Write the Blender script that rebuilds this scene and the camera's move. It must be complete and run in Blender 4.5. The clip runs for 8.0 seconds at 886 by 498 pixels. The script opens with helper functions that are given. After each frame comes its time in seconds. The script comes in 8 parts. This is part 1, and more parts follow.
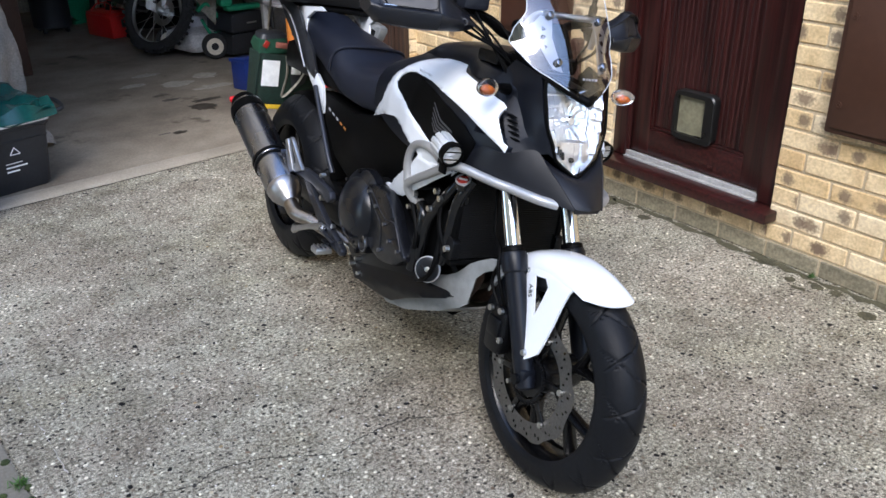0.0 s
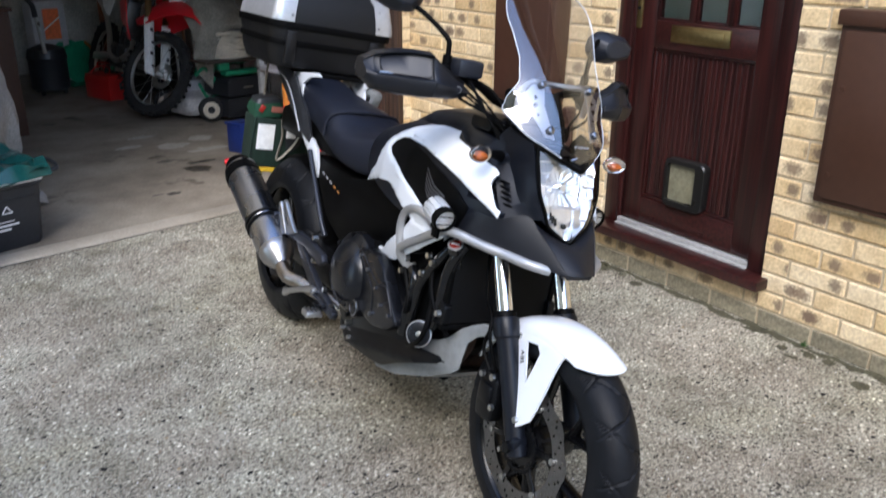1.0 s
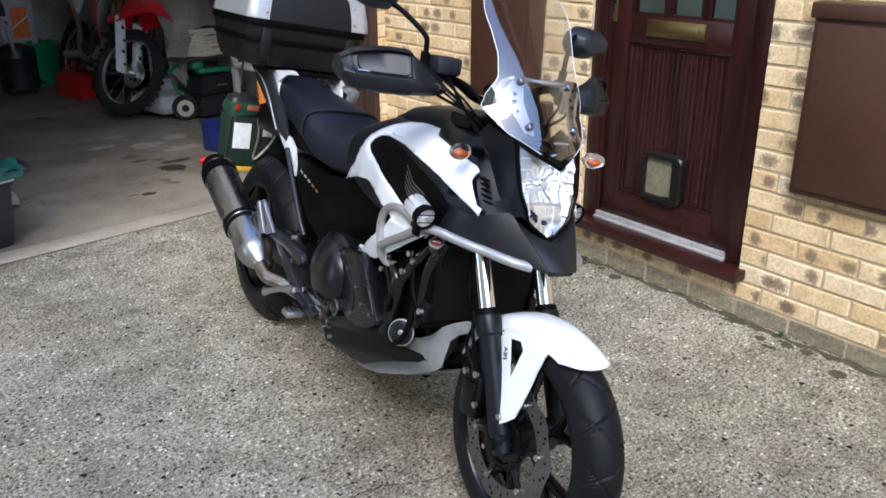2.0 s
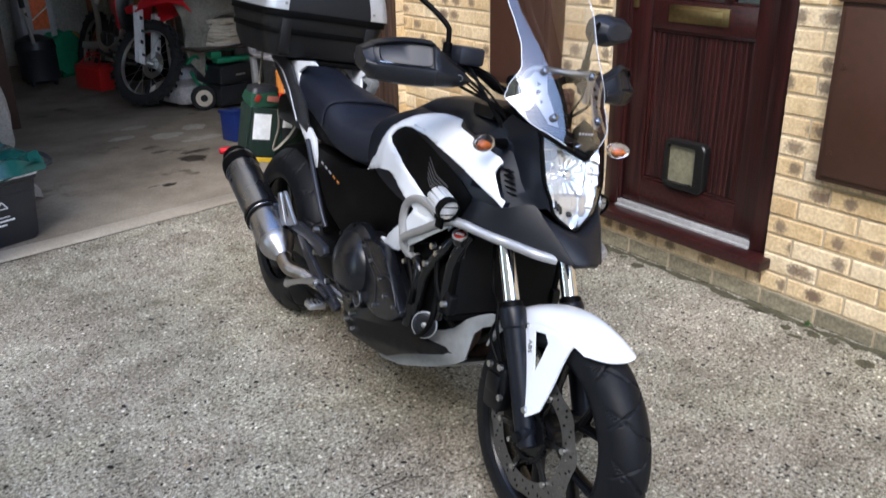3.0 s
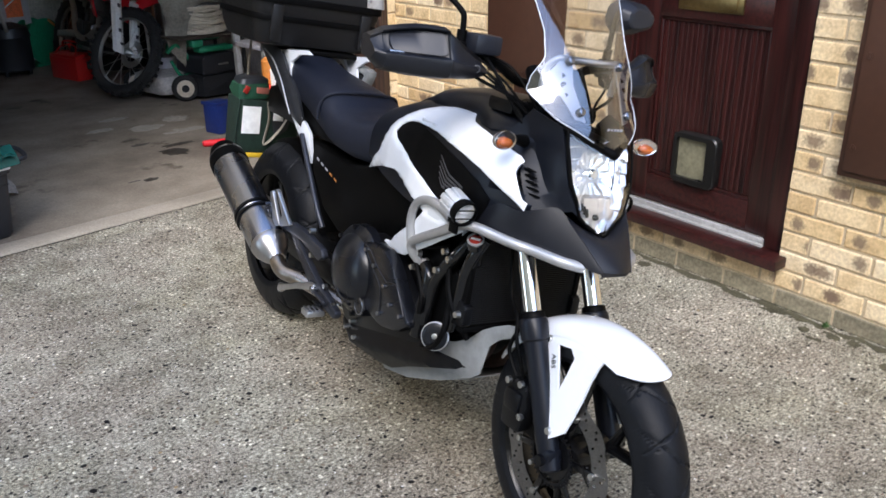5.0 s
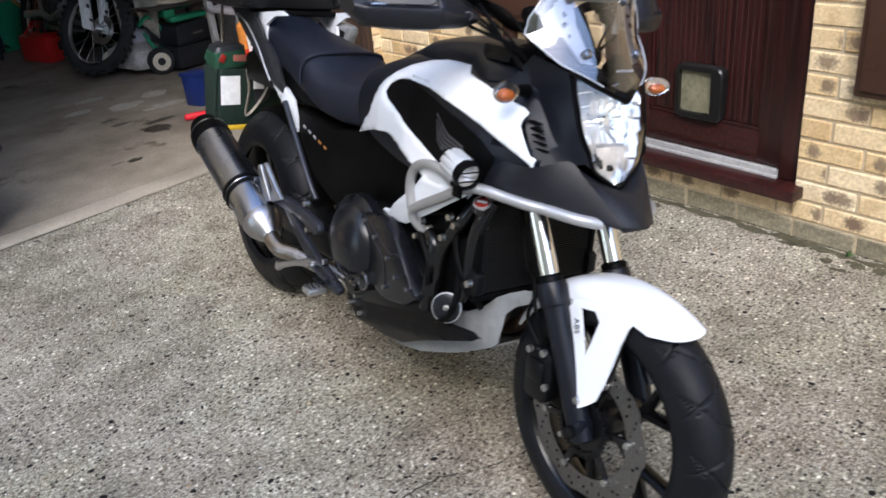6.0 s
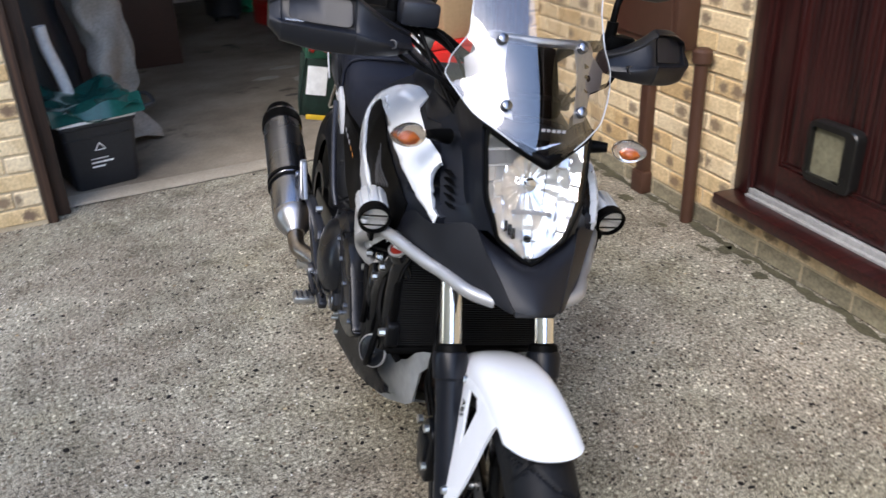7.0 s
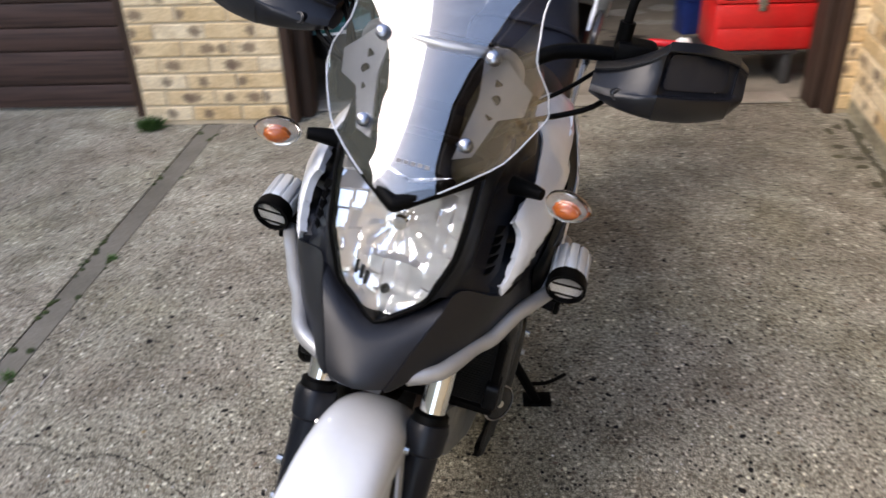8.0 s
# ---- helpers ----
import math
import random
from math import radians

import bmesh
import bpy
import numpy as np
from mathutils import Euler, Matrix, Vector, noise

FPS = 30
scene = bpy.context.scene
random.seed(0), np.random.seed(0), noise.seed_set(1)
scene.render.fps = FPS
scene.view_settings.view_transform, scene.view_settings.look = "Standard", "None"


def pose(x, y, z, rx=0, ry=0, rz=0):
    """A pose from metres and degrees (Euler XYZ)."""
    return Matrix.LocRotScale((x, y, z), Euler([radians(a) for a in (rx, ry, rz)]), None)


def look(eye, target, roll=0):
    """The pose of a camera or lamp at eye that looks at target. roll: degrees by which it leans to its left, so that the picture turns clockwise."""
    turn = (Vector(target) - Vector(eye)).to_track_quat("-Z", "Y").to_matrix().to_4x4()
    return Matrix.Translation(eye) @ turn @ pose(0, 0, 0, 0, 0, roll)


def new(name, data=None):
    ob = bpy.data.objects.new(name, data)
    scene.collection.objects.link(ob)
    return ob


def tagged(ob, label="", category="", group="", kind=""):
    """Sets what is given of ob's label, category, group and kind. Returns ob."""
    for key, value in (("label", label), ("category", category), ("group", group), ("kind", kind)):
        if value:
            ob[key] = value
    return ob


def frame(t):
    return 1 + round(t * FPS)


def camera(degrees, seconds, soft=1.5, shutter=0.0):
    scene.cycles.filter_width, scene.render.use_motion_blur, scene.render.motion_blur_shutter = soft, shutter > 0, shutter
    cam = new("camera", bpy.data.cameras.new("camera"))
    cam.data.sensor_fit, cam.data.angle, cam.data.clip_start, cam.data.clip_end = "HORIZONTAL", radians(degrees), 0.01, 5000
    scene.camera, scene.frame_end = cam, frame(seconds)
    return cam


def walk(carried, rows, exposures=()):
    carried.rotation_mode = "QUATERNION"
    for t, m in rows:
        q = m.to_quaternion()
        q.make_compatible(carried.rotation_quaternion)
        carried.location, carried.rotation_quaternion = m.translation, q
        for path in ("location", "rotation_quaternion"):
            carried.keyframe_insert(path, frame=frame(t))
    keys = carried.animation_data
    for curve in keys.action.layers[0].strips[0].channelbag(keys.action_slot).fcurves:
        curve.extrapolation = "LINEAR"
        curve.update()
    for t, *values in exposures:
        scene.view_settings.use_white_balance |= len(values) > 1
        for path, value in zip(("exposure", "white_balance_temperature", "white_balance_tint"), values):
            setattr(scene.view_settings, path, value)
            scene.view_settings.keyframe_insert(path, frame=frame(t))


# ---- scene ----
cam = camera(56.8, 8.0, shutter=0.4)
PATH = [
    (0, (-0.129, 0.186, 1.402), (1.083, 1.53, 0.552), -0.6),
    (0.5, (-0.138, 0.195, 1.4), (1.081, 1.539, 0.559), 0.1),
    (1, (-0.126, 0.191, 1.402), (1.142, 1.565, 0.695), 0.3),
    (1.5, (-0.118, 0.198, 1.403), (1.215, 1.561, 0.797), 0.1),
    (1.7, (-0.125, 0.199, 1.404), (1.205, 1.543, 0.752), -0.0),
    (2.8, (-0.127, 0.222, 1.415), (1.13, 1.567, 0.635), -1.0),
    (3, (-0.125, 0.225, 1.416), (1.141, 1.58, 0.666), -0.9),
    (3.5, (-0.128, 0.229, 1.425), (1.178, 1.588, 0.756), -0.2),
    (4, (-0.115, 0.241, 1.407), (1.189, 1.59, 0.713), -0.1),
    (4.5, (-0.098, 0.285, 1.39), (1.19, 1.613, 0.63), 0.0),
    (4.7, (-0.085, 0.319, 1.396), (1.207, 1.65, 0.649), 0.1),
    (5.8, (-0.009, 0.555, 1.363), (1.255, 1.818, 0.464), -4.8),
    (6, (0.019, 0.501, 1.37), (1.275, 1.784, 0.487), -5.6),
    (6.5, (0.287, 0.289, 1.379), (1.351, 1.763, 0.546), -4.2),
    (7, (0.626, 0.277, 1.363), (1.426, 1.892, 0.496), -2.4),
    (7.5, (1.021, 0.327, 1.347), (1.462, 2.046, 0.426), -1.7),
    (8, (1.438, 0.417, 1.365), (1.339, 2.144, 0.362), -2.2),
]
walk(cam, [(t, look(eye, target, roll)) for t, eye, target, roll in PATH], [(0.0, 1.98, 6050, 11), (5.8, 2.03, 6250, 12), (7.5, 1.78, 6550, 13), (8.0, 1.76, 6700, 14)])

# ---- world and light ----
world = bpy.data.worlds.new("sky")
scene.world = world
world.use_nodes = True
wn, wl = world.node_tree.nodes, world.node_tree.links
sky = wn.new("ShaderNodeTexSky")
sky.sky_type, sky.sun_disc = "NISHITA", False
sky.sun_elevation, sky.sun_rotation = radians(44), radians(232)
sky.dust_density = 1.4
wl.new(sky.outputs[0], wn["Background"].inputs[0])
wn["Background"].inputs[1].default_value = 0.15
sun_data = bpy.data.lights.new("sun", "SUN")
sun_data.energy, sun_data.angle, sun_data.color = 0.7, radians(36), (1.0, 0.96, 0.91)
sun = new("sun", sun_data)
sun.matrix_world = look((-4.4, -3.4, 5.37), (0, 0, 0))


# ---- materials ----
def material(name, color, rough=0.5, metal=0.0, vary=0.12, grain=60.0, broad=4.0, bump=0.0, bump_scale=200.0, coat=0.0, per_object=0.0, spec=0.5):
    m = bpy.data.materials.new(name)
    m.use_nodes = True
    nt = m.node_tree
    N, L = nt.nodes, nt.links
    p = N["Principled BSDF"]
    tc = N.new("ShaderNodeTexCoord")
    n1 = N.new("ShaderNodeTexNoise")
    n1.inputs["Scale"].default_value, n1.inputs["Detail"].default_value = grain, 4
    n2 = N.new("ShaderNodeTexNoise")
    n2.inputs["Scale"].default_value, n2.inputs["Detail"].default_value = broad, 3
    L.new(tc.outputs["Object"], n1.inputs["Vector"])
    L.new(tc.outputs["Object"], n2.inputs["Vector"])
    mix = N.new("ShaderNodeMath")
    mix.operation = "ADD"
    L.new(n1.outputs["Fac"], mix.inputs[0])
    L.new(n2.outputs["Fac"], mix.inputs[1])
    ramp = N.new("ShaderNodeMapRange")
    ramp.inputs["From Min"].default_value, ramp.inputs["From Max"].default_value = 0.7, 1.3
    ramp.inputs["To Min"].default_value, ramp.inputs["To Max"].default_value = 1 - vary, 1 + vary
    L.new(mix.outputs[0], ramp.inputs["Value"])
    hsv = N.new("ShaderNodeHueSaturation")
    hsv.inputs["Color"].default_value = (*color, 1)
    last = ramp.outputs[0]
    if per_object:
        oi = N.new("ShaderNodeObjectInfo")
        mr = N.new("ShaderNodeMapRange")
        mr.inputs["To Min"].default_value, mr.inputs["To Max"].default_value = 1 - per_object, 1 + per_object
        L.new(oi.outputs["Random"], mr.inputs["Value"])
        mul = N.new("ShaderNodeMath")
        mul.operation = "MULTIPLY"
        L.new(last, mul.inputs[0])
        L.new(mr.outputs[0], mul.inputs[1])
        last = mul.outputs[0]
    L.new(last, hsv.inputs["Value"])
    L.new(hsv.outputs[0], p.inputs["Base Color"])
    rr = N.new("ShaderNodeMapRange")
    rr.inputs["From Min"].default_value, rr.inputs["From Max"].default_value = 0.3, 0.7
    rr.inputs["To Min"].default_value, rr.inputs["To Max"].default_value = max(0.02, rough * 0.85), min(1, rough * 1.15)
    L.new(n2.outputs["Fac"], rr.inputs["Value"])
    L.new(rr.outputs[0], p.inputs["Roughness"])
    p.inputs["Metallic"].default_value = metal
    p.inputs["Coat Weight"].default_value = coat
    p.inputs["Specular IOR Level"].default_value = spec
    p.inputs["Coat Roughness"].default_value = 0.05
    if bump:
        nb = N.new("ShaderNodeTexNoise")
        nb.inputs["Scale"].default_value, nb.inputs["Detail"].default_value = bump_scale, 5
        L.new(tc.outputs["Object"], nb.inputs["Vector"])
        b = N.new("ShaderNodeBump")
        b.inputs["Strength"].default_value, b.inputs["Distance"].default_value = bump, 0.004
        L.new(nb.outputs["Fac"], b.inputs["Height"])
        L.new(b.outputs[0], p.inputs["Normal"])
    return m


def node_mat(name):
    m = bpy.data.materials.new(name)
    m.use_nodes = True
    return m, m.node_tree.nodes, m.node_tree.links, m.node_tree.nodes["Principled BSDF"]


def ramp_node(N, stops, interp="LINEAR"):
    r = N.new("ShaderNodeValToRGB")
    r.color_ramp.interpolation = interp
    while len(r.color_ramp.elements) < len(stops):
        r.color_ramp.elements.new(0.5)
    for e, (pos, c) in zip(r.color_ramp.elements, stops):
        e.position, e.color = pos, (*c, 1) if len(c) == 3 else c
    return r


def blend(N, L, fac, a, b, mode="MIX"):
    m = N.new("ShaderNodeMix")
    m.data_type, m.blend_type = "RGBA", mode
    for socket, value in ((m.inputs[0], fac), (m.inputs[6], a), (m.inputs[7], b)):
        if isinstance(value, (int, float)):
            socket.default_value = value
        elif isinstance(value, tuple):
            socket.default_value = (*value, 1)
        else:
            L.new(value, socket)
    return m.outputs[2]


def aggregate_material():
    """Exposed-aggregate concrete: sandy matrix, dark and pale pebbles, broad stains."""
    m, N, L, p = node_mat("aggregate")
    tc = N.new("ShaderNodeTexCoord")
    co = tc.outputs["Object"]

    def vor(scale, feature="F1"):
        v = N.new("ShaderNodeTexVoronoi")
        v.inputs["Scale"].default_value = scale
        v.feature = feature
        L.new(co, v.inputs["Vector"])
        return v

    def noi(scale, detail=5, rough=0.6):
        v = N.new("ShaderNodeTexNoise")
        v.inputs["Scale"].default_value, v.inputs["Detail"].default_value, v.inputs["Roughness"].default_value = scale, detail, rough
        L.new(co, v.inputs["Vector"])
        return v

    sand = noi(260, 3, 0.8)
    base = ramp_node(N, [(0.34, (0.0495, 0.045, 0.0392)), (0.45, (0.217, 0.205, 0.181)), (0.55, (0.446, 0.425, 0.382)), (0.66, (0.841, 0.82, 0.764))])
    L.new(sand.outputs["Fac"], base.inputs[0])
    col = base.outputs[0]
    height = None
    for scale, size, share, stops in (
        (84, 0.44, 0.85, [(0.0, (0.016, 0.015, 0.014)), (0.17, (0.08, 0.072, 0.063)), (0.3, (0.31, 0.292, 0.265)), (0.75, (0.5, 0.48, 0.445)), (0.95, (0.66, 0.64, 0.59)), (1.0, (0.93, 0.92, 0.87))]),
        (62, 0.4, 0.42, [(0.0, (0.099, 0.085, 0.0734)), (0.3, (0.238, 0.2, 0.167)), (0.6, (0.356, 0.335, 0.304)), (0.86, (0.475, 0.45, 0.411)), (0.93, (0.841, 0.83, 0.784)), (1.0, (0.89, 0.88, 0.833))]),
        (48, 0.3, 0.06, [(0.0, (0.0178, 0.017, 0.0177)), (0.6, (0.0346, 0.03, 0.0293)), (0.75, (0.139, 0.1, 0.0734)), (0.9, (0.396, 0.3, 0.177)), (1.0, (0.692, 0.66, 0.588))]),
    ):
        v = vor(scale)
        sep = N.new("ShaderNodeSeparateColor")
        L.new(v.outputs["Color"], sep.inputs[0])
        pick = N.new("ShaderNodeMath")
        pick.operation, pick.inputs[1].default_value = "LESS_THAN", share
        L.new(sep.outputs[0], pick.inputs[0])
        wob = N.new("ShaderNodeMath")
        wob.operation = "MULTIPLY_ADD"
        wob.inputs[1].default_value, wob.inputs[2].default_value = 0.18, -0.09
        L.new(sand.outputs["Fac"], wob.inputs[0])
        dist = N.new("ShaderNodeMath")
        dist.operation = "ADD"
        L.new(v.outputs["Distance"], dist.inputs[0])
        L.new(wob.outputs[0], dist.inputs[1])
        edge = N.new("ShaderNodeMapRange")
        edge.inputs["From Min"].default_value, edge.inputs["From Max"].default_value = size, size * 0.8
        edge.inputs["To Min"].default_value, edge.inputs["To Max"].default_value = 0, 1
        L.new(dist.outputs[0], edge.inputs["Value"])
        mask = N.new("ShaderNodeMath")
        mask.operation = "MULTIPLY"
        L.new(pick.outputs[0], mask.inputs[0])
        L.new(edge.outputs[0], mask.inputs[1])
        tone = ramp_node(N, stops)
        L.new(sep.outputs[1], tone.inputs[0])
        col = blend(N, L, mask.outputs[0], col, tone.outputs[0])
        height = mask.outputs[0] if height is None else height
    # broad weathering: pale worn patches and darker damp ones
    big = noi(0.9, 6, 0.68)
    stain = ramp_node(N, [(0.34, (0.64, 0.615, 0.57)), (0.48, (0.9, 0.88, 0.84)), (0.62, (1.18, 1.17, 1.14))])
    L.new(big.outputs["Fac"], stain.inputs[0])
    col = blend(N, L, 1.0, col, stain.outputs[0], "MULTIPLY")
    grit = noi(95, 2, 0.5)
    st0 = ramp_node(N, [(0.35, (0.5, 0.49, 0.47)), (0.5, (1.0, 1.0, 1.0)), (0.65, (1.38, 1.38, 1.38))])
    L.new(grit.outputs["Fac"], st0.inputs[0])
    col = blend(N, L, 1.0, col, st0.outputs[0], "MULTIPLY")
    mid = noi(6.5, 5, 0.7)
    st2 = ramp_node(N, [(0.36, (0.7, 0.68, 0.65)), (0.5, (0.96, 0.95, 0.94)), (0.66, (1.15, 1.15, 1.15))])
    L.new(mid.outputs["Fac"], st2.inputs[0])
    col = blend(N, L, 1.0, col, st2.outputs[0], "MULTIPLY")
    tint = noi(2.3, 3, 0.5)
    st3 = ramp_node(N, [(0.4, (1.0, 0.985, 0.98)), (0.55, (0.98, 1.0, 0.985)), (0.68, (0.96, 0.97, 0.9))])
    L.new(tint.outputs["Fac"], st3.inputs[0])
    col = blend(N, L, 1.0, col, st3.outputs[0], "MULTIPLY")
    col = blend(N, L, 1.0, col, (0.97, 0.955, 0.87), "MULTIPLY")
    L.new(col, p.inputs["Base Color"])
    p.inputs["Roughness"].default_value = 0.88
    b = N.new("ShaderNodeBump")
    b.inputs["Strength"].default_value, b.inputs["Distance"].default_value = 0.8, 0.003
    add = N.new("ShaderNodeMath")
    add.operation = "MULTIPLY_ADD"
    add.inputs[1].default_value = 0.6
    L.new(height, add.inputs[0])
    L.new(sand.outputs["Fac"], add.inputs[2])
    L.new(add.outputs[0], b.inputs["Height"])
    L.new(b.outputs[0], p.inputs["Normal"])
    return m


def concrete_material(name, dark, light, oil=True):
    m, N, L, p = node_mat(name)
    tc = N.new("ShaderNodeTexCoord")

    def noi(scale, detail, rough=0.6):
        v = N.new("ShaderNodeTexNoise")
        v.inputs["Scale"].default_value, v.inputs["Detail"].default_value, v.inputs["Roughness"].default_value = scale, detail, rough
        L.new(tc.outputs["Object"], v.inputs["Vector"])
        return v

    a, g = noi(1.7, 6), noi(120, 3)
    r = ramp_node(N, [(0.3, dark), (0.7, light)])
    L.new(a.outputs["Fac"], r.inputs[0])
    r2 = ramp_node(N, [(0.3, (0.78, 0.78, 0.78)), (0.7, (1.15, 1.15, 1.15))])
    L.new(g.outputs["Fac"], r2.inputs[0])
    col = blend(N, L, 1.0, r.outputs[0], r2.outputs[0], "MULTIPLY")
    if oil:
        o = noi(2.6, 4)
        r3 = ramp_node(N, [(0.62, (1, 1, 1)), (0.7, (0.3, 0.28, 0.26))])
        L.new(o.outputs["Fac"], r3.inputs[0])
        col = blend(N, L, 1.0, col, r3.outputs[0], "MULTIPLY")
    L.new(col, p.inputs["Base Color"])
    p.inputs["Roughness"].default_value = 0.75
    b = N.new("ShaderNodeBump")
    b.inputs["Strength"].default_value, b.inputs["Distance"].default_value = 0.3, 0.003
    L.new(g.outputs["Fac"], b.inputs["Height"])
    L.new(b.outputs[0], p.inputs["Normal"])
    return m


def brick_material():
    """Buff stock brick; each has its own tone and dark fired blotches of its own."""
    m, N, L, p = node_mat("buff_brick")
    tc = N.new("ShaderNodeTexCoord")
    oi = N.new("ShaderNodeObjectInfo")
    rnd = N.new("ShaderNodeTexWhiteNoise")
    rnd.noise_dimensions = "1D"
    L.new(oi.outputs["Random"], rnd.inputs["W"])
    sep = N.new("ShaderNodeSeparateColor")
    L.new(rnd.outputs["Color"], sep.inputs[0])
    tone = ramp_node(N, [(0.0, (0.6, 0.43, 0.225)), (0.2, (0.7, 0.535, 0.3)), (0.55, (0.77, 0.62, 0.39)), (1.0, (0.8, 0.68, 0.47))])
    L.new(oi.outputs["Random"], tone.inputs[0])
    shift = N.new("ShaderNodeVectorMath")
    shift.operation = "MULTIPLY_ADD"
    shift.inputs[1].default_value = (13, 17, 19)
    L.new(rnd.outputs["Color"], shift.inputs[0])
    L.new(tc.outputs["Object"], shift.inputs[2])
    g = N.new("ShaderNodeTexNoise")
    g.inputs["Scale"].default_value, g.inputs["Detail"].default_value = 90, 6
    L.new(shift.outputs[0], g.inputs["Vector"])
    g2 = N.new("ShaderNodeTexNoise")
    g2.inputs["Scale"].default_value, g2.inputs["Detail"].default_value = 14, 4
    L.new(shift.outputs[0], g2.inputs["Vector"])
    gr = ramp_node(N, [(0.3, (0.8, 0.77, 0.74)), (0.65, (1.1, 1.1, 1.08))])
    L.new(g.outputs["Fac"], gr.inputs[0])
    col = blend(N, L, 1.0, tone.outputs[0], gr.outputs[0], "MULTIPLY")
    gr2 = ramp_node(N, [(0.35, (0.9, 0.86, 0.8)), (0.6, (1.05, 1.05, 1.05))])
    L.new(g2.outputs["Fac"], gr2.inputs[0])
    col = blend(N, L, 1.0, col, gr2.outputs[0], "MULTIPLY")
    # fired blotch: soft oval at its own place along the brick
    xyz = N.new("ShaderNodeSeparateXYZ")
    L.new(tc.outputs["Object"], xyz.inputs[0])

    def math_node(op, a, b, c=None):
        q = N.new("ShaderNodeMath")
        q.operation = op
        for k, v in enumerate((a, b, c)):
            if v is None:
                continue
            if isinstance(v, (int, float)):
                q.inputs[k].default_value = v
            else:
                L.new(v, q.inputs[k])
        return q.outputs[0]

    def blotch(which, half_len, lo, chance):
        place = math_node("MULTIPLY_ADD", sep.outputs[which], 0.2, -0.1)
        dx = math_node("DIVIDE", math_node("SUBTRACT", xyz.outputs[0], place), half_len)
        dz = math_node("DIVIDE", xyz.outputs[2], 0.026)
        d = math_node("SQRT", math_node("ADD", math_node("MULTIPLY", dx, dx), math_node("MULTIPLY", dz, dz)), 0.0)
        d = math_node("ADD", d, math_node("MULTIPLY_ADD", g.outputs["Fac"], 1.1, -0.55))
        mr = N.new("ShaderNodeMapRange")
        mr.inputs["From Min"].default_value, mr.inputs["From Max"].default_value = 1.15, 0.55
        L.new(d, mr.inputs["Value"])
        on = math_node("GREATER_THAN", sep.outputs[lo], 1 - chance)
        return math_node("MULTIPLY", math_node("MULTIPLY", mr.outputs[0], on), 0.8)

    col = blend(N, L, blotch(0, 0.028, 1, 0.58), col, (0.15, 0.105, 0.075))
    col = blend(N, L, blotch(1, 0.042, 2, 0.34), col, (0.18, 0.12, 0.08))
    L.new(col, p.inputs["Base Color"])
    p.inputs["Roughness"].default_value = 0.9
    b = N.new("ShaderNodeBump")
    b.inputs["Strength"].default_value, b.inputs["Distance"].default_value = 0.6, 0.003
    L.new(g.outputs["Fac"], b.inputs["Height"])
    L.new(b.outputs[0], p.inputs["Normal"])
    return m


def woodgrain_material(name, dark, light, rough=0.35, axis=2):
    """Foil-faced or stained wood: streaks along one axis."""
    m, N, L, p = node_mat(name)
    tc = N.new("ShaderNodeTexCoord")
    mp = N.new("ShaderNodeMapping")
    s = [70, 70, 70]
    s[axis] = 2.2
    mp.inputs["Scale"].default_value = s
    L.new(tc.outputs["Object"], mp.inputs["Vector"])
    n = N.new("ShaderNodeTexNoise")
    n.inputs["Scale"].default_value, n.inputs["Detail"].default_value, n.inputs["Distortion"].default_value = 1.0, 5, 0.4
    L.new(mp.outputs[0], n.inputs["Vector"])
    r = ramp_node(N, [(0.36, dark), (0.62, light)])
    L.new(n.outputs["Fac"], r.inputs[0])
    L.new(r.outputs[0], p.inputs["Base Color"])
    p.inputs["Roughness"].default_value = rough
    b = N.new("ShaderNodeBump")
    b.inputs["Strength"].default_value, b.inputs["Distance"].default_value = 0.15, 0.002
    L.new(n.outputs["Fac"], b.inputs["Height"])
    L.new(b.outputs[0], p.inputs["Normal"])
    return m


def glass_material(name, color=(1, 1, 1), rough=0.02, ior=1.45):
    m, N, L, p = node_mat(name)
    p.inputs["Base Color"].default_value = (*color, 1)
    p.inputs["Roughness"].default_value = rough
    p.inputs["IOR"].default_value = ior
    p.inputs["Transmission Weight"].default_value = 1.0
    return m


M_DRIVE = aggregate_material()
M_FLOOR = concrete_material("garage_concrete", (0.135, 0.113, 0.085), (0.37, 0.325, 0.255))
M_STRIP = concrete_material("threshold_concrete", (0.26, 0.23, 0.18), (0.46, 0.41, 0.33), False)
M_DIVIDER = concrete_material("divider_concrete", (0.11, 0.1, 0.075), (0.24, 0.22, 0.18), False)
M_CRACK = material("crack_dirt", (0.022, 0.02, 0.015), 0.95, vary=0.4)
M_SEAM = material("cement_seam", (0.46, 0.43, 0.39), 0.95, vary=0.3, grain=120, bump=0.5)
M_MOSS = material("moss", (0.035, 0.05, 0.012), 0.95, vary=0.5, grain=90, bump=0.8)
M_PEBBLE_BLACK = material("black_pebble", (0.008, 0.0075, 0.008), 0.6, vary=0.4, grain=70, spec=0.15)
M_PEBBLE_WHITE = material("white_pebble", (0.74, 0.72, 0.68), 0.5, vary=0.25, grain=50, broad=30)
M_PEBBLE_BROWN = material("brown_pebble", (0.17, 0.115, 0.075), 0.55, vary=0.5, grain=60, broad=25)
M_BRICK = brick_material()
M_BASEBRICK = material("damp_brick", (0.26, 0.23, 0.155), 0.95, vary=0.45, grain=70, broad=11, bump=0.6, per_object=0.25)
M_MORTAR = material("mortar", (0.56, 0.46, 0.31), 0.95, vary=0.2, grain=150, bump=0.5)
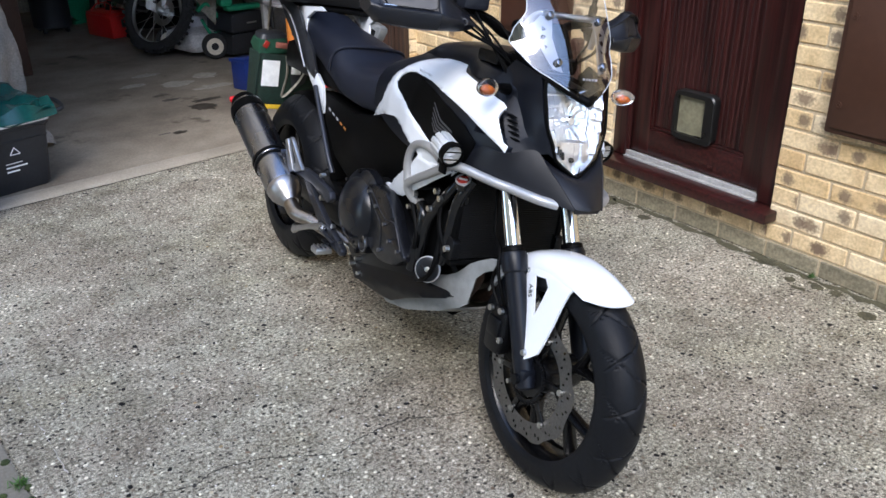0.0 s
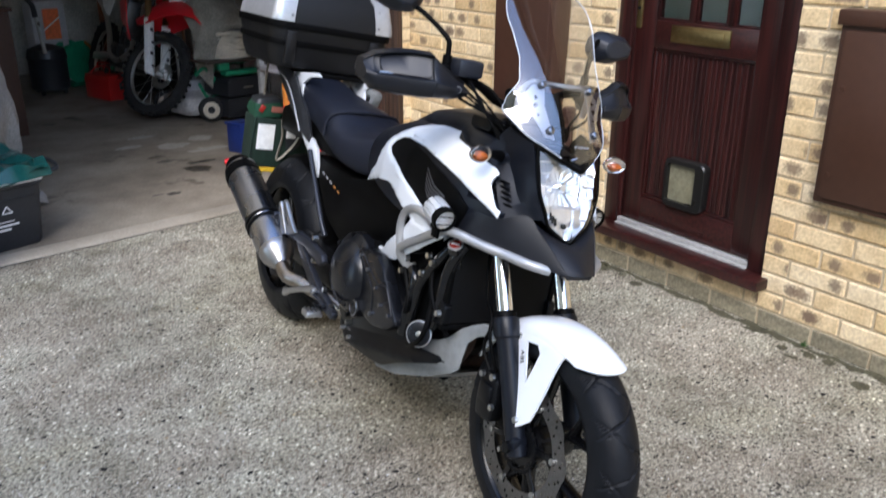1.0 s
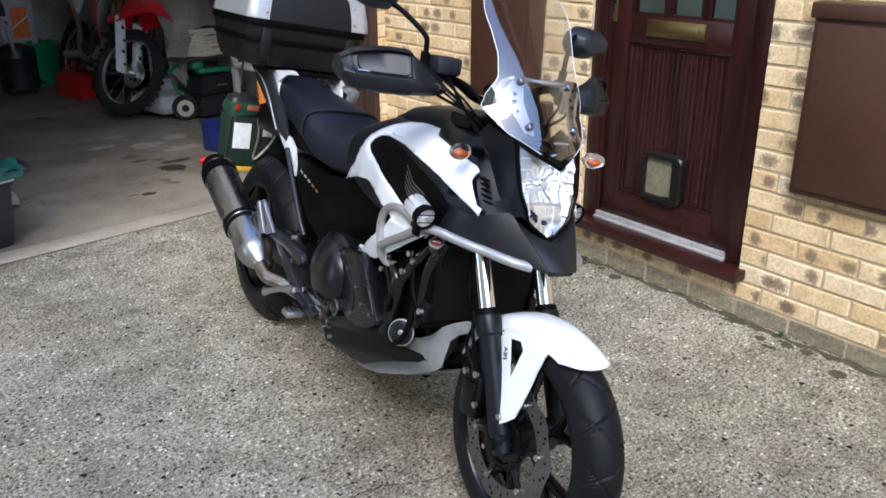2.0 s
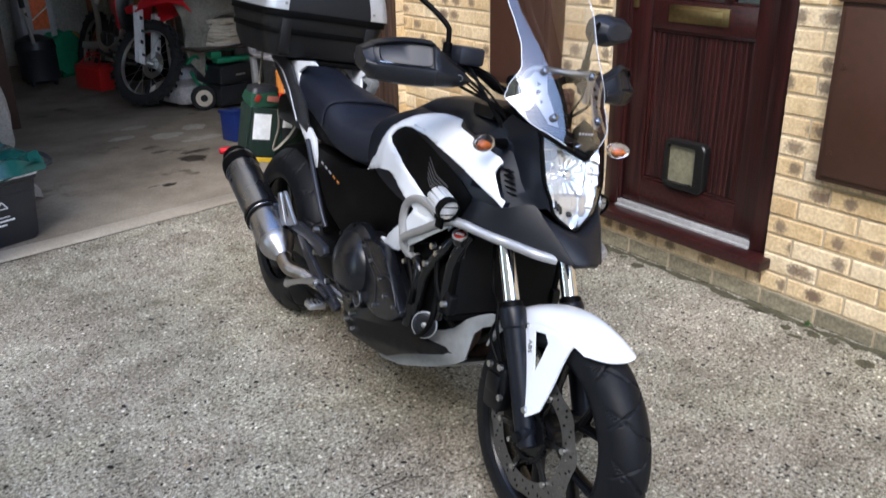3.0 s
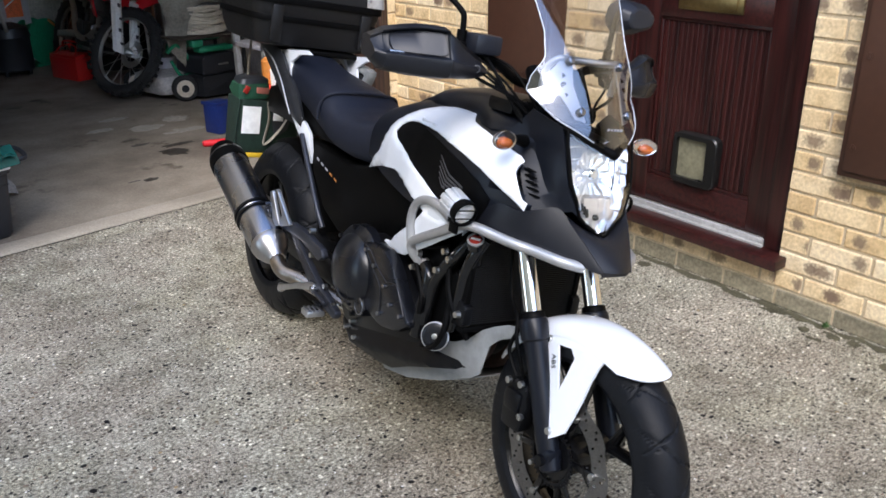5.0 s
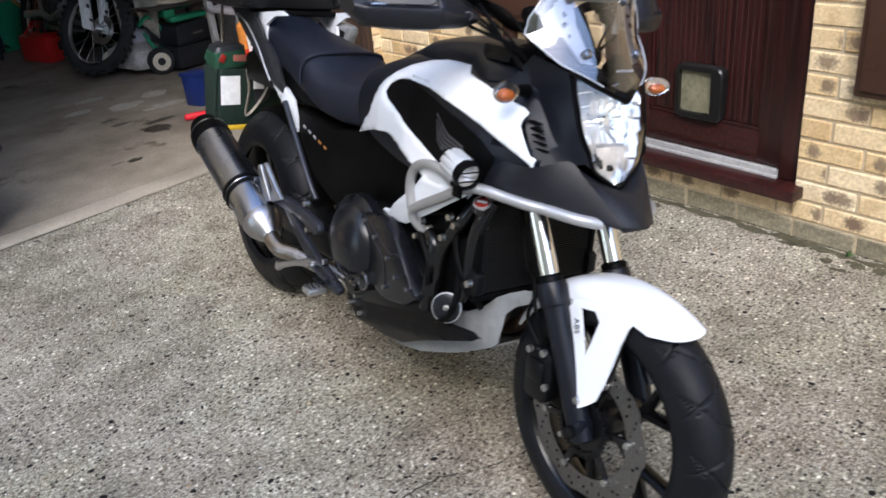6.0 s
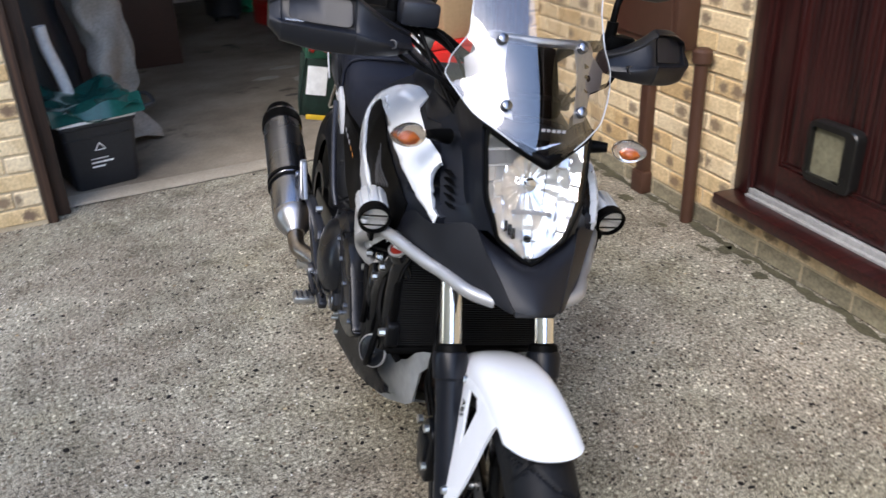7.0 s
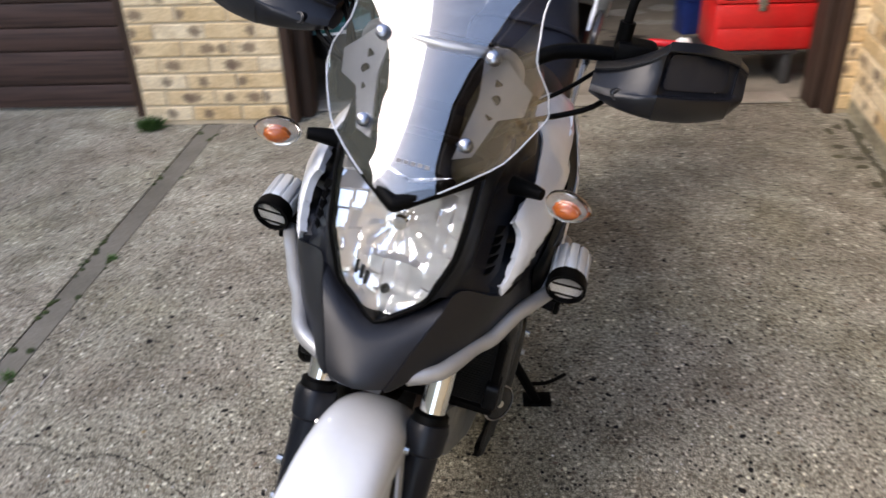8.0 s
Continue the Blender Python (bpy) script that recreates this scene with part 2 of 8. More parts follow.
M_PLINTH = material("plinth_mortar", (0.19, 0.175, 0.14), 0.95, vary=0.35, grain=60, broad=9, bump=0.6)
M_DOOR = woodgrain_material("rosewood_foil", (0.01, 0.0032, 0.0032), (0.04, 0.0092, 0.0082), 0.3)
M_DOOR_H = woodgrain_material("rosewood_foil_across", (0.015, 0.0045, 0.0045), (0.046, 0.0112, 0.0098), 0.3, 1)
M_BOXBROWN = material("brown_plastic", (0.062, 0.027, 0.0155), 0.5, vary=0.1, grain=30, bump=0.05)
M_WOOD_POST = woodgrain_material("stained_post", (0.02, 0.012, 0.008), (0.07, 0.036, 0.022), 0.7)
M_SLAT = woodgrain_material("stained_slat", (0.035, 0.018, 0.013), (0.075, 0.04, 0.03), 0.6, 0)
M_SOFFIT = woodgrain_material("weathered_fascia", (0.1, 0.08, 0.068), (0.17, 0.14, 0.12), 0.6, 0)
# garage walls and ceiling made extra pale to bounce light inside
M_GARAGE_WALL = material("pale_blockwork", (0.6, 0.57, 0.52), 0.95, vary=0.3, grain=40, bump=0.4)
M_CEILING = material("ceiling_board", (0.82, 0.81, 0.78), 0.9, vary=0.12, broad=3)
M_BRASS = material("tarnished_brass", (0.36, 0.27, 0.12), 0.38, 1.0, vary=0.2)
M_GREYWHITE = material("weathered_white_strip", (0.36, 0.36, 0.35), 0.5, vary=0.2, broad=20)
M_BLACK = material("black_plastic", (0.008, 0.0078, 0.0078), 0.32, vary=0.15, bump=0.08, bump_scale=600)
M_GLASS_DARK = glass_material("obscure_pane", (0.8, 0.85, 0.83), 0.12)
M_FLAP = material("smoked_flap", (0.2, 0.19, 0.125), 0.15, vary=0.25, broad=16, spec=0.7)
M_CURTAIN = material("pale_curtain", (0.5, 0.58, 0.58), 0.9, vary=0.2)
M_GREEN = material("weed", (0.05, 0.12, 0.02), 0.7, vary=0.4, per_object=0.3)


# ---- mesh helpers ----
def finish(bm, angle=35):
    bmesh.ops.recalc_face_normals(bm, faces=bm.faces)
    for f in bm.faces:
        f.smooth = True
    lim = radians(angle)
    for e in bm.edges:
        e.smooth = not (len(e.link_faces) == 2 and e.calc_face_angle(0) > lim)
    return bm


def mesh_of(name, bm, mat, angle=35):
    finish(bm, angle)
    me = bpy.data.meshes.new(name)
    bm.to_mesh(me)
    bm.free()
    if mat:
        for one in mat if isinstance(mat, (list, tuple)) else [mat]:
            me.materials.append(one)
    return me


def part(name, bm, mat, parent=None, label="", angle=35):
    ob = new(name, mesh_of(name, bm, mat, angle))
    if parent:
        ob.parent = parent
    if label:
        ob["label"] = label
    return ob


def thing(name, m=None, label="", category="", group="", kind=""):
    ob = new(name)
    ob.empty_display_size = 0.1
    if m is not None:
        ob.matrix_world = m
    return tagged(ob, label, category, group, kind)


def join(*bms):
    out = bmesh.new()
    for b in bms:
        me = bpy.data.meshes.new("tmp")
        b.to_mesh(me)
        b.free()
        out.from_mesh(me)
        bpy.data.meshes.remove(me)
    return out


def bx(x0, x1, y0, y1, z0, z1, bevel=0.0, seg=2):
    bm = bmesh.new()
    bmesh.ops.create_cube(bm, size=1)
    for v in bm.verts:
        v.co = Vector(((x0 + x1) / 2 + v.co.x * (x1 - x0), (y0 + y1) / 2 + v.co.y * (y1 - y0), (z0 + z1) / 2 + v.co.z * (z1 - z0)))
    if bevel:
        bmesh.ops.bevel(bm, geom=bm.edges[:], offset=bevel, segments=seg, profile=0.5, affect="EDGES")
    return bm


def moved(bm, m):
    bmesh.ops.transform(bm, matrix=m, verts=bm.verts)
    return bm


def mirrored(bm):
    for v in bm.verts:
        v.co.y = -v.co.y
    bmesh.ops.reverse_faces(bm, faces=bm.faces)
    return bm


def aim(p0, p1):
    d = Vector(p1) - Vector(p0)
    return Matrix.Translation(p0) @ d.to_track_quat("Z", "Y").to_matrix().to_4x4(), d.length


def lathe(profile, p0=(0, 0, 0), p1=(0, 0, 1), seg=28, closed=False):
    """Profile of (radius, distance along p0-p1 in metres) turned round that line."""
    m, _ = aim(p0, p1)
    bm = bmesh.new()
    rings = []
    for r, h in profile:
        if r < 1e-6:
            rings.append([bm.verts.new(m @ Vector((0, 0, h)))])
        else:
            rings.append([bm.verts.new(m @ Vector((r * math.cos(2 * math.pi * k / seg), r * math.sin(2 * math.pi * k / seg), h))) for k in range(seg)])
    pairs = list(zip(rings, rings[1:])) + ([(rings[-1], rings[0])] if closed else [])
    for a, b in pairs:
        for k in range(seg):
            j = (k + 1) % seg
            if len(a) == 1 and len(b) == 1:
                continue
            if len(a) == 1:
                bm.faces.new((a[0], b[j], b[k]))
            elif len(b) == 1:
                bm.faces.new((a[k], a[j], b[0]))
            else:
                bm.faces.new((a[k], a[j], b[j], b[k]))
    if not closed:
        for ring, flip in ((rings[0], True), (rings[-1], False)):
            if len(ring) > 2:
                bm.faces.new(ring[::-1] if flip else ring)
    return bm


def cyl(p0, p1, r, r2=None, seg=20, bevel=0.0):
    ln = (Vector(p1) - Vector(p0)).length
    r2 = r if r2 is None else r2
    if bevel:
        return lathe([(r - bevel, 0), (r, bevel), (r2, ln - bevel), (r2 - bevel, ln)], p0, p1, seg)
    return lathe([(r, 0), (r2, ln)], p0, p1, seg)


def spline(points, steps=6):
    """Catmull-Rom through the points."""
    p = [Vector(q) for q in points]
    if len(p) < 3:
        return p
    out = []
    for k in range(len(p) - 1):
        a, b, c, d = p[max(k - 1, 0)], p[k], p[k + 1], p[min(k + 2, len(p) - 1)]
        for s in range(steps):
            t = s / steps
            out.append(0.5 * ((2 * b) + (c - a) * t + (2 * a - 5 * b + 4 * c - d) * t * t + (3 * b - a - 3 * c + d) * t ** 3))
    return out + [p[-1]]


def tube(points, r, seg=12, steps=6, flat=1.0):
    pts = spline(points, steps) if steps > 1 else [Vector(q) for q in points]
    radii = r if callable(r) else (lambda t: r)
    bm = bmesh.new()
    rings = []
    side = None
    for k, q in enumerate(pts):
        d = (pts[min(k + 1, len(pts) - 1)] - pts[max(k - 1, 0)]).normalized()
        if side is None:
            side = d.orthogonal().normalized()
        side = (side - d * side.dot(d)).normalized()
        up = d.cross(side)
        rr = radii(k / max(1, len(pts) - 1))
        rings.append([bm.verts.new(q + rr * (math.cos(2 * math.pi * j / seg) * side + flat * math.sin(2 * math.pi * j / seg) * up)) for j in range(seg)])
    for a, b in zip(rings, rings[1:]):
        for j in range(seg):
            i = (j + 1) % seg
            bm.faces.new((a[j], a[i], b[i], b[j]))
    bm.faces.new(rings[0][::-1])
    bm.faces.new(rings[-1])
    return bm


def loft(sections, closed=True, caps=True):
    """Skin through rings of points, all with the same count."""
    bm = bmesh.new()
    rings = [[bm.verts.new(q) for q in s] for s in sections]
    n = len(rings[0])
    for a, b in zip(rings, rings[1:]):
        for j in range(n if closed else n - 1):
            i = (j + 1) % n
            bm.faces.new((a[j], a[i], b[i], b[j]))
    if closed and caps:
        bm.faces.new(rings[0][::-1])
        bm.faces.new(rings[-1])
    return bm


def soft_loft(rings, around=3, along=3):
    """A closed skin through a few rings, rounded both ways."""
    wide = []
    for ring in rings:
        n = len(ring)
        p = [Vector(q) for q in ring]
        out = []
        for k in range(n):
            a, b, c, d = p[k - 1], p[k], p[(k + 1) % n], p[(k + 2) % n]
            for j in range(around):
                t = j / around
                out.append(0.5 * ((2 * b) + (c - a) * t + (2 * a - 5 * b + 4 * c - d) * t * t + (3 * b - a - 3 * c + d) * t ** 3))
        wide.append(out)
    lines = [spline([w[j] for w in wide], along) for j in range(len(wide[0]))]
    return loft([[line[k] for line in lines] for k in range(len(lines[0]))])


def prism(poly, y0, y1, bevel=0.0, seg=2):
    """A polygon in x, z drawn out from y0 to y1."""
    bm = bmesh.new()
    a = [bm.verts.new((x, y0, z)) for x, z in poly]
    b = [bm.verts.new((x, y1, z)) for x, z in poly]
    n = len(poly)
    for k in range(n):
        bm.faces.new((a[k], a[(k + 1) % n], b[(k + 1) % n], b[k]))
    bm.faces.new(a[::-1])
    bm.faces.new(b)
    bmesh.ops.recalc_face_normals(bm, faces=bm.faces)
    if bevel:
        es = [e for e in bm.edges if len(e.link_faces) == 2]
        bmesh.ops.bevel(bm, geom=es, offset=bevel, segments=seg, profile=0.5, affect="EDGES")
    return bm


def thick(bm, t):
    """Gives a sheet a thickness, inwards."""
    bmesh.ops.recalc_face_normals(bm, faces=bm.faces)
    bmesh.ops.solidify(bm, geom=bm.faces[:], thickness=t)
    return bm


def rounded(points, n=6, r=0.02):
    """Rounds the corners of a closed 2D polygon."""
    out = []
    k = len(points)
    for i in range(k):
        p0, p1, p2 = (Vector((*points[(i + o) % k], 0)) for o in (-1, 0, 1))
        a, b = (p0 - p1), (p2 - p1)
        d = min(r, a.length * 0.45, b.length * 0.45)
        a, b = p1 + a.normalized() * d, p1 + b.normalized() * d
        for s in range(n + 1):
            t = s / n
            q = a * (1 - t) ** 2 + p1 * 2 * t * (1 - t) + b * t * t
            out.append((q.x, q.y))
    return out


# ---- ground ----
def sheet(x0, x1, y0, y1, z):
    bm = bmesh.new()
    bm.faces.new([bm.verts.new(q) for q in ((x0, y0, z), (x1, y0, z), (x1, y1, z), (x0, y1, z))])
    return bm


FRONT = 3.94        # face of the garage piers
SILL_Y = 4.14       # garage threshold
ground = part("ground", sheet(-60, 60, -60, 60, -0.012), M_DRIVE, None)
tagged(ground, "exposed-aggregate concrete ground round the drive", "ground", kind="structure")


def slab(poly, z0, z1):
    """Flat slab over an outline in plan."""
    bm = bmesh.new()
    low, top = [bm.verts.new((x, y, z0)) for x, y in poly], [bm.verts.new((x, y, z1)) for x, y in poly]
    bm.faces.new(top)
    bm.faces.new(low[::-1])
    n = len(poly)
    for k in range(n):
        bm.faces.new((low[k], low[(k + 1) % n], top[(k + 1) % n], top[k]))
    return bm


def ribbon(pts, width, z, seed, waver=0.006):
    """Ragged thin band along a line in plan."""
    r = random.Random(seed)
    rows = []
    for q in spline([(x, y, 0) for x, y in pts], 14):
        w = width * r.uniform(0.35, 1.25)
        o = Vector((r.uniform(-waver, waver), r.uniform(-waver, waver), 0))
        rows.append([(q.x + o.x, q.y + o.y - w, z), (q.x + o.x + 0.3 * w, q.y + o.y + w, z)])
    return loft(rows, False)


# the dividing strip runs a little askew between the two slabs
left_x = lambda y: 0.098 + (y - 2.172) * 0.0342
right_x = lambda y: 0.165 + (y - 2.05) * 0.0415
drive = part("drive", slab([(right_x(-6) + 0.007, -6), (4.0, -6), (4.0, SILL_Y - 0.004), (right_x(SILL_Y) + 0.007, SILL_Y - 0.004)], -0.2, 0.0), M_DRIVE)
tagged(drive, "weathered exposed-aggregate concrete drive slab", "drive", kind="structure")
drive_left = part("drive_left", slab([(-6, -6), (left_x(-6) - 0.004, -6), (left_x(SILL_Y) - 0.004, SILL_Y), (0.165, SILL_Y), (0.165, SILL_Y + 0.6), (-6, SILL_Y + 0.6)], -0.2, 0.0), M_DRIVE)
tagged(drive_left, "weathered concrete slab of the neighbouring drive", "drive", kind="structure")
strip = part("dividing_strip", slab([(left_x(-6), -6), (right_x(-6), -6), (right_x(FRONT), FRONT), (left_x(FRONT), FRONT)], -0.2, -0.004), M_DIVIDER)
tagged(strip, "thin weathered concrete dividing strip with mossy joints", "strip", kind="structure")
part("crack", ribbon([(0.2, 1.87), (0.382, 1.838), (0.478, 1.802), (0.544, 1.815), (0.647, 1.776), (0.709, 1.739), (0.812, 1.659), (0.902, 1.668), (1.036, 1.648), (1.146, 1.577), (1.3, 1.52)], 0.0022, 0.001, 5, 0.004), M_CRACK, drive, "dark hairline crack")
part("seam", ribbon([(0.33, 2.95), (0.318, 2.81), (0.301, 2.615), (0.28, 2.324), (0.259, 2.025), (0.235, 1.8)], 0.006, 0.0012, 6, 0.004), M_SEAM, drive, "pale cement seam")


def pebble_bed(label, per_area, small, large, mat, seed, parent, x0, x1, y0, y1):
    """Exposed pebbles standing a little proud of one slab, joined into one bed."""
    r = random.Random(seed)
    verts, faces = [], []
    for _ in range(int(per_area * (x1 - x0) * (y1 - y0))):
        x, y = r.uniform(x0, x1), r.uniform(y0, y1)
        if (x > left_x(y) - 0.02) == (parent is drive_left) or (parent is drive and x < right_x(y) + 0.02):
            continue
        rad = small + (large - small) * r.random() ** 2.2
        turn, flat_ = r.uniform(0, 6.283), r.uniform(0.42, 0.95)
        n, base = 7, len(verts)
        for k in range(n):
            t = 6.283 * k / n
            q = rad * r.uniform(0.7, 1.15)
            u, v = q * math.cos(t), q * flat_ * math.sin(t)
            verts.append((x + u * math.cos(turn) - v * math.sin(turn), y + u * math.sin(turn) + v * math.cos(turn), 0.0003))
        verts.append((x, y, 0.0006 + 0.12 * rad))
        faces += [(base + k, base + (k + 1) % n, base + n) for k in range(n)]
    me = bpy.data.meshes.new("pebble_bed")
    me.from_pydata(verts, [], faces)
    for f in me.polygons:
        f.use_smooth = True
    me.materials.append(mat)
    ob = new("pebble_bed", me)
    ob.parent = parent
    return tagged(ob, label, kind="stuff")


for seed, (label, per_area, small, large, mat) in enumerate((
    ("small black pebbles", 140, 0.0034, 0.0115, M_PEBBLE_BLACK),
    ("small white pebbles", 200, 0.0014, 0.0045, M_PEBBLE_WHITE),
    ("small brown pebbles", 70, 0.0028, 0.008, M_PEBBLE_BROWN),
)):
    pebble_bed(label, per_area, small, large, mat, 40 + seed, drive, 0.2, 2.72, -0.4, 4.05)
    pebble_bed(label, per_area, small, large, mat, 50 + seed, drive_left, -1.5, 0.2, 0.6, 4.05)
r_moss = random.Random(12)
for y, n in ((2.72, 16), (2.4, 10), (2.12, 14), (3.4, 8), (3.8, 6)):
    for k in range(n):
        a, c = r_moss.gauss(0, 0.07), (left_x if r_moss.random() < 0.7 else right_x)(y)
        q = r_moss.uniform(0.006, 0.014)
        part("moss_pad", lathe([(q, -0.004), (q * 0.8, q * 0.3), (q * 0.3, q * 0.5), (0.001, q * 0.52)], (c + r_moss.gauss(0, 0.008), y + a, -0.003), (c + 0.1, y + a, 1), 8), M_MOSS, strip)
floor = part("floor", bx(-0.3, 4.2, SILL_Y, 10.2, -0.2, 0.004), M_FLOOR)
tagged(floor, "stained bare concrete garage floor", "floor", kind="structure")
lip = part("threshold", bx(0.64, 2.86, SILL_Y - 0.06, SILL_Y + 0.07, -0.05, 0.012, 0.006), M_STRIP)
tagged(lip, "worn pale concrete garage threshold strip", "threshold", kind="structure")

M_OIL = material("old_oil", (0.05, 0.042, 0.033), 0.6, vary=0.5, grain=40, broad=9)
M_SCUFF = material("pale_scuff", (0.4, 0.37, 0.32), 0.9, vary=0.3, grain=50, broad=9)


def blot(at, rx, ry, seed, z, mat, label, base=None):
    """Ragged flat stain on the garage floor."""
    r = random.Random(seed)
    bm = bmesh.new()
    n = 44
    ring = []
    for k in range(n):
        a = 2 * math.pi * k / n
        q = 0.62 + 0.45 * (noise.noise(Vector((2.2 * math.cos(a), 2.2 * math.sin(a), seed))) + 0.5) + r.uniform(-0.06, 0.06)
        ring.append(bm.verts.new((at[0] + rx * q * math.cos(a), at[1] + ry * q * math.sin(a), z)))
    bm.faces.new(ring)
    bmesh.ops.triangulate(bm, faces=bm.faces[:])
    return part("stain", bm, mat, base or floor, label)


blot((1.83, 4.63), 0.05, 0.035, 3, 0.0052, M_OIL, "dark oil spot")
blot((1.75, 4.66), 0.045, 0.012, 5, 0.0052, M_OIL, "dark oil spot")
blot((2.2, 5.05), 0.09, 0.1, 7, 0.0052, M_OIL, "dark oil spot")
blot((2.3, 5.2), 0.13, 0.04, 9, 0.0052, M_OIL, "dark oil spot")
blot((2.12, 5.36), 0.07, 0.03, 11, 0.0052, M_OIL, "dark oil spot")
for k, (x, y, a, b) in enumerate(((2.35, 5.75, 0.14, 0.1), (2.5, 5.5, 0.16, 0.07), (2.1, 5.9, 0.1, 0.06), (2.62, 5.85, 0.1, 0.12), (2.3, 6.15, 0.12, 0.06))):
    blot((x, y), a, b, 20 + k, 0.0048, M_SCUFF, "pale scuffed patch")
part("joint", ribbon([(0.66, SILL_Y - 0.064), (1.2, SILL_Y - 0.066), (1.8, SILL_Y - 0.063), (2.4, SILL_Y - 0.066), (2.85, SILL_Y - 0.064)], 0.005, 0.0018, 31, 0.003), M_CRACK, lip, "dark dirt-filled joint")
part("joint", ribbon([(0.66, SILL_Y + 0.073), (1.3, SILL_Y + 0.074), (2.0, SILL_Y + 0.073), (2.85, SILL_Y + 0.074)], 0.004, 0.0058, 33, 0.003), M_CRACK, lip, "dark dirt-filled joint")

# ---- the house wall with the door; s runs along it towards the viewer ----
WALL = Matrix.Translation((2.845, 2.255, 0)) @ Matrix.Rotation(math.atan2(-0.9916, -0.129), 4, "Z")
# in WALL's frame x is s, y points into the house, z is up
BRICK_L, BRICK_H, PITCH_L, PITCH_H = 0.215, 0.065, 0.225, 0.0752
rng = random.Random(4)


def brick_mesh(name, length, depth=0.03, mat=M_BRICK):
    bm = bx(-length / 2, length / 2, 0, depth, -BRICK_H / 2, BRICK_H / 2, 0.004, 1)
    return mesh_of(name, bm, mat)


BRICK_FULL, BRICK_HALF, BRICK_CLOSER = brick_mesh("brick", BRICK_L), brick_mesh("brick_half", 0.1025), brick_mesh("brick_closer", 0.16)
BASE_SET = tuple(brick_mesh("base_brick", n, 0.03, M_BASEBRICK) for n in (BRICK_L, 0.1025, 0.16))


def lay(parent, runs, matrix, name="brick", base=False):
    """Bricks in stretcher bond, face at y = -6 mm; runs: x0, x1, z0, z1."""
    for x0, x1, z0, z1 in runs:
        c = 0
        z = z0
        while z + BRICK_H <= z1 + 0.01:
            x = x0 - (PITCH_L / 2 if (round(z / PITCH_H) % 2) else 0)
            while x < x1 - 0.02:
                a, b = max(x, x0), min(x + BRICK_L, x1)
                if x1 - b < 0.06:
                    b = x1
                x += PITCH_L
                ln = b - a
                if ln < 0.045:
                    continue
                data = BRICK_FULL if ln > 0.185 else BRICK_CLOSER if ln > 0.13 else BRICK_HALF
                own = {BRICK_FULL: BRICK_L, BRICK_CLOSER: 0.16, BRICK_HALF: 0.1025}[data]
                if base:
                    data, own = BASE_SET[(BRICK_FULL, BRICK_HALF, BRICK_CLOSER).index(data)], own
                ob = new(name, data)
                ob.parent = parent
                ob.matrix_local = matrix @ pose((a + b) / 2, -0.006 + rng.uniform(-0.0015, 0.0015), z + BRICK_H / 2, rng.uniform(-0.3, 0.3), rng.uniform(-0.4, 0.4), 0) @ Matrix.Diagonal((ln / own, 1, 1, 1))
            z += PITCH_H
            c += 1


DOOR0, DOOR1, DOORB = -0.085, 0.762, 0.155   # brick opening: s from, s to, bottom of sill
wall_bm = join(bx(-1.75, DOOR0, 0, 0.28, 0, 2.6), bx(DOOR1, 10, 0, 0.28, 0, 2.6), bx(DOOR0, DOOR1, 0, 0.28, 0, DOORB - 0.01), bx(DOOR0, DOOR1, 0, 0.28, 2.2, 2.6))
wall_east = part("wall_east", moved(wall_bm, WALL), M_MORTAR)
tagged(wall_east, "buff brick house wall with dark fired blotches", "wall", kind="structure")



eaves = thing("eaves", WALL, "stained brown fascia, soffit and gutter under the roof edge", "eaves", kind="structure")
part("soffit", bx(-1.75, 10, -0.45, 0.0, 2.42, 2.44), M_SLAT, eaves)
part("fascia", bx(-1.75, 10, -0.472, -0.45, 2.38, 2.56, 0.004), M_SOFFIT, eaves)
part("gutter", thick(loft([[(sx, -0.53 + 0.055 * math.cos(a), 2.545 + 0.055 * math.sin(a)) for a in [math.pi + math.pi * k / 10 for k in range(11)]] for sx in (-1.75, 10)], False), 0.004), M_BLACK, eaves)
roof = part("roof", moved(loft([[(-1.75, -0.5, 2.57), (-1.75, 3.4, 4.7), (-1.75, 7.3, 2.57), (-1.75, 7.3, 2.5), (-1.75, 3.4, 4.6), (-1.75, -0.5, 2.5)], [(10, -0.5, 2.57), (10, 3.4, 4.7), (10, 7.3, 2.57), (10, 7.3, 2.5), (10, 3.4, 4.6), (10, -0.5, 2.5)]]), WALL), M_PLINTH)
tagged(roof, "plain pitched roof of the house", "roof", kind="structure")


def wall_part(name, bm, mat, parent, label=""):
    """A part given in the wall's frame, under a thing that stands in that frame."""
    return part(name, bm, mat, parent, label)


# ---- front door ----
door = thing("door_1", WALL, "closed rosewood-effect front door with small panes and cat flap", "door", kind="structure")
for a, b in ((-0.085, -0.012), (0.685, 0.762)):
    wall_part("jamb", join(bx(a, b, 0.012, 0.11, 0.2, 2.2, 0.004), bx(a + (0.045 if a < 0 else -0.012), b + (0.012 if a < 0 else -0.045), 0.024, 0.1, 0.2, 2.19, 0.003)), M_DOOR, door)
wall_part("head", bx(-0.012, 0.685, 0.012, 0.11, 2.12, 2.2, 0.004), M_DOOR_H, door)
leaf = wall_part("leaf", join(
    bx(-0.006, 0.1, 0.036, 0.085, 0.228, 2.11, 0.003), bx(0.585, 0.679, 0.036, 0.085, 0.228, 2.11, 0.003),
), M_DOOR, door)
wall_part("rail", bx(0.1, 0.585, 0.036, 0.085, 0.228, 0.345, 0.003), M_DOOR_H, leaf)
wall_part("rail", bx(0.1, 0.585, 0.036, 0.085, 0.985, 1.098, 0.003), M_DOOR_H, leaf)
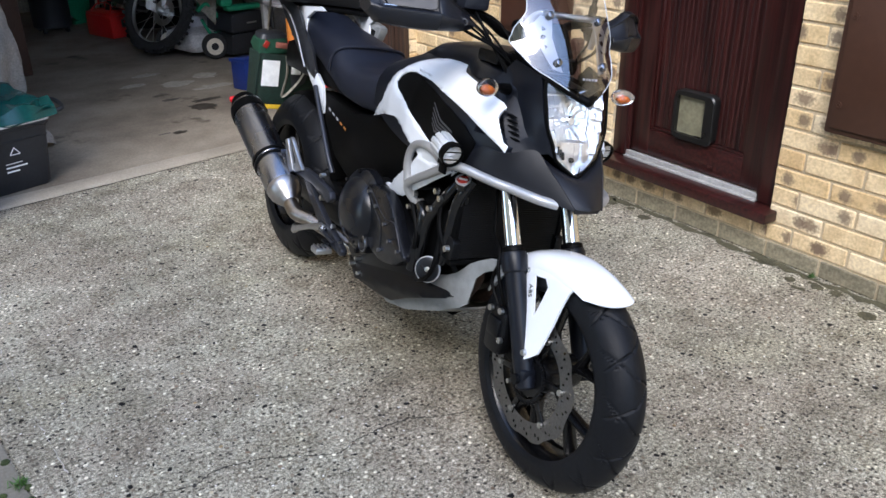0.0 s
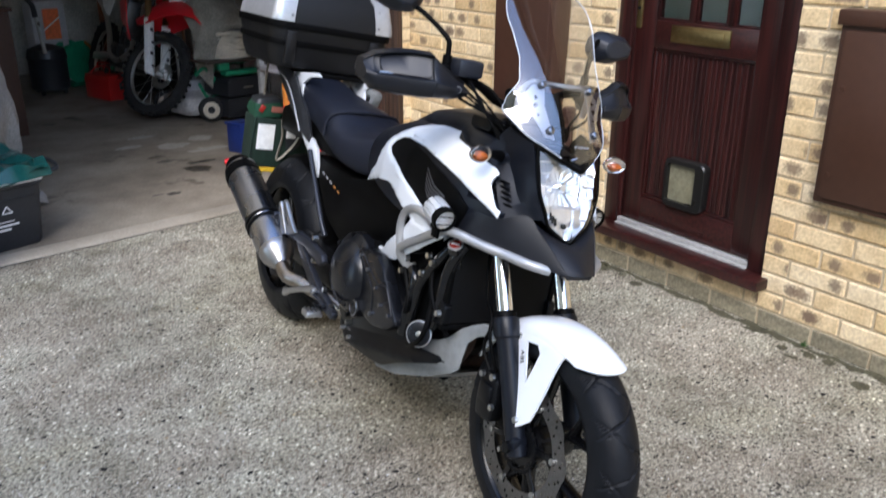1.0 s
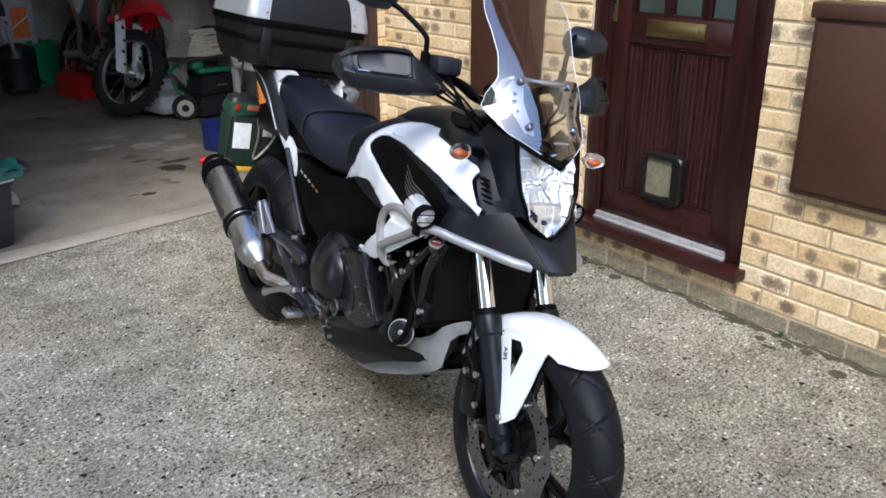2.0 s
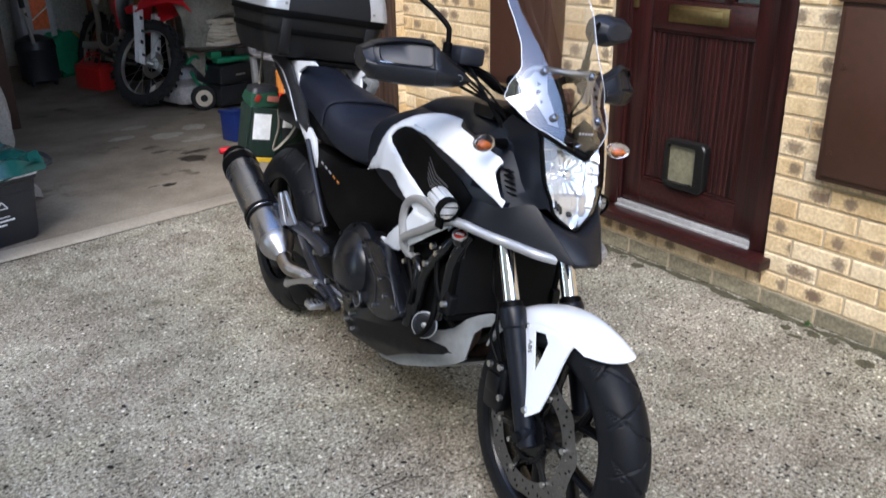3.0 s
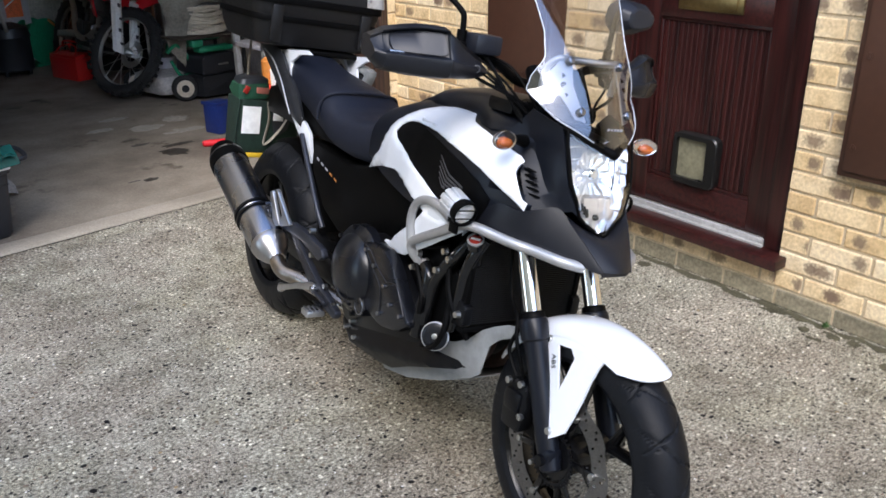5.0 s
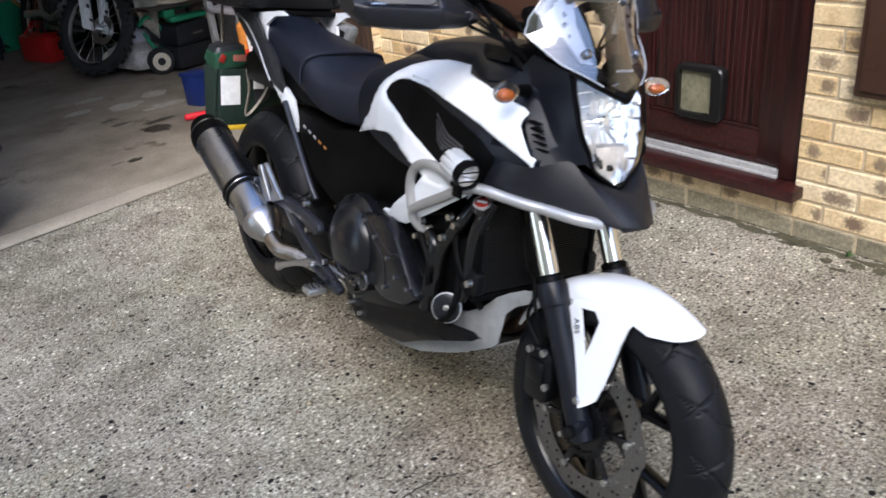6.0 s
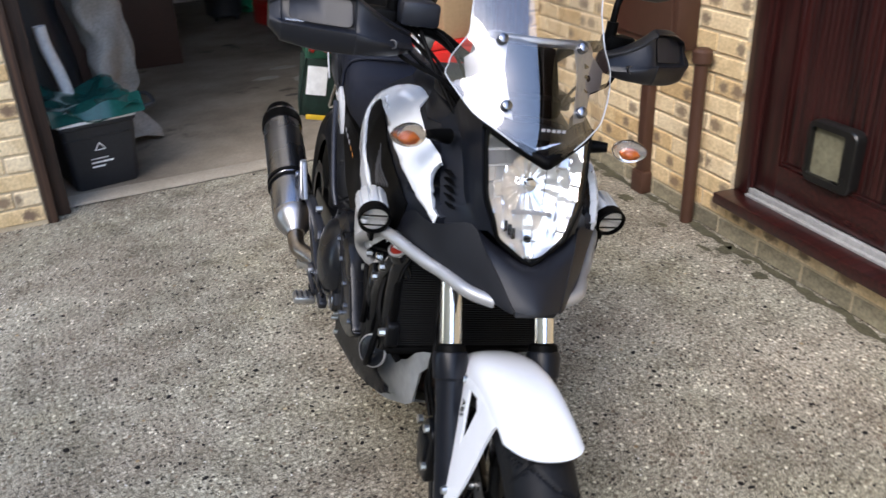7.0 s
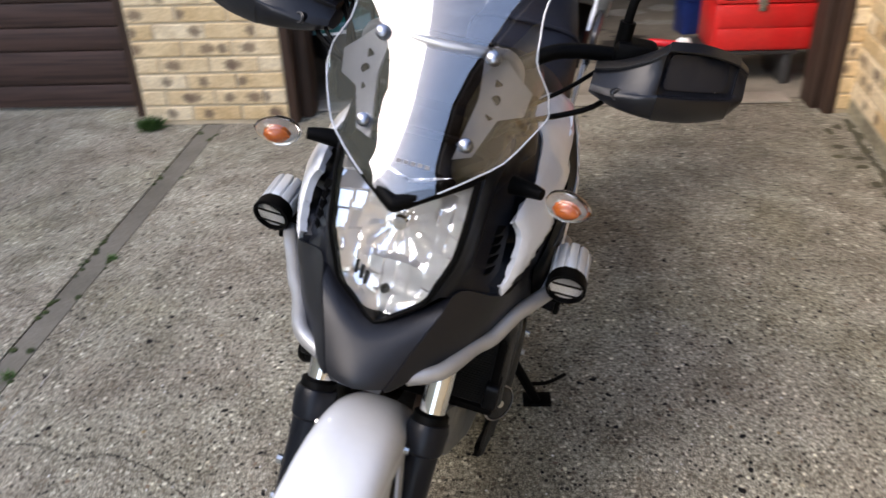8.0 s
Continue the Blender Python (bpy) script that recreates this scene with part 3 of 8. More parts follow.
wall_part("rail", bx(0.1, 0.585, 0.036, 0.085, 1.98, 2.11, 0.003), M_DOOR_H, leaf)
wall_part("panel", join(
    bx(0.1, 0.585, 0.056, 0.075, 0.345, 0.985),
    *[bx(0.114 + 0.0229 * k, 0.1349 + 0.0229 * k, 0.051, 0.062, 0.359, 0.971, 0.003, 1) for k in range(20)],
    bx(0.1, 0.585, 0.043, 0.06, 0.345, 0.358, 0.003), bx(0.1, 0.585, 0.043, 0.06, 0.972, 0.985, 0.003),
    bx(0.1, 0.113, 0.043, 0.06, 0.358, 0.972, 0.003), bx(0.572, 0.585, 0.043, 0.06, 0.358, 0.972, 0.003),
), M_DOOR, leaf)
for s in (0.262, 0.437):
    wall_part("glazing_bar", bx(s, s + 0.03, 0.034, 0.08, 1.098, 1.98, 0.005), M_DOOR, leaf)
for a, b in ((0.1, 0.262), (0.292, 0.437), (0.467, 0.585)):
    wall_part("pane", bx(a, b, 0.056, 0.062, 1.098, 1.98), M_GLASS_DARK, leaf)
    wall_part("bead", join(bx(a, b, 0.044, 0.056, 1.098, 1.108, 0.002), bx(a, a + 0.008, 0.044, 0.056, 1.108, 1.98, 0.002), bx(b - 0.008, b, 0.044, 0.056, 1.108, 1.98, 0.002)), M_DOOR, leaf)
plate = wall_part("letter_plate", join(bx(0.185, 0.468, 0.028, 0.037, 1.018, 1.084, 0.003), bx(0.21, 0.443, 0.022, 0.03, 1.03, 1.072, 0.004)), M_BRASS, door, "tarnished brass letter plate")
handle = wall_part("handle", bx(-0.003, 0.027, 0.027, 0.037, 1.06, 1.262, 0.004), M_BRASS, door, "brass lever handle on a backplate")
wall_part("lever", tube([(0.012, 0.03, 1.22), (0.012, -0.012, 1.22), (0.03, -0.022, 1.218), (0.08, -0.024, 1.21)], 0.008, 10), M_BRASS, handle)
wall_part("keyhole", cyl((0.012, 0.028, 1.14), (0.012, 0.023, 1.14), 0.008), M_BLACK, handle)
flap_ring = rounded([(0.232, 0.348), (0.438, 0.348), (0.438, 0.556), (0.232, 0.556)], 5, 0.035)
flap_hole = rounded([(0.252, 0.374), (0.392, 0.374), (0.392, 0.534), (0.252, 0.534)], 5, 0.01)


def ring_frame(outer, inner, y0, y1):
    bm = bmesh.new()
    rows = [[bm.verts.new((x, y, z)) for x, z in poly] for poly, y in ((outer, y1), (outer, y0 + 0.006), ([(0.335 + (x - 0.335) * 0.96, 0.452 + (z - 0.452) * 0.96) for x, z in outer], y0), (inner, y0), (inner, y1))]
    n = len(outer)
    for a, b in zip(rows, rows[1:] + rows[:1]):
        for k in range(n):
            bm.faces.new((a[k], a[(k + 1) % n], b[(k + 1) % n], b[k]))
    return bm


cat = wall_part("cat_flap", ring_frame(flap_ring, flap_hole, 0.012, 0.052), M_BLACK, door, "dark brown plastic cat flap frame")
wall_part("flap", prism(flap_hole, 0.03, 0.034), M_FLAP, cat, "smoky translucent hinged flap")
wall_part("latch", bx(0.35, 0.375, 0.02, 0.03, 0.37, 0.378, 0.002), M_BLACK, cat)
wall_part("weather_strip", join(bx(-0.01, 0.683, 0.018, 0.036, 0.2, 0.226, 0.003), bx(-0.01, 0.683, 0.004, 0.03, 0.196, 0.206, 0.002)), M_GREYWHITE, door, "weathered pale aluminium threshold strip")
for s in (0.178, 0.439):
    wall_part("drain_cap", bx(s - 0.012, s + 0.012, 0.031, 0.037, 0.256, 0.268, 0.002), M_DOOR_H, door)
wall_part("sill", prism([(0, 0)] * 0 or [(-0.09, 0.155), (0.795, 0.155), (0.795, 0.197), (-0.09, 0.197)], -0.075, 0.11, 0.006), M_DOOR_H, door)
lobby = part("backdrop", moved(bx(-0.6, 1.3, 0.5, 0.52, 0.0, 2.3), WALL), M_CURTAIN)
tagged(lobby, "pale curtain inside the hall behind the door", "curtain", kind="structure")

# ---- meter boxes and ducts on the wall ----
meter = thing("meter_box", WALL, "brown plastic utility meter box on the brick wall", "meter box", "meter boxes")
wall_part("body", bx(0.94, 1.36, -0.052, 0.0, 0.555, 1.19, 0.008), M_BOXBROWN, meter)
mdoor = wall_part("lid", join(bx(0.962, 1.338, -0.064, -0.05, 0.578, 1.135, 0.005)), M_BOXBROWN, meter)
wall_part("hood", prism([(0.932, 1.15), (1.368, 1.15), (1.368, 1.2), (0.932, 1.2)], -0.068, 0.0, 0.006), M_BOXBROWN, meter)
for z in (0.66, 0.95):
    wall_part("lock", join(lathe([(0.007, 0), (0.007, 0.003), (0.011, 0.003), (0.011, 0)], (0.985, -0.064, z), (0.985, -1, z), 16, True), cyl((0.985, -0.063, z), (0.985, -0.067, z), 0.004)), M_BOXBROWN, mdoor)
meter2 = thing("meter_box", WALL, "brown plastic utility meter box with ducts below it", "meter box", "meter boxes")
wall_part("body", bx(-0.79, -0.36, -0.1, 0.0, 0.66, 1.245, 0.008), M_BOXBROWN, meter2)
wall_part("lid", bx(-0.765, -0.385, -0.112, -0.098, 0.69, 1.205, 0.005), M_BOXBROWN, meter2)
duct = thing("cable_duct", WALL, "brown plastic duct running down from the meter box", "duct", "cable ducts")
wall_part("channel", bx(-0.655, -0.595, -0.05, -0.004, 0.06, 0.66, 0.01), M_BOXBROWN, duct)
wall_part("foot", bx(-0.668, -0.582, -0.06, -0.004, 0.0, 0.1, 0.01), M_BOXBROWN, duct)
duct2 = thing("drain_pipe", WALL, "brown plastic pipe with a capped top against the wall", "pipe", "cable ducts")
wall_part("pipe", cyl((-0.27, -0.045, 0.0), (-0.27, -0.045, 0.66), 0.025), M_BOXBROWN, duct2)
wall_part("cap", lathe([(0.027, 0), (0.037, 0.01), (0.037, 0.05), (0.026, 0.06)], (-0.27, -0.045, 0.63), (-0.27, -0.045, 1)), M_BOXBROWN, duct2)


def weed_tuft(at, size, count, seed):
    r = random.Random(seed)
    bm = bmesh.new()
    for _ in range(count):
        a, ln, w = r.uniform(0, 6.283), size * r.uniform(0.4, 1.0), size * 0.05
        tilt = r.uniform(0.2, 1.2)
        base = Vector((r.gauss(0, size * 0.25), r.gauss(0, size * 0.25), 0))
        d = Vector((math.cos(a) * math.sin(tilt), math.sin(a) * math.sin(tilt), math.cos(tilt)))
        sd = Vector((-math.sin(a), math.cos(a), 0)) * w
        q = [base + sd * 0.4, base + d * ln * 0.5 + sd, base + d * ln + Vector((0, 0, -ln * 0.15)), base + d * ln * 0.5 - sd, base - sd * 0.4]
        bm.faces.new([bm.verts.new(v) for v in q])
    ob = part("weed_tuft", bm, M_GREEN)
    ob.location = at
    return tagged(ob, "small green weed growing at the foot of the brickwork", "weed", "weeds", "stuff")


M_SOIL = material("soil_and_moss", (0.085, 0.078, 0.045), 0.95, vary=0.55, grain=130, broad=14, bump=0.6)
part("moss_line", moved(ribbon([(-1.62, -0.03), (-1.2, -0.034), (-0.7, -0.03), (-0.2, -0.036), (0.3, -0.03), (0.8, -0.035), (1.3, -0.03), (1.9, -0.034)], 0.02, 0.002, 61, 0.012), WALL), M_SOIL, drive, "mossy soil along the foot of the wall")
# soil and moss patches, laid also to darken the shaded corner by the wall
r_dirt_shade = random.Random(77)
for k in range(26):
    q = WALL @ Vector((r_dirt_shade.uniform(-1.6, 1.8), -0.05 - abs(r_dirt_shade.gauss(0, 0.05)), 0))
    blot((q.x, q.y), r_dirt_shade.uniform(0.012, 0.035), r_dirt_shade.uniform(0.02, 0.05), 80 + k, 0.0016 + 0.0002 * (k % 5), M_SOIL, "patch of soil and moss that also darkens the wall corner", drive)
weed_tuft((-0.08, 3.9, 0), 0.085, 260, 1)
weed_tuft((0.2, 2.72, 0), 0.03, 60, 2)
weed_tuft((2.77, 1.55, 0), 0.035, 50, 3)
weed_tuft((2.69, 1.28, 0), 0.028, 40, 4)
weed_tuft((0.16, 2.1, 0), 0.03, 60, 5)

# ---- unseen plain walls closing the place behind and beside the drive, blocking low sky ----
bound = part("unseen_wall", join(bx(-5.5, -5.2, -14, 3.93, -0.2, 6.8), bx(-5.2, 0.6, -14.3, -14, -0.2, 2.2)), M_MORTAR)
tagged(bound, "unseen plain buff walls across the yard, added to block low sky", "wall", kind="structure")

# ---- garage front ----
pier_left = part("wall_pier", bx(-0.11, 0.556, FRONT, 4.24, 0, 2.3), M_MORTAR)
tagged(pier_left, "buff brick pier between two garage doorways", "wall", kind="structure")
pier_right = part("wall_pier_right", bx(2.998, 3.07, FRONT, 4.24, 0, 2.3), M_MORTAR)
tagged(pier_right, "buff brick return pier beside the garage doorway", "wall", kind="structure")
# the height above the doorways is unseen, added to shade the corner
lintel = part("lintel", bx(-3.5, 3.07, FRONT, 4.24, 2.3, 5.4), M_MORTAR)
tagged(lintel, "brickwork over the garage doorways, with unseen height added to block sky", "wall", kind="structure")
post = part("door_post", join(bx(0.557, 0.6, FRONT - 0.012, 4.06, 0, 2.3, 0.006), bx(0.6, 0.655, 4.0, 4.14, 0, 2.3, 0.006)), M_WOOD_POST)
tagged(post, "dark-stained weathered wooden garage door post", "door frame", kind="structure")
post2 = part("door_post_right", join(bx(2.95, 2.997, FRONT - 0.012, 4.06, 0, 2.3, 0.006), bx(2.915, 2.95, 4.0, 4.14, 0, 2.3, 0.006)), M_WOOD_POST)
tagged(post2, "dark-stained weathered wooden garage door post", "door frame", kind="structure")
post3 = part("door_post_far", bx(-0.2, -0.112, 4.05, 4.17, 0, 2.3, 0.005), M_WOOD_POST)
tagged(post3, "dark-stained post of the neighbouring garage door", "door frame", kind="structure")
gdoor = thing("door_2", pose(0, 0, 0), "closed brown timber garage door with horizontal boards", "garage door", kind="structure")
z = 0.012
for h in (0.115, 0.165, 0.112, 0.115, 0.165, 0.112, 0.16, 0.16, 0.16, 0.16, 0.16, 0.16, 0.16, 0.16):
    part("board", prism([(-2.6, z), (-0.205, z), (-0.205, z + h - 0.006), (-2.6, z + h - 0.006)], 4.165, 4.19, 0.004), M_SLAT, gdoor)
    z += h
part("backing", bx(-2.6, -0.205, 4.188, 4.21, 0.012, 2.2), M_WOOD_POST, gdoor)

# garage shell
for nm, b in (("wall_west", bx(-0.1, 0.1, 4.24, 10.2, 0, 2.5)), ("wall_garage_east", bx(3.75, 3.95, 4.0, 10.2, 0, 2.5)), ("wall_north", bx(0.1, 3.75, 9.9, 10.2, 0, 2.5))):
    tagged(part(nm, b, M_GARAGE_WALL), "blockwork wall inside the garage, made pale to bounce light", "wall", kind="structure")
tagged(part("wall_return", bx(3.07, 3.75, 4.0, 4.24, 0, 2.5), M_GARAGE_WALL), "blockwork return inside the garage", "wall", kind="structure")
tagged(part("ceiling", bx(-3.5, 4.2, 4.24, 10.2, 2.5, 2.6), M_CEILING), "pale garage ceiling board", "ceiling", kind="structure")

# ---- inside the garage ----
M_CRATE = material("black_crate", (0.018, 0.02, 0.024), 0.45, vary=0.2)
M_LIDGREEN = material("green_lid", (0.008, 0.07, 0.062), 0.16, vary=0.25, broad=14)
M_CLOTH = material("grey_canvas", (0.31, 0.295, 0.27), 0.95, vary=0.3, grain=90, broad=5, bump=0.5, bump_scale=300)
M_CLOTH2 = material("olive_canvas", (0.29, 0.265, 0.215), 0.95, vary=0.3, grain=60, broad=6, bump=0.5, bump_scale=200)
M_REDBOX = material("red_enamel", (0.66, 0.022, 0.02), 0.35, vary=0.12, coat=0.3)
M_REDPLAST = material("red_plastic", (0.82, 0.018, 0.03), 0.35, vary=0.1)
M_WHITEPLAST = material("white_plastic", (0.86, 0.86, 0.84), 0.4, vary=0.12, broad=14)
M_GREENBAG = material("green_fabric", (0.004, 0.019, 0.011), 0.85, vary=0.4, bump=0.4)
M_BLUE = material("blue_plastic", (0.012, 0.03, 0.16), 0.4, vary=0.15)
M_GREENHOSE = material("green_reel", (0.018, 0.25, 0.12), 0.45, vary=0.2)
M_ORANGE = material("orange_hose", (0.6, 0.22, 0.04), 0.5, vary=0.15)
M_LABEL = material("orange_label", (0.9, 0.2, 0.07), 0.5, vary=0.2, broad=25)
M_GREYCASE = material("grey_case", (0.5, 0.48, 0.5), 0.5, vary=0.15)
M_PLANK = woodgrain_material("old_plank", (0.22, 0.09, 0.04), (0.45, 0.21, 0.1), 0.7, 0)
M_ROPE = material("cream_rope", (0.74, 0.66, 0.52), 0.85, vary=0.15, bump=0.3)
M_TYRE2 = material("knobbly_tyre", (0.02, 0.02, 0.02), 0.85, vary=0.2)
M_GOLD = material("fork_bronze", (0.25, 0.17, 0.08), 0.35, 0.8, vary=0.1)
M_DARKMETAL = material("dark_metal", (0.08, 0.08, 0.08), 0.45, 0.6, vary=0.2)
M_BRIGHT = material("bright_metal", (0.6, 0.6, 0.58), 0.3, 1.0, vary=0.1)
M_CARD = material("cardboard", (0.36, 0.25, 0.14), 0.9, vary=0.12)
M_YELLOW = material("yellow_plastic", (0.65, 0.42, 0.02), 0.5, vary=0.1)
M_CHROME_G = material("lamp_glass", (0.75, 0.78, 0.74), 0.12, 0.7, vary=0.1)
M_ROPE_GREY = material("scuffed_grey", (0.48, 0.46, 0.43), 0.6, vary=0.3, broad=12)
M_PLANK_DARK = woodgrain_material("dark_plank", (0.03, 0.022, 0.016), (0.09, 0.07, 0.05), 0.8, 0)
M_BROWNBOX = material("brown_furniture", (0.06, 0.03, 0.02), 0.6, vary=0.2)


def recycling_box():
    t = thing("recycling_box", pose(0.815, 4.46, 0.004, 0, 0, 10), "black recycling box with a loose green lid", "recycling box")
    def ring(w, d, z):
        return [(x, y, z) for x, y in rounded([(-w, -d), (w, -d), (w, d), (-w, d)], 3, 0.03)]
    part("crate", thick(loft([ring(0.14, 0.19, 0.0), ring(0.15, 0.2, 0.02), ring(0.168, 0.225, 0.3), ring(0.177, 0.235, 0.305), ring(0.177, 0.235, 0.325)], True, True), 0.004), M_CRATE, t)
    part("rim", loft([ring(0.182, 0.24, 0.322), ring(0.182, 0.24, 0.336)]), M_WHITEPLAST, t, "pale worn rim")
    part("band", loft([ring(0.166, 0.2225, 0.245), ring(0.1675, 0.224, 0.252)]), M_CRATE, t)
    secs = []
    for k in range(15):
        x = -0.18 + 0.38 * k / 14
        secs.append([(x + 0.006 * math.sin(j * 1.7), -0.245 + 0.47 * j / 14, 0.352 + 0.028 * math.sin(k * 0.55 + 0.6) + 0.05 * (j / 14) ** 0.8 + 0.008 * math.cos(j * 0.9 + k * 0.6) + 0.006 * math.sin(k * 1.1 - j)) for j in range(15)])
    lid = part("lid", thick(loft(secs, False), 0.004), M_LIDGREEN, t, "loose crumpled translucent green lid", 60)
    part("fold", thick(loft([[(x, -0.25 - 0.01 * math.sin(x * 20), 0.335), (x, -0.225, 0.39 + 0.018 * math.sin(x * 24)), (x + 0.01, -0.16, 0.4 + 0.012 * math.cos(x * 30)), (x, -0.1, 0.385)] for x in [-0.2 + 0.03 * q for q in range(15)]], False), 0.004), M_LIDGREEN, lid, "", 25)
    part("handle", tube([(0.19, -0.15, 0.33), (0.28, -0.17, 0.34), (0.3, -0.06, 0.36), (0.27, 0.04, 0.35), (0.19, 0.03, 0.33)], 0.011, 10), M_CRATE, t)
    tri = [(0.03 * math.sin(radians(120 * k)), 0.2 + 0.022 * math.cos(radians(120 * k))) for k in range(4)]
    part("marking", join(*[tube([(-0.01 + a[0] * 0.9, -0.219, a[1]), (-0.01 + b[0] * 0.9, -0.219, b[1])], 0.0022, 6, 1) for a, b in zip(tri, tri[1:])]), M_WHITEPLAST, t, "white recycling mark")
    for k, ln in enumerate((0.09, 0.08, 0.1, 0.06)):
        part("writing", bx(-0.06, -0.06 + ln, -0.2125 + 0.001 * k, -0.2095 + 0.001 * k, 0.165 - 0.02 * k, 0.172 - 0.02 * k), M_WHITEPLAST, t)
    return t


recycling_box()


def draped(name, label, points, mat, category="dust sheet", seed=0, amp=0.02):
    """Cloth over a row of profiles, each a list of points from the top to its hem, with folds."""
    r = random.Random(seed)
    rows = []
    for k, prof in enumerate(points):
        sm = spline(prof, 8)
        rows.append([q + Vector((amp * noise.noise(q * 6 + Vector((seed, 0, 0))), amp * noise.noise(q * 6 + Vector((0, seed, 3))), 0.5 * amp * noise.noise(q * 9))) for q in sm])
    cols = [spline([row[j] for row in rows], 6) for j in range(len(rows[0]))]
    bm = loft([list(c) for c in cols], False)
    for v in bm.verts:
        k = math.sin(v.co.x * 42 + 7 * noise.noise(v.co * 3)) * 0.16
        v.co += amp * Vector((0.3 * noise.noise(v.co * 14), 0.3 * noise.noise(v.co * 14 + Vector((9, 0, 0))) + k, 0.12 * noise.noise(v.co * 11)))
    bmesh.ops.recalc_face_normals(bm, faces=bm.faces)
    bm.normal_update()
    ext = bmesh.ops.extrude_face_region(bm, geom=bm.faces[:], use_keep_orig=True)
    fresh = [v for v in ext["geom"] if isinstance(v, bmesh.types.BMVert)]
    for v in fresh:
        v.co -= 0.004 * v.normal
    ob = part(name, bm, mat, None, "", 60)
    return tagged(ob, label, category)


draped("dust_sheet", "grey canvas dust sheet draped to the garage floor", [
    [(0.86, 5.2, 1.4), (0.88, 5.05, 1.0), (0.9, 4.98, 0.6), (0.93, 4.92, 0.3), (0.95, 4.9, 0.1)],
    [(0.9, 5.0, 1.4), (0.92, 4.88, 1.0), (0.96, 4.84, 0.6), (0.98, 4.8, 0.3), (1.0, 4.78, 0.06)],
    [(1.0, 5.05, 1.38), (1.04, 4.98, 1.0), (1.1, 4.96, 0.62), (1.06, 4.94, 0.32), (1.12, 4.88, 0.04)],
    [(1.02, 5.15, 1.36), (1.08, 5.05, 0.9), (1.17, 5.0, 0.45), (1.12, 4.98, 0.22), (1.23, 4.9, 0.008)],
], M_CLOTH, seed=3, amp=0.06)
stack = thing("stored_frame", pose(0.85, 5.35, 0.004), "dark stored shape under the dust sheet", "storage")
part("body", bx(-0.14, 0.16, -0.25, 0.35, 0, 1.3, 0.04), M_BROWNBOX, stack)
tagged(part("plastic_pipe", tube([(0.78, 4.66, 0.36), (0.76, 4.68, 0.48), (0.73, 4.7, 0.6), (0.72, 4.7, 0.7)], 0.03, 14), M_WHITEPLAST), "pale plastic pipe standing beside the dust sheet", "pipe")
bags = part("black_bag", loft([[(0.66 + r * math.cos(a) * 1.1, 5.0 + r * math.sin(a), z * 1.5) for a in [6.283 * k / 14 for k in range(14)]] for r, z in ((0.16, 0.006), (0.2, 0.1), (0.19, 0.3), (0.15, 0.5), (0.17, 0.62), (0.08, 0.72), (0.02, 0.75))]), M_CRATE)
tagged(bags, "black plastic sack behind the recycling box", "sack")
cab = thing("brown_cupboard", pose(1.45, 7.15, 0.004), "dark brown cupboard standing in the garage", "cupboard")
part("carcase", bx(-0.25, 0.25, -0.4, 0.4, 0.0, 0.9, 0.01), M_BROWNBOX, cab)
part("top", bx(-0.27, 0.27, -0.42, 0.42, 0.9, 0.925, 0.006), M_BROWNBOX, cab)


def toolbox():
    t = thing("toolbox", pose(2.78, 7.94, 0.004, 0, 0, -80), "red metal cantilever toolbox on the floor", "toolbox")
    part("body", prism([(-0.2, 0.0), (0.2, 0.0), (0.2, 0.13), (0.2, 0.19), (-0.2, 0.19), (-0.2, 0.13)], -0.115, 0.115, 0.006), M_REDBOX, t)
    for s in (-1, 1):
        part("lid", moved(bx(-0.2, 0.2, -0.05, 0.05, 0, 0.03, 0.004), pose(0, s * 0.055, 0.19, s * -8, 0, 0)), M_REDBOX, t)
        part("side_frame", tube([(-0.16, s * 0.1, 0.19), (-0.1, s * 0.03, 0.28), (0.1, s * 0.03, 0.28), (0.16, s * 0.1, 0.19)], 0.006, 8), M_REDBOX, t)
    part("handle", tube([(-0.14, 0, 0.26), (-0.12, 0, 0.31), (0.12, 0, 0.31), (0.14, 0, 0.26)], 0.008, 8), M_REDBOX, t)
    part("clasp", bx(0.2, 0.208, -0.012, 0.012, 0.09, 0.16, 0.002), M_DARKMETAL, t)


toolbox()


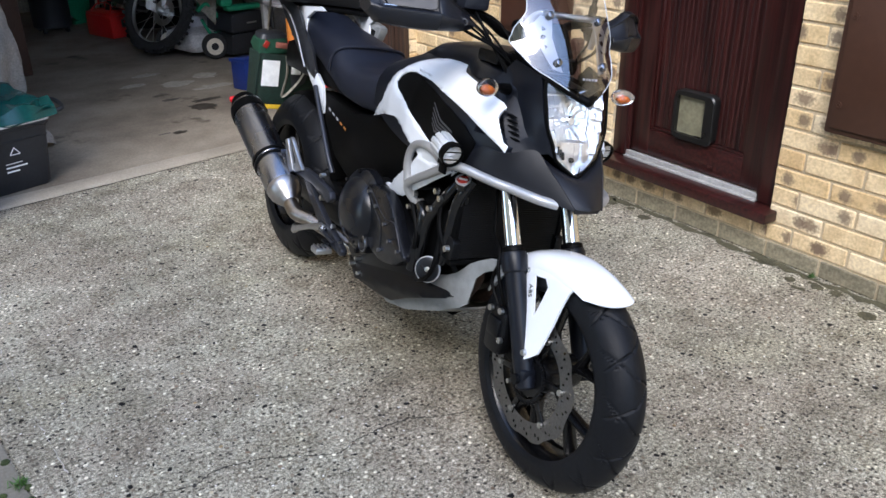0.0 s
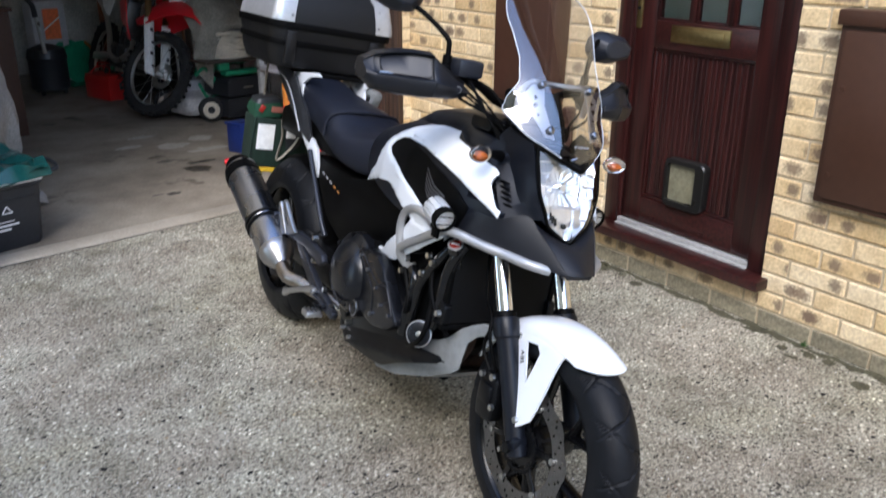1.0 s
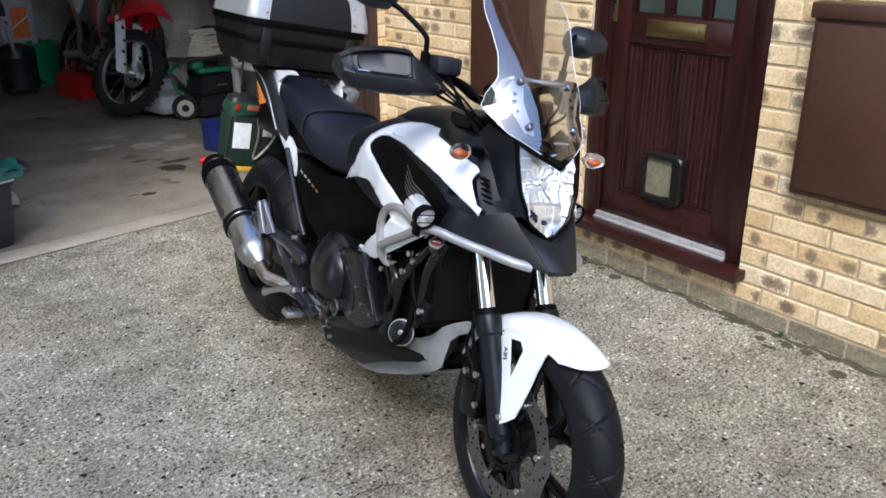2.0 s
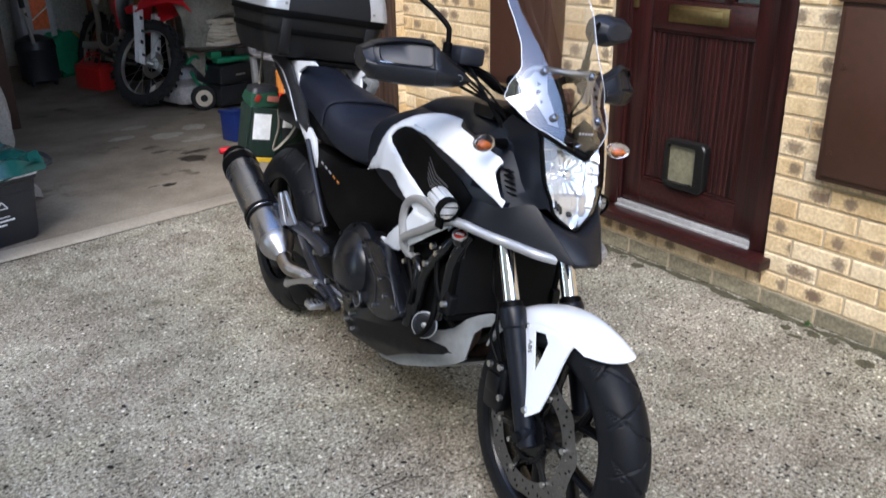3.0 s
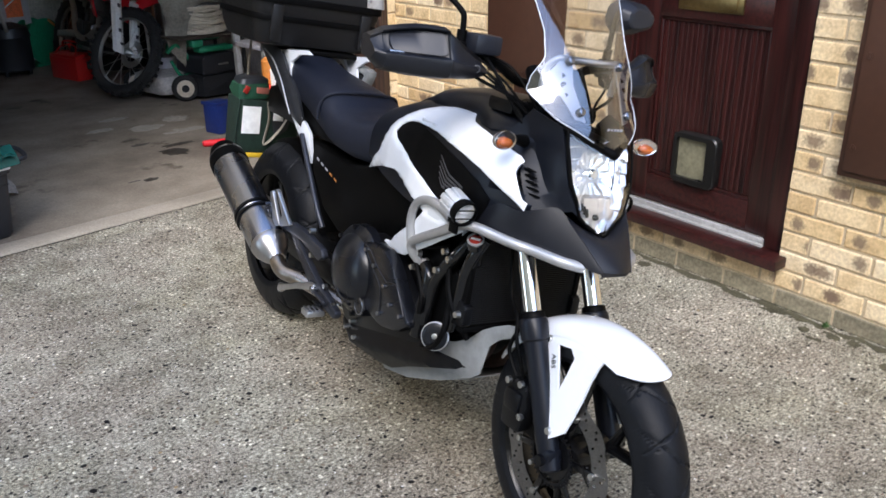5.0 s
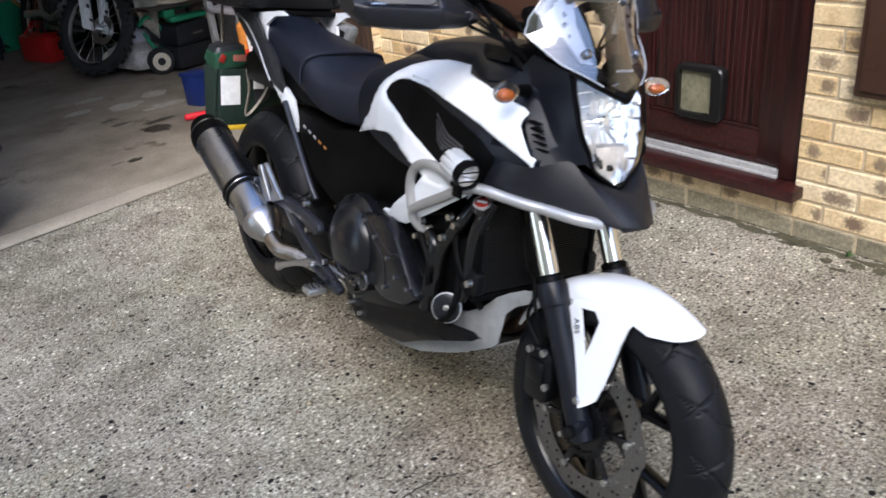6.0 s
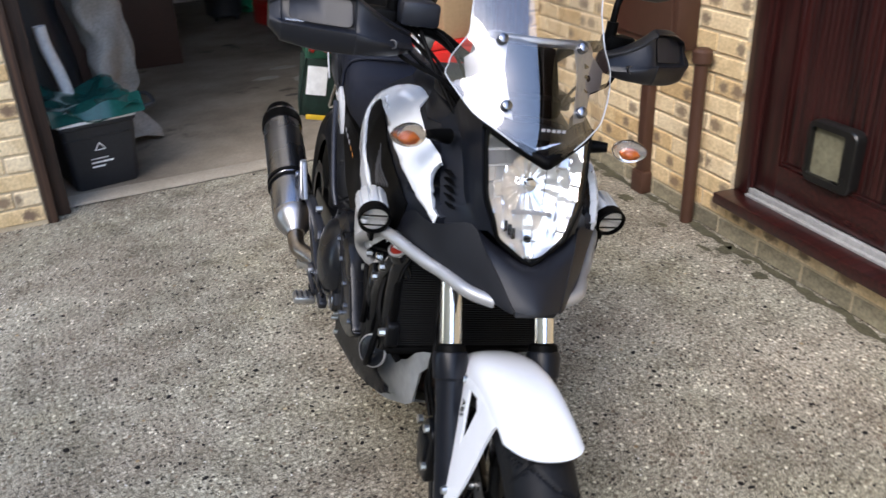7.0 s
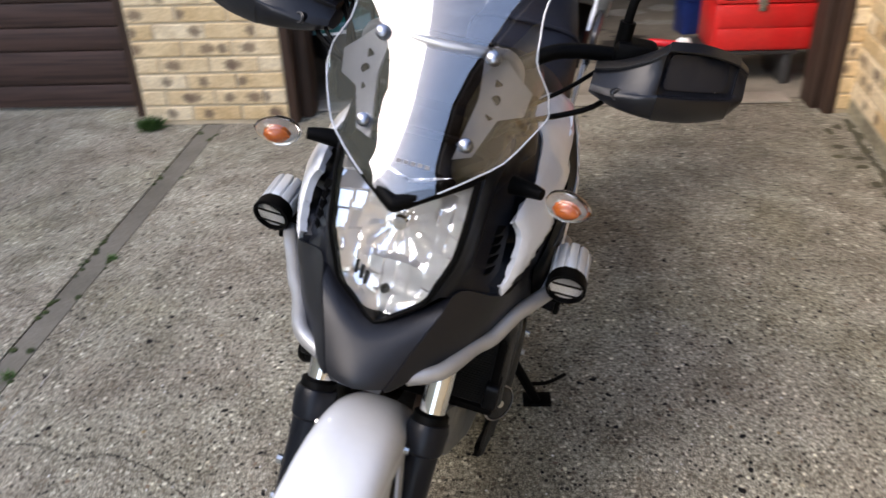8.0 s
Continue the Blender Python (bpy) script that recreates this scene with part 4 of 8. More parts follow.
def wire_wheel(name, parent, at, r, width, turn):
    """Spoked off-road wheel in its own x, z plane."""
    prof = []
    for k in range(12):
        a = 2 * math.pi * k / 12
        prof.append((r - 0.045 + 0.045 * math.cos(a), width * math.sin(a)))
    w = part(name, lathe(prof, (0, 0, 0), (0, 1, 0), 56, True), M_TYRE2, parent, "knobbly off-road tyre")
    w.matrix_local = pose(*at) @ pose(0, 0, 0, 0, 0, turn)
    part("rim", lathe([(r - 0.085, -0.02), (r - 0.07, -0.022), (r - 0.078, 0), (r - 0.07, 0.022), (r - 0.085, 0.02), (r - 0.095, 0)], (0, 0, 0), (0, 1, 0), 48, True), M_BRIGHT, w)
    for k in range(18):
        a = 2 * math.pi * k / 18
        s = 1 if k % 2 else -1
        part("spoke", tube([(0.02 * math.cos(a + 0.6 * s), 0.03 * s, 0.02 * math.sin(a + 0.6 * s)), ((r - 0.085) * math.cos(a), 0.0, (r - 0.085) * math.sin(a))], 0.0022, 5, 1), M_BRIGHT, w)
    part("hub", cyl((0, -0.04, 0), (0, 0.04, 0), 0.03), M_BRIGHT, w)
    part("tread", join(*[moved(bx(-0.008, 0.01, -0.011, 0.011, -0.012, 0.012), pose(0, 0, 0, 0, 9 * k, 0) @ pose(r - 0.004 - abs(y) * 0.25, y, 0)) for k in range(40) for y in ((-0.022, 0.022) if k % 2 else (-0.038, 0.0, 0.038))]), M_TYRE2, w)["kind"] = "stuff"
    return w


def dirt_bike():
    # x forward, y to its left; the fork is turned to its left
    t = thing("dirt_bike", Matrix.Identity(4), "red and white off-road motorcycle stored in the garage", "motorcycle")
    axis = Vector((-0.42, 0, 0.9)).normalized()
    M = Matrix.Translation((0.56, 0, 0.7)) @ Matrix.Rotation(radians(26), 4, axis) @ Matrix.Translation((-0.56, 0, -0.7))
    turn = pose(0, 0, 0, 0, 0, -96) @ pose(0, 0, 0, -16, 0, 0)
    t.matrix_world = Matrix.Translation(Vector((2.74, 6.76, 0.36)) - turn @ (M @ Vector((0.75, 0, 0.355)))) @ turn
    w = wire_wheel("front_wheel", t, (0, 0, 0), 0.35, 0.045, 0)
    w.matrix_local = M @ pose(0.75, 0, 0.355)
    part("brake_disc", lathe([(0.06, -0.002), (0.11, -0.002), (0.11, 0.002), (0.06, 0.002)], (0, 0.06, 0), (0, 1, 0), 36, True), M_BRIGHT, w)
    wire_wheel("rear_wheel", t, (-0.7, 0, 0.33), 0.33, 0.055, 0)
    for s in (-1, 1):
        leg = part("fork_leg", moved(cyl((0.75, s * 0.085, 0.34), (0.54, s * 0.1, 0.8), 0.022), M), M_BRIGHT, t)
        part("fork_guard", moved(loft([[(0.75 + dx - 0.457 * h, s * (0.085 + 0.033 * h) + y, 0.33 + h) for dx, y in ((0.04, -0.034), (0.052, 0), (0.04, 0.034), (0.0, 0.04), (0.0, -0.04))] for h in (0.0, 0.06, 0.2, 0.36, 0.42)]), M), M_WHITEPLAST, leg, "scuffed white fork guard")
        for k in range(4):
            part("scuff", moved(bx(-0.003, 0.003, -0.012, 0.014, -0.008, 0.01 + 0.01 * (k % 2)), M @ pose(0.753 + 0.05 - 0.457 * (0.07 + 0.09 * k), s * (0.088 + 0.003 * k) + 0.006 * (-1) ** k, 0.4 + 0.09 * k, 0, -25, 0)), M_DARKMETAL, leg)
        part("upper_tube", moved(cyl((0.56, s * 0.1, 0.76), (0.4, s * 0.105, 1.11), 0.027), M), M_GOLD, leg)
        part("shroud", thick(loft([[(0.36, s * 0.14, 1.0), (0.42, s * 0.22, 0.88), (0.44, s * 0.19, 0.7), (0.38, s * 0.12, 0.56)], [(0.22, s * 0.15, 0.98), (0.26, s * 0.2, 0.86), (0.28, s * 0.18, 0.7), (0.3, s * 0.12, 0.57)], [(0.1, s * 0.12, 0.96), (0.1, s * 0.17, 0.85), (0.14, s * 0.15, 0.72), (0.22, s * 0.1, 0.6)]], False), 0.006), M_REDPLAST, t, "red tank shroud")
        part("side_plate", thick(loft([[(-0.2, s * 0.12, 0.9), (-0.2, s * 0.15, 0.72)], [(-0.4, s * 0.15, 0.98), (-0.36, s * 0.17, 0.74)], [(-0.6, s * 0.13, 1.0), (-0.5, s * 0.15, 0.78)]], False), 0.006), M_WHITEPLAST, t, "white side plate")
        part("radiator", bx(0.3, 0.34, min(s * 0.06, s * 0.17), max(s * 0.06, s * 0.17), 0.62, 0.88, 0.006), M_DARKMETAL, t)
    part("front_mudguard", moved(thick(loft([[(x, y, z - abs(y) ** 2 * (4 + 9 * k)) for y in (-0.1 * w_, -0.075 * w_, -0.04 * w_, 0, 0.04 * w_, 0.075 * w_, 0.1 * w_)] for x, z, w_, k in ((1.12, 0.83, 0.5, 0), (1.03, 0.9, 1.0, 0), (0.9, 0.96, 1.3, 0.3), (0.75, 0.98, 1.4, 0.6), (0.6, 0.96, 1.4, 1.0), (0.5, 0.88, 1.3, 0.9), (0.42, 0.78, 0.9, 0.4))], False), 0.006), M), M_REDPLAST, t, "red front mudguard")
    mask = part("headlamp_mask", moved(thick(loft([[(0.56, -0.11, 1.2), (0.6, -0.06, 1.25), (0.61, 0, 1.26), (0.6, 0.06, 1.25), (0.56, 0.11, 1.2)], [(0.64, -0.15, 1.08), (0.68, -0.08, 1.1), (0.69, 0, 1.1), (0.68, 0.08, 1.1), (0.64, 0.15, 1.08)], [(0.68, -0.1, 0.98), (0.71, -0.05, 0.97), (0.72, 0, 0.97), (0.71, 0.05, 0.97), (0.68, 0.1, 0.98)], [(0.68, -0.05, 0.93), (0.69, -0.02, 0.925), (0.69, 0, 0.925), (0.69, 0.02, 0.925), (0.68, 0.05, 0.93)]], False), 0.006), M), M_WHITEPLAST, t, "white headlamp mask")
    part("lamp", moved(join(lathe([(0.062, -0.01), (0.066, 0.012), (0.04, 0.02), (0.001, 0.022)], (0.7, 0, 1.04), (0.85, 0, 1.0), 20)), M), M_CHROME_G, mask, "round headlamp glass")
    part("handlebar", moved(tube([(0.3, -0.4, 1.22), (0.35, -0.2, 1.21), (0.4, -0.05, 1.14), (0.4, 0.05, 1.14), (0.35, 0.2, 1.21), (0.3, 0.4, 1.22)], 0.012, 10), M), M_DARKMETAL, t)
    part("seat", loft([[(x, w_ * math.cos(a), z + 0.05 * math.sin(a)) for a in [6.283 * k / 12 for k in range(12)]] for x, z, w_ in ((0.25, 0.98, 0.06), (0.0, 0.93, 0.08), (-0.4, 0.95, 0.1), (-0.7, 0.98, 0.08))]), M_TYRE2, t)
    part("tail", thick(loft([[(-0.5, -0.09, 0.95), (-0.5, 0.09, 0.95)], [(-0.9, -0.08, 1.03), (-0.9, 0.08, 1.03)], [(-1.1, -0.05, 1.01), (-1.1, 0.05, 1.01)]], False), 0.006), M_REDPLAST, t)
    part("engine", join(bx(-0.15, 0.25, -0.12, 0.12, 0.3, 0.5, 0.03), lathe([(0.09, 0), (0.1, 0.02), (0.06, 0.04)], (0.02, -0.12, 0.42), (0.02, -1, 0.42), 20), moved(bx(-0.07, 0.07, -0.08, 0.08, 0, 0.22, 0.02), pose(0.12, 0, 0.48, 0, 10, 0))), M_DARKMETAL, t)
    part("skid_plate", prism([(0.3, 0.5), (0.33, 0.42), (0.2, 0.28), (-0.1, 0.26), (-0.1, 0.3), (0.18, 0.32)], -0.11, 0.11, 0.006), M_BRIGHT, t)
    part("frame", join(tube([(0.42, 0, 0.98), (0.34, 0, 0.6), (0.24, 0, 0.34)], 0.022, 10), tube([(0.42, 0, 0.98), (0.0, 0, 0.84), (-0.25, 0, 0.6), (-0.2, 0, 0.32)], 0.02, 10)), M_DARKMETAL, t)
    part("swingarm", prism([(-0.15, 0.36), (-0.15, 0.42), (-0.72, 0.36), (-0.72, 0.3)], -0.1, 0.1, 0.01), M_BRIGHT, t)
    part("exhaust", tube([(0.26, -0.06, 0.55), (0.36, -0.1, 0.48), (0.26, -0.15, 0.38), (0.05, -0.16, 0.4), (-0.15, -0.15, 0.6), (-0.4, -0.15, 0.78), (-0.75, -0.15, 0.88)], 0.024, 10), M_BRIGHT, t)


dirt_bike()


def mower():
    t = thing("lawn_mower", pose(3.1, 6.66, 0.004, 0, 0, 6), "grey and black rotary lawn mower with a grass box", "lawn mower")
    part("deck", loft([[(x - 0.06, y, z) for x, y in rounded([(-w, -d), (w, -d), (w, d), (-w, d)], 4, 0.08)] for w, d, z in ((0.24, 0.24, 0.05), (0.25, 0.25, 0.09), (0.22, 0.22, 0.18), (0.12, 0.12, 0.22))]), M_ROPE_GREY, t, "scuffed pale grey deck")
    part("engine", lathe([(0.1, 0), (0.11, 0.03), (0.1, 0.1), (0.05, 0.12)], (-0.1, 0.02, 0.2), (-0.1, 0.02, 1), 24), M_GREYCASE, t)
    box = part("grass_box", join(
        prism(rounded([(-0.1, 0.03), (0.26, 0.02), (0.3, 0.19), (-0.09, 0.19)], 4, 0.02), -0.46, -0.12, 0.012),
        prism(rounded([(-0.09, 0.195), (0.31, 0.195), (0.3, 0.3), (0.2, 0.355), (-0.08, 0.345)], 4, 0.03), -0.47, -0.12, 0.015)), M_CRATE, t, "black ribbed grass box")
    part("box_slot", bx(0.06, 0.15, -0.474, -0.468, 0.26, 0.272), M_BRIGHT, box)
    for x, y in ((-0.17, -0.33), (-0.26, 0.2), (0.2, 0.26)):
        w = part("wheel", lathe([(0.05, -0.026), (0.085, -0.028), (0.1, -0.018), (0.1, 0.018), (0.085, 0.028), (0.05, 0.026)], (x, y, 0.1), (x - 0.5, y - 1, 0.1), 28), M_TYRE2, t)
        part("hub_cap", lathe([(0.066, 0.02), (0.066, 0.03), (0.03, 0.034), (0.028, 0.024), (0.01, 0.024)], (x, y, 0.1), (x - 0.5, y - 1, 0.1), 24), M_ROPE, w, "cream wheel hub")
    part("handle", tube([(-0.06, -0.1, 0.15), (0.02, -0.16, 0.4), (0.3, -0.16, 0.42), (0.34, 0.18, 0.44), (0.1, 0.2, 0.4), (0.0, 0.2, 0.15)], 0.013, 10), M_GREENHOSE, t, "green folded handle")
    part("cord", tube([(-0.2, -0.2, 0.36), (-0.16, -0.27, 0.42), (-0.08, -0.28, 0.32), (-0.05, -0.26, 0.2), (-0.13, -0.24, 0.18), (-0.19, -0.22, 0.3)], 0.014, 8), M_GREENHOSE, t)
    board = part("shelf_board", bx(2.9, 3.5, 6.2, 6.7, 0.475, 0.495, 0.006), M_PLANK_DARK)
    tagged(board, "worn dark board lying over the mower", "board")
    legs = thing("trestle", pose(0, 0, 0.004), "dark low trestle under the board", "trestle")
    for x, y in ((2.93, 6.67), (3.47, 6.67), (3.47, 6.24)):
        part("leg", cyl((x, y, 0), (x, y, 0.471), 0.015), M_DARKMETAL, legs)
    green = part("hedge_tool", join(bx(3.06, 3.36, 6.2, 6.3, 0.36, 0.4, 0.016), bx(3.02, 3.12, 6.22, 6.32, 0.4, 0.46, 0.02)), M_GREENHOSE)
    green.matrix_world = pose(0, 0, 0.01)
    tagged(green, "green plastic garden tool on the grass box", "garden tool")


mower()


def rope_coil():
    r = random.Random(8)
    t = thing("rope_coil", pose(3.22, 6.38, 0.503), "coil of cream rope lying on the board", "rope")
    for k in range(26):
        h, rad = 0.0072 * k, 0.185 - 0.0016 * k - r.uniform(0, 0.02)
        tilt = r.uniform(-0.03, 0.03)
        part("turn", tube([(rad * math.cos(a) * r.uniform(0.97, 1.04), rad * 0.8 * math.sin(a) * r.uniform(0.97, 1.04), max(0.0, h + tilt * math.cos(a + k)) + r.uniform(-0.002, 0.006)) for a in [6.283 * j / 12 for j in range(13)]], 0.0075, 7, 3), M_ROPE, t)


rope_coil()
draped("canvas_cover", "crumpled olive canvas cover hanging over the garden tools", [
    [(2.99, 6.72, 0.86), (2.96, 6.52, 0.78), (2.95, 6.44, 0.6), (2.95, 6.4, 0.4), (2.99, 6.38, 0.26)],
    [(3.05, 6.7, 0.96), (3.02, 6.48, 0.85), (3.0, 6.38, 0.68), (3.01, 6.35, 0.5), (3.03, 6.32, 0.36)],
    [(3.14, 6.7, 1.0), (3.1, 6.48, 0.88), (3.08, 6.36, 0.76), (3.07, 6.33, 0.66), (3.07, 6.32, 0.6)],
    [(3.26, 6.72, 1.02), (3.24, 6.52, 0.9), (3.22, 6.4, 0.82), (3.18, 6.36, 0.76), (3.18, 6.35, 0.71)],
    [(3.42, 6.75, 0.98), (3.4, 6.55, 0.88), (3.38, 6.45, 0.8), (3.38, 6.42, 0.75), (3.38, 6.41, 0.71)],
], M_CLOTH2, "cover", seed=7, amp=0.06)
poles = thing("garden_tools", pose(0, 0, 0.004), "wooden and metal tool handles leaning behind the cover", "tools")
for x, m in ((3.02, M_BRIGHT), (3.1, M_PLANK), (3.18, M_BRIGHT), (3.26, M_ROPE)):
    part("shaft", tube([(x, 6.95, 0.0), (x + 0.02, 7.0, 1.1)], 0.014, 8, 1), m, poles)
hang = thing("hanging_jacket", pose(3.35, 7.4, 0.0), "olive and tan coats hanging in the garage", "coats")
for dx, m in ((-0.12, material("lime_cloth", (0.16, 0.22, 0.02), 0.9, vary=0.2)), (0.12, M_CARD), (0.4, M_CLOTH)):
    part("coat", loft([[(dx + w * math.cos(a), 0.09 * math.sin(a), z) for a in [6.283 * k / 12 for k in range(12)]] for w, z in ((0.13, 1.0), (0.15, 1.15), (0.12, 1.5), (0.16, 1.75), (0.04, 1.9))]), m, hang)
part("rail", cyl((-0.3, 0, 1.9), (0.39, 0, 1.9), 0.012), M_DARKMETAL, hang)


def floor_things():
    blue = thing("blue_box", pose(2.645, 5.27, 0.004, 0, 0, 12), "dark blue plastic box on the garage floor", "box")
    part("body", bx(-0.06, 0.08, -0.06, 0.08, 0, 0.21, 0.012), M_BLUE, blue)
    part("rim", join(bx(-0.066, 0.086, -0.066, -0.058, 0.19, 0.214, 0.003), bx(-0.066, -0.058, -0.066, 0.086, 0.19, 0.214, 0.003)), M_BLUE, blue)


floor_things()
handle_bit = part("garden_trowel", join(lathe([(0.012, 0), (0.019, 0.006), (0.021, 0.05), (0.019, 0.2), (0.012, 0.21)], (2.37, 5.02, 0.0255), (2.6, 4.93, 0.0255), 18), cyl((2.56, 4.946, 0.0255), (2.72, 4.883, 0.0255), 0.008)), M_REDPLAST)
tagged(handle_bit, "red-handled garden tool lying on the garage floor", "garden tool")


def red_chest():
    t = thing("tool_chest", pose(2.8, 4.46, 0.004), "red steel tool chest on a dark low stand", "tool chest")
    part("stand", join(bx(-0.3, -0.26, -0.13, 0.14, 0, 0.16, 0.004), bx(0.08, 0.12, -0.13, 0.14, 0, 0.16, 0.004), bx(-0.34, 0.14, -0.14, 0.14, 0.15, 0.168, 0.004)), M_DARKMETAL, t)
    part("body", bx(-0.27, 0.25, -0.14, 0.14, 0.17, 0.39, 0.008), M_REDBOX, t)
    part("lid", bx(-0.275, 0.255, -0.146, 0.146, 0.392, 0.432, 0.012), M_REDBOX, t)
    for z in (0.18, 0.285):
        part("drawer_front", bx(-0.25, 0.23, -0.146, -0.138, z, z + 0.095, 0.003), M_REDBOX, t)
    part("catch", bx(-0.08, -0.04, -0.156, -0.14, 0.36, 0.415, 0.003), M_BRIGHT, t)
    card = thing("cardboard_box", pose(2.79, 4.45, 0.438, 0, 0, 6), "plain cardboard box on the red chest", "box")
    part("body", bx(-0.1, 0.11, -0.1, 0.1, 0, 0.22, 0.006), M_CARD, card)
    part("flap", moved(bx(-0.1, 0.0, -0.1, 0.1, 0, 0.004), pose(-0.002, 0, 0.222, 0, -14, 0)), M_CARD, card)
    rag = part("white_rag", loft([[(2.41 + r * math.cos(a), 4.37 + 0.7 * r * math.sin(a), 0.17 + z + 0.008 * math.sin(3 * a)) for a in [6.283 * k / 14 for k in range(14)]] for r, z in ((0.03, 0.008), (0.04, 0.016), (0.03, 0.045), (0.01, 0.055))]), M_WHITEPLAST)
    tagged(rag, "crumpled white rag on the chest stand", "rag")
    carton = thing("white_carton", pose(2.59, 4.44, 0.438, 0, 0, 15), "small white carton on the red chest", "carton")
    part("body", bx(-0.035, 0.035, -0.03, 0.03, 0, 0.1, 0.004), M_WHITEPLAST, carton)
    can = thing("orange_can", pose(2.6, 4.54, 0.438), "orange can standing on the red chest", "can")
    part("body", lathe([(0.04, 0), (0.045, 0.005), (0.045, 0.13), (0.035, 0.14), (0.025, 0.15)], (0, 0, 0), (0, 0, 1), 22), M_ORANGE, can)


red_chest()


def back_of_garage():
    bench = thing("workbench", pose(2.7, 9.3, 0.004), "old wooden workbench with a thick orange-brown edge", "workbench")
    part("top", bx(-0.9, 0.62, -0.3, 0.4, 0.9, 0.95, 0.006), M_PLANK, bench)
    part("apron", bx(-0.9, 0.62, -0.33, -0.3, 0.88, 1.04, 0.006), M_PLANK, bench)
    for x in (-0.86, 0.56):
        part("leg", bx(x - 0.04, x + 0.04, -0.25, -0.17, 0, 0.9, 0.006), M_PLANK, bench)
    box2 = thing("grey_box", pose(2.5, 9.35, 0.954), "grey storage box on the workbench", "box")
    part("body", bx(-0.35, 0.3, -0.2, 0.2, 0, 0.22, 0.02), M_GREYCASE, box2)
    case = thing("plastic_case", pose(2.66, 9.05, 0.004, 0, 0, 6), "upright grey plastic case with an orange label", "case")
    part("body", prism(rounded([(-0.17, 0.0), (0.17, 0.0), (0.17, 0.82), (-0.17, 0.82)], 5, 0.04), -0.09, 0.09, 0.015), M_GREYCASE, case)
    part("label", bx(-0.06, 0.1, -0.0935, -0.09, 0.45, 0.74, 0.002), M_LABEL, case, "orange label without readable print")
    part("stripe", moved(bx(-0.1, 0.1, -0.0955, -0.0945, -0.006, 0.006), pose(0.02, 0, 0.6, 0, -35, 0)), M_WHITEPLAST, case)
    part("handle", tube([(-0.1, 0, 0.81), (-0.09, 0, 0.86), (0.09, 0, 0.86), (0.1, 0, 0.81)], 0.012, 8), M_GREYCASE, case)
    reel = thing("hose_reel", pose(2.84, 8.9, 0.004, 0, 0, 20), "green hose reel with an orange hose", "hose reel")
    for y in (-0.1, 0.1):
        part("cheek", lathe([(0.05, -0.008), (0.2, -0.01), (0.215, 0), (0.2, 0.01), (0.05, 0.008)], (0, y, 0.22), (0, y + 1, 0.22), 36), M_GREENHOSE, reel)
    for k in range(5):
        part("hose", lathe([(0.15 + 0.012 * math.cos(a), 0.012 * math.sin(a)) for a in [6.283 * j / 8 for j in range(8)]], (0, -0.07 + 0.035 * k, 0.22), (0, 1, 0.22), 32, True), M_ORANGE if k < 2 else M_GREENHOSE, reel)
    part("loose_hose", tube([(0.05, -0.115, 0.42), (0.14, -0.14, 0.3), (0.15, -0.15, 0.12), (0.08, -0.16, 0.012)], 0.012, 8), M_ORANGE, reel)
    part("foot", bx(-0.16, 0.16, -0.13, 0.13, 0.0, 0.03, 0.006), M_GREENHOSE, reel)
    pump = thing("wet_vacuum", pose(2.45, 8.5, 0.004), "black workshop vacuum with a bright metal tube", "vacuum")
    part("drum", lathe([(0.15, 0.04), (0.17, 0.06), (0.17, 0.32), (0.18, 0.34), (0.16, 0.42), (0.06, 0.46)], (0, 0, 0), (0, 0, 1), 28), M_CRATE, pump)
    part("tube", tube([(-0.06, -0.17, 0.4), (-0.1, -0.18, 0.76)], 0.018, 12, 1), M_BRIGHT, pump)
    part("grip", tube([(-0.1, -0.18, 0.72), (-0.11, -0.18, 0.82), (-0.15, -0.19, 0.88)], 0.024, 10), M_CRATE, pump)
    for a in range(4):
        part("castor", lathe([(0.03, -0.012), (0.034, 0), (0.03, 0.012)], (0.14 * math.cos(a * 1.57 + 0.7), 0.14 * math.sin(a * 1.57 + 0.7), 0.034), (0.14 * math.cos(a * 1.57 + 0.7) + 1, 0.14 * math.sin(a * 1.57 + 0.7), 0.034), 14), M_CRATE, pump)
    rack = thing("metal_rack", pose(3.5, 5.35, 0.004), "grey metal storage rack with boards against the wall", "rack")
    for x, y in ((-0.5, -0.15), (-0.5, 0.2), (0.2, -0.15), (0.2, 0.2)):
        part("upright", bx(x - 0.02, x + 0.02, y - 0.02, y + 0.02, 0, 1.8, 0.003), M_GREYWHITE, rack)
    for z in (0.5, 1.0, 1.6):
        part("shelf", bx(-0.52, 0.22, -0.17, 0.22, z, z + 0.03, 0.004), M_GREYCASE, rack)
    carton = thing("cardboard_carton", pose(3.42, 5.38, 1.035), "tan cardboard carton on the metal rack", "carton")
    part("body", bx(-0.28, 0.2, -0.13, 0.15, 0, 0.3, 0.006), M_CARD, carton)
    rc = thing("red_can", pose(3.1, 5.3, 1.035), "red can on the metal rack", "can")
    part("body", lathe([(0.07, 0), (0.075, 0.006), (0.075, 0.24), (0.05, 0.26)], (0, 0, 0), (0, 0, 1), 22), M_REDPLAST, rc)
    tarp = part("dark_sack", loft([[(3.3 + r * math.cos(a), 8.2 + r * math.sin(a), z) for a in [6.283 * k / 14 for k in range(14)]] for r, z in ((0.25, 0.006), (0.33, 0.15), (0.28, 0.4), (0.14, 0.6), (0.02, 0.66))]), M_CRATE)
    tagged(tarp, "dark filled sack behind the off-road motorcycle", "sack")


back_of_garage()

from mathutils.geometry import tessellate_polygon

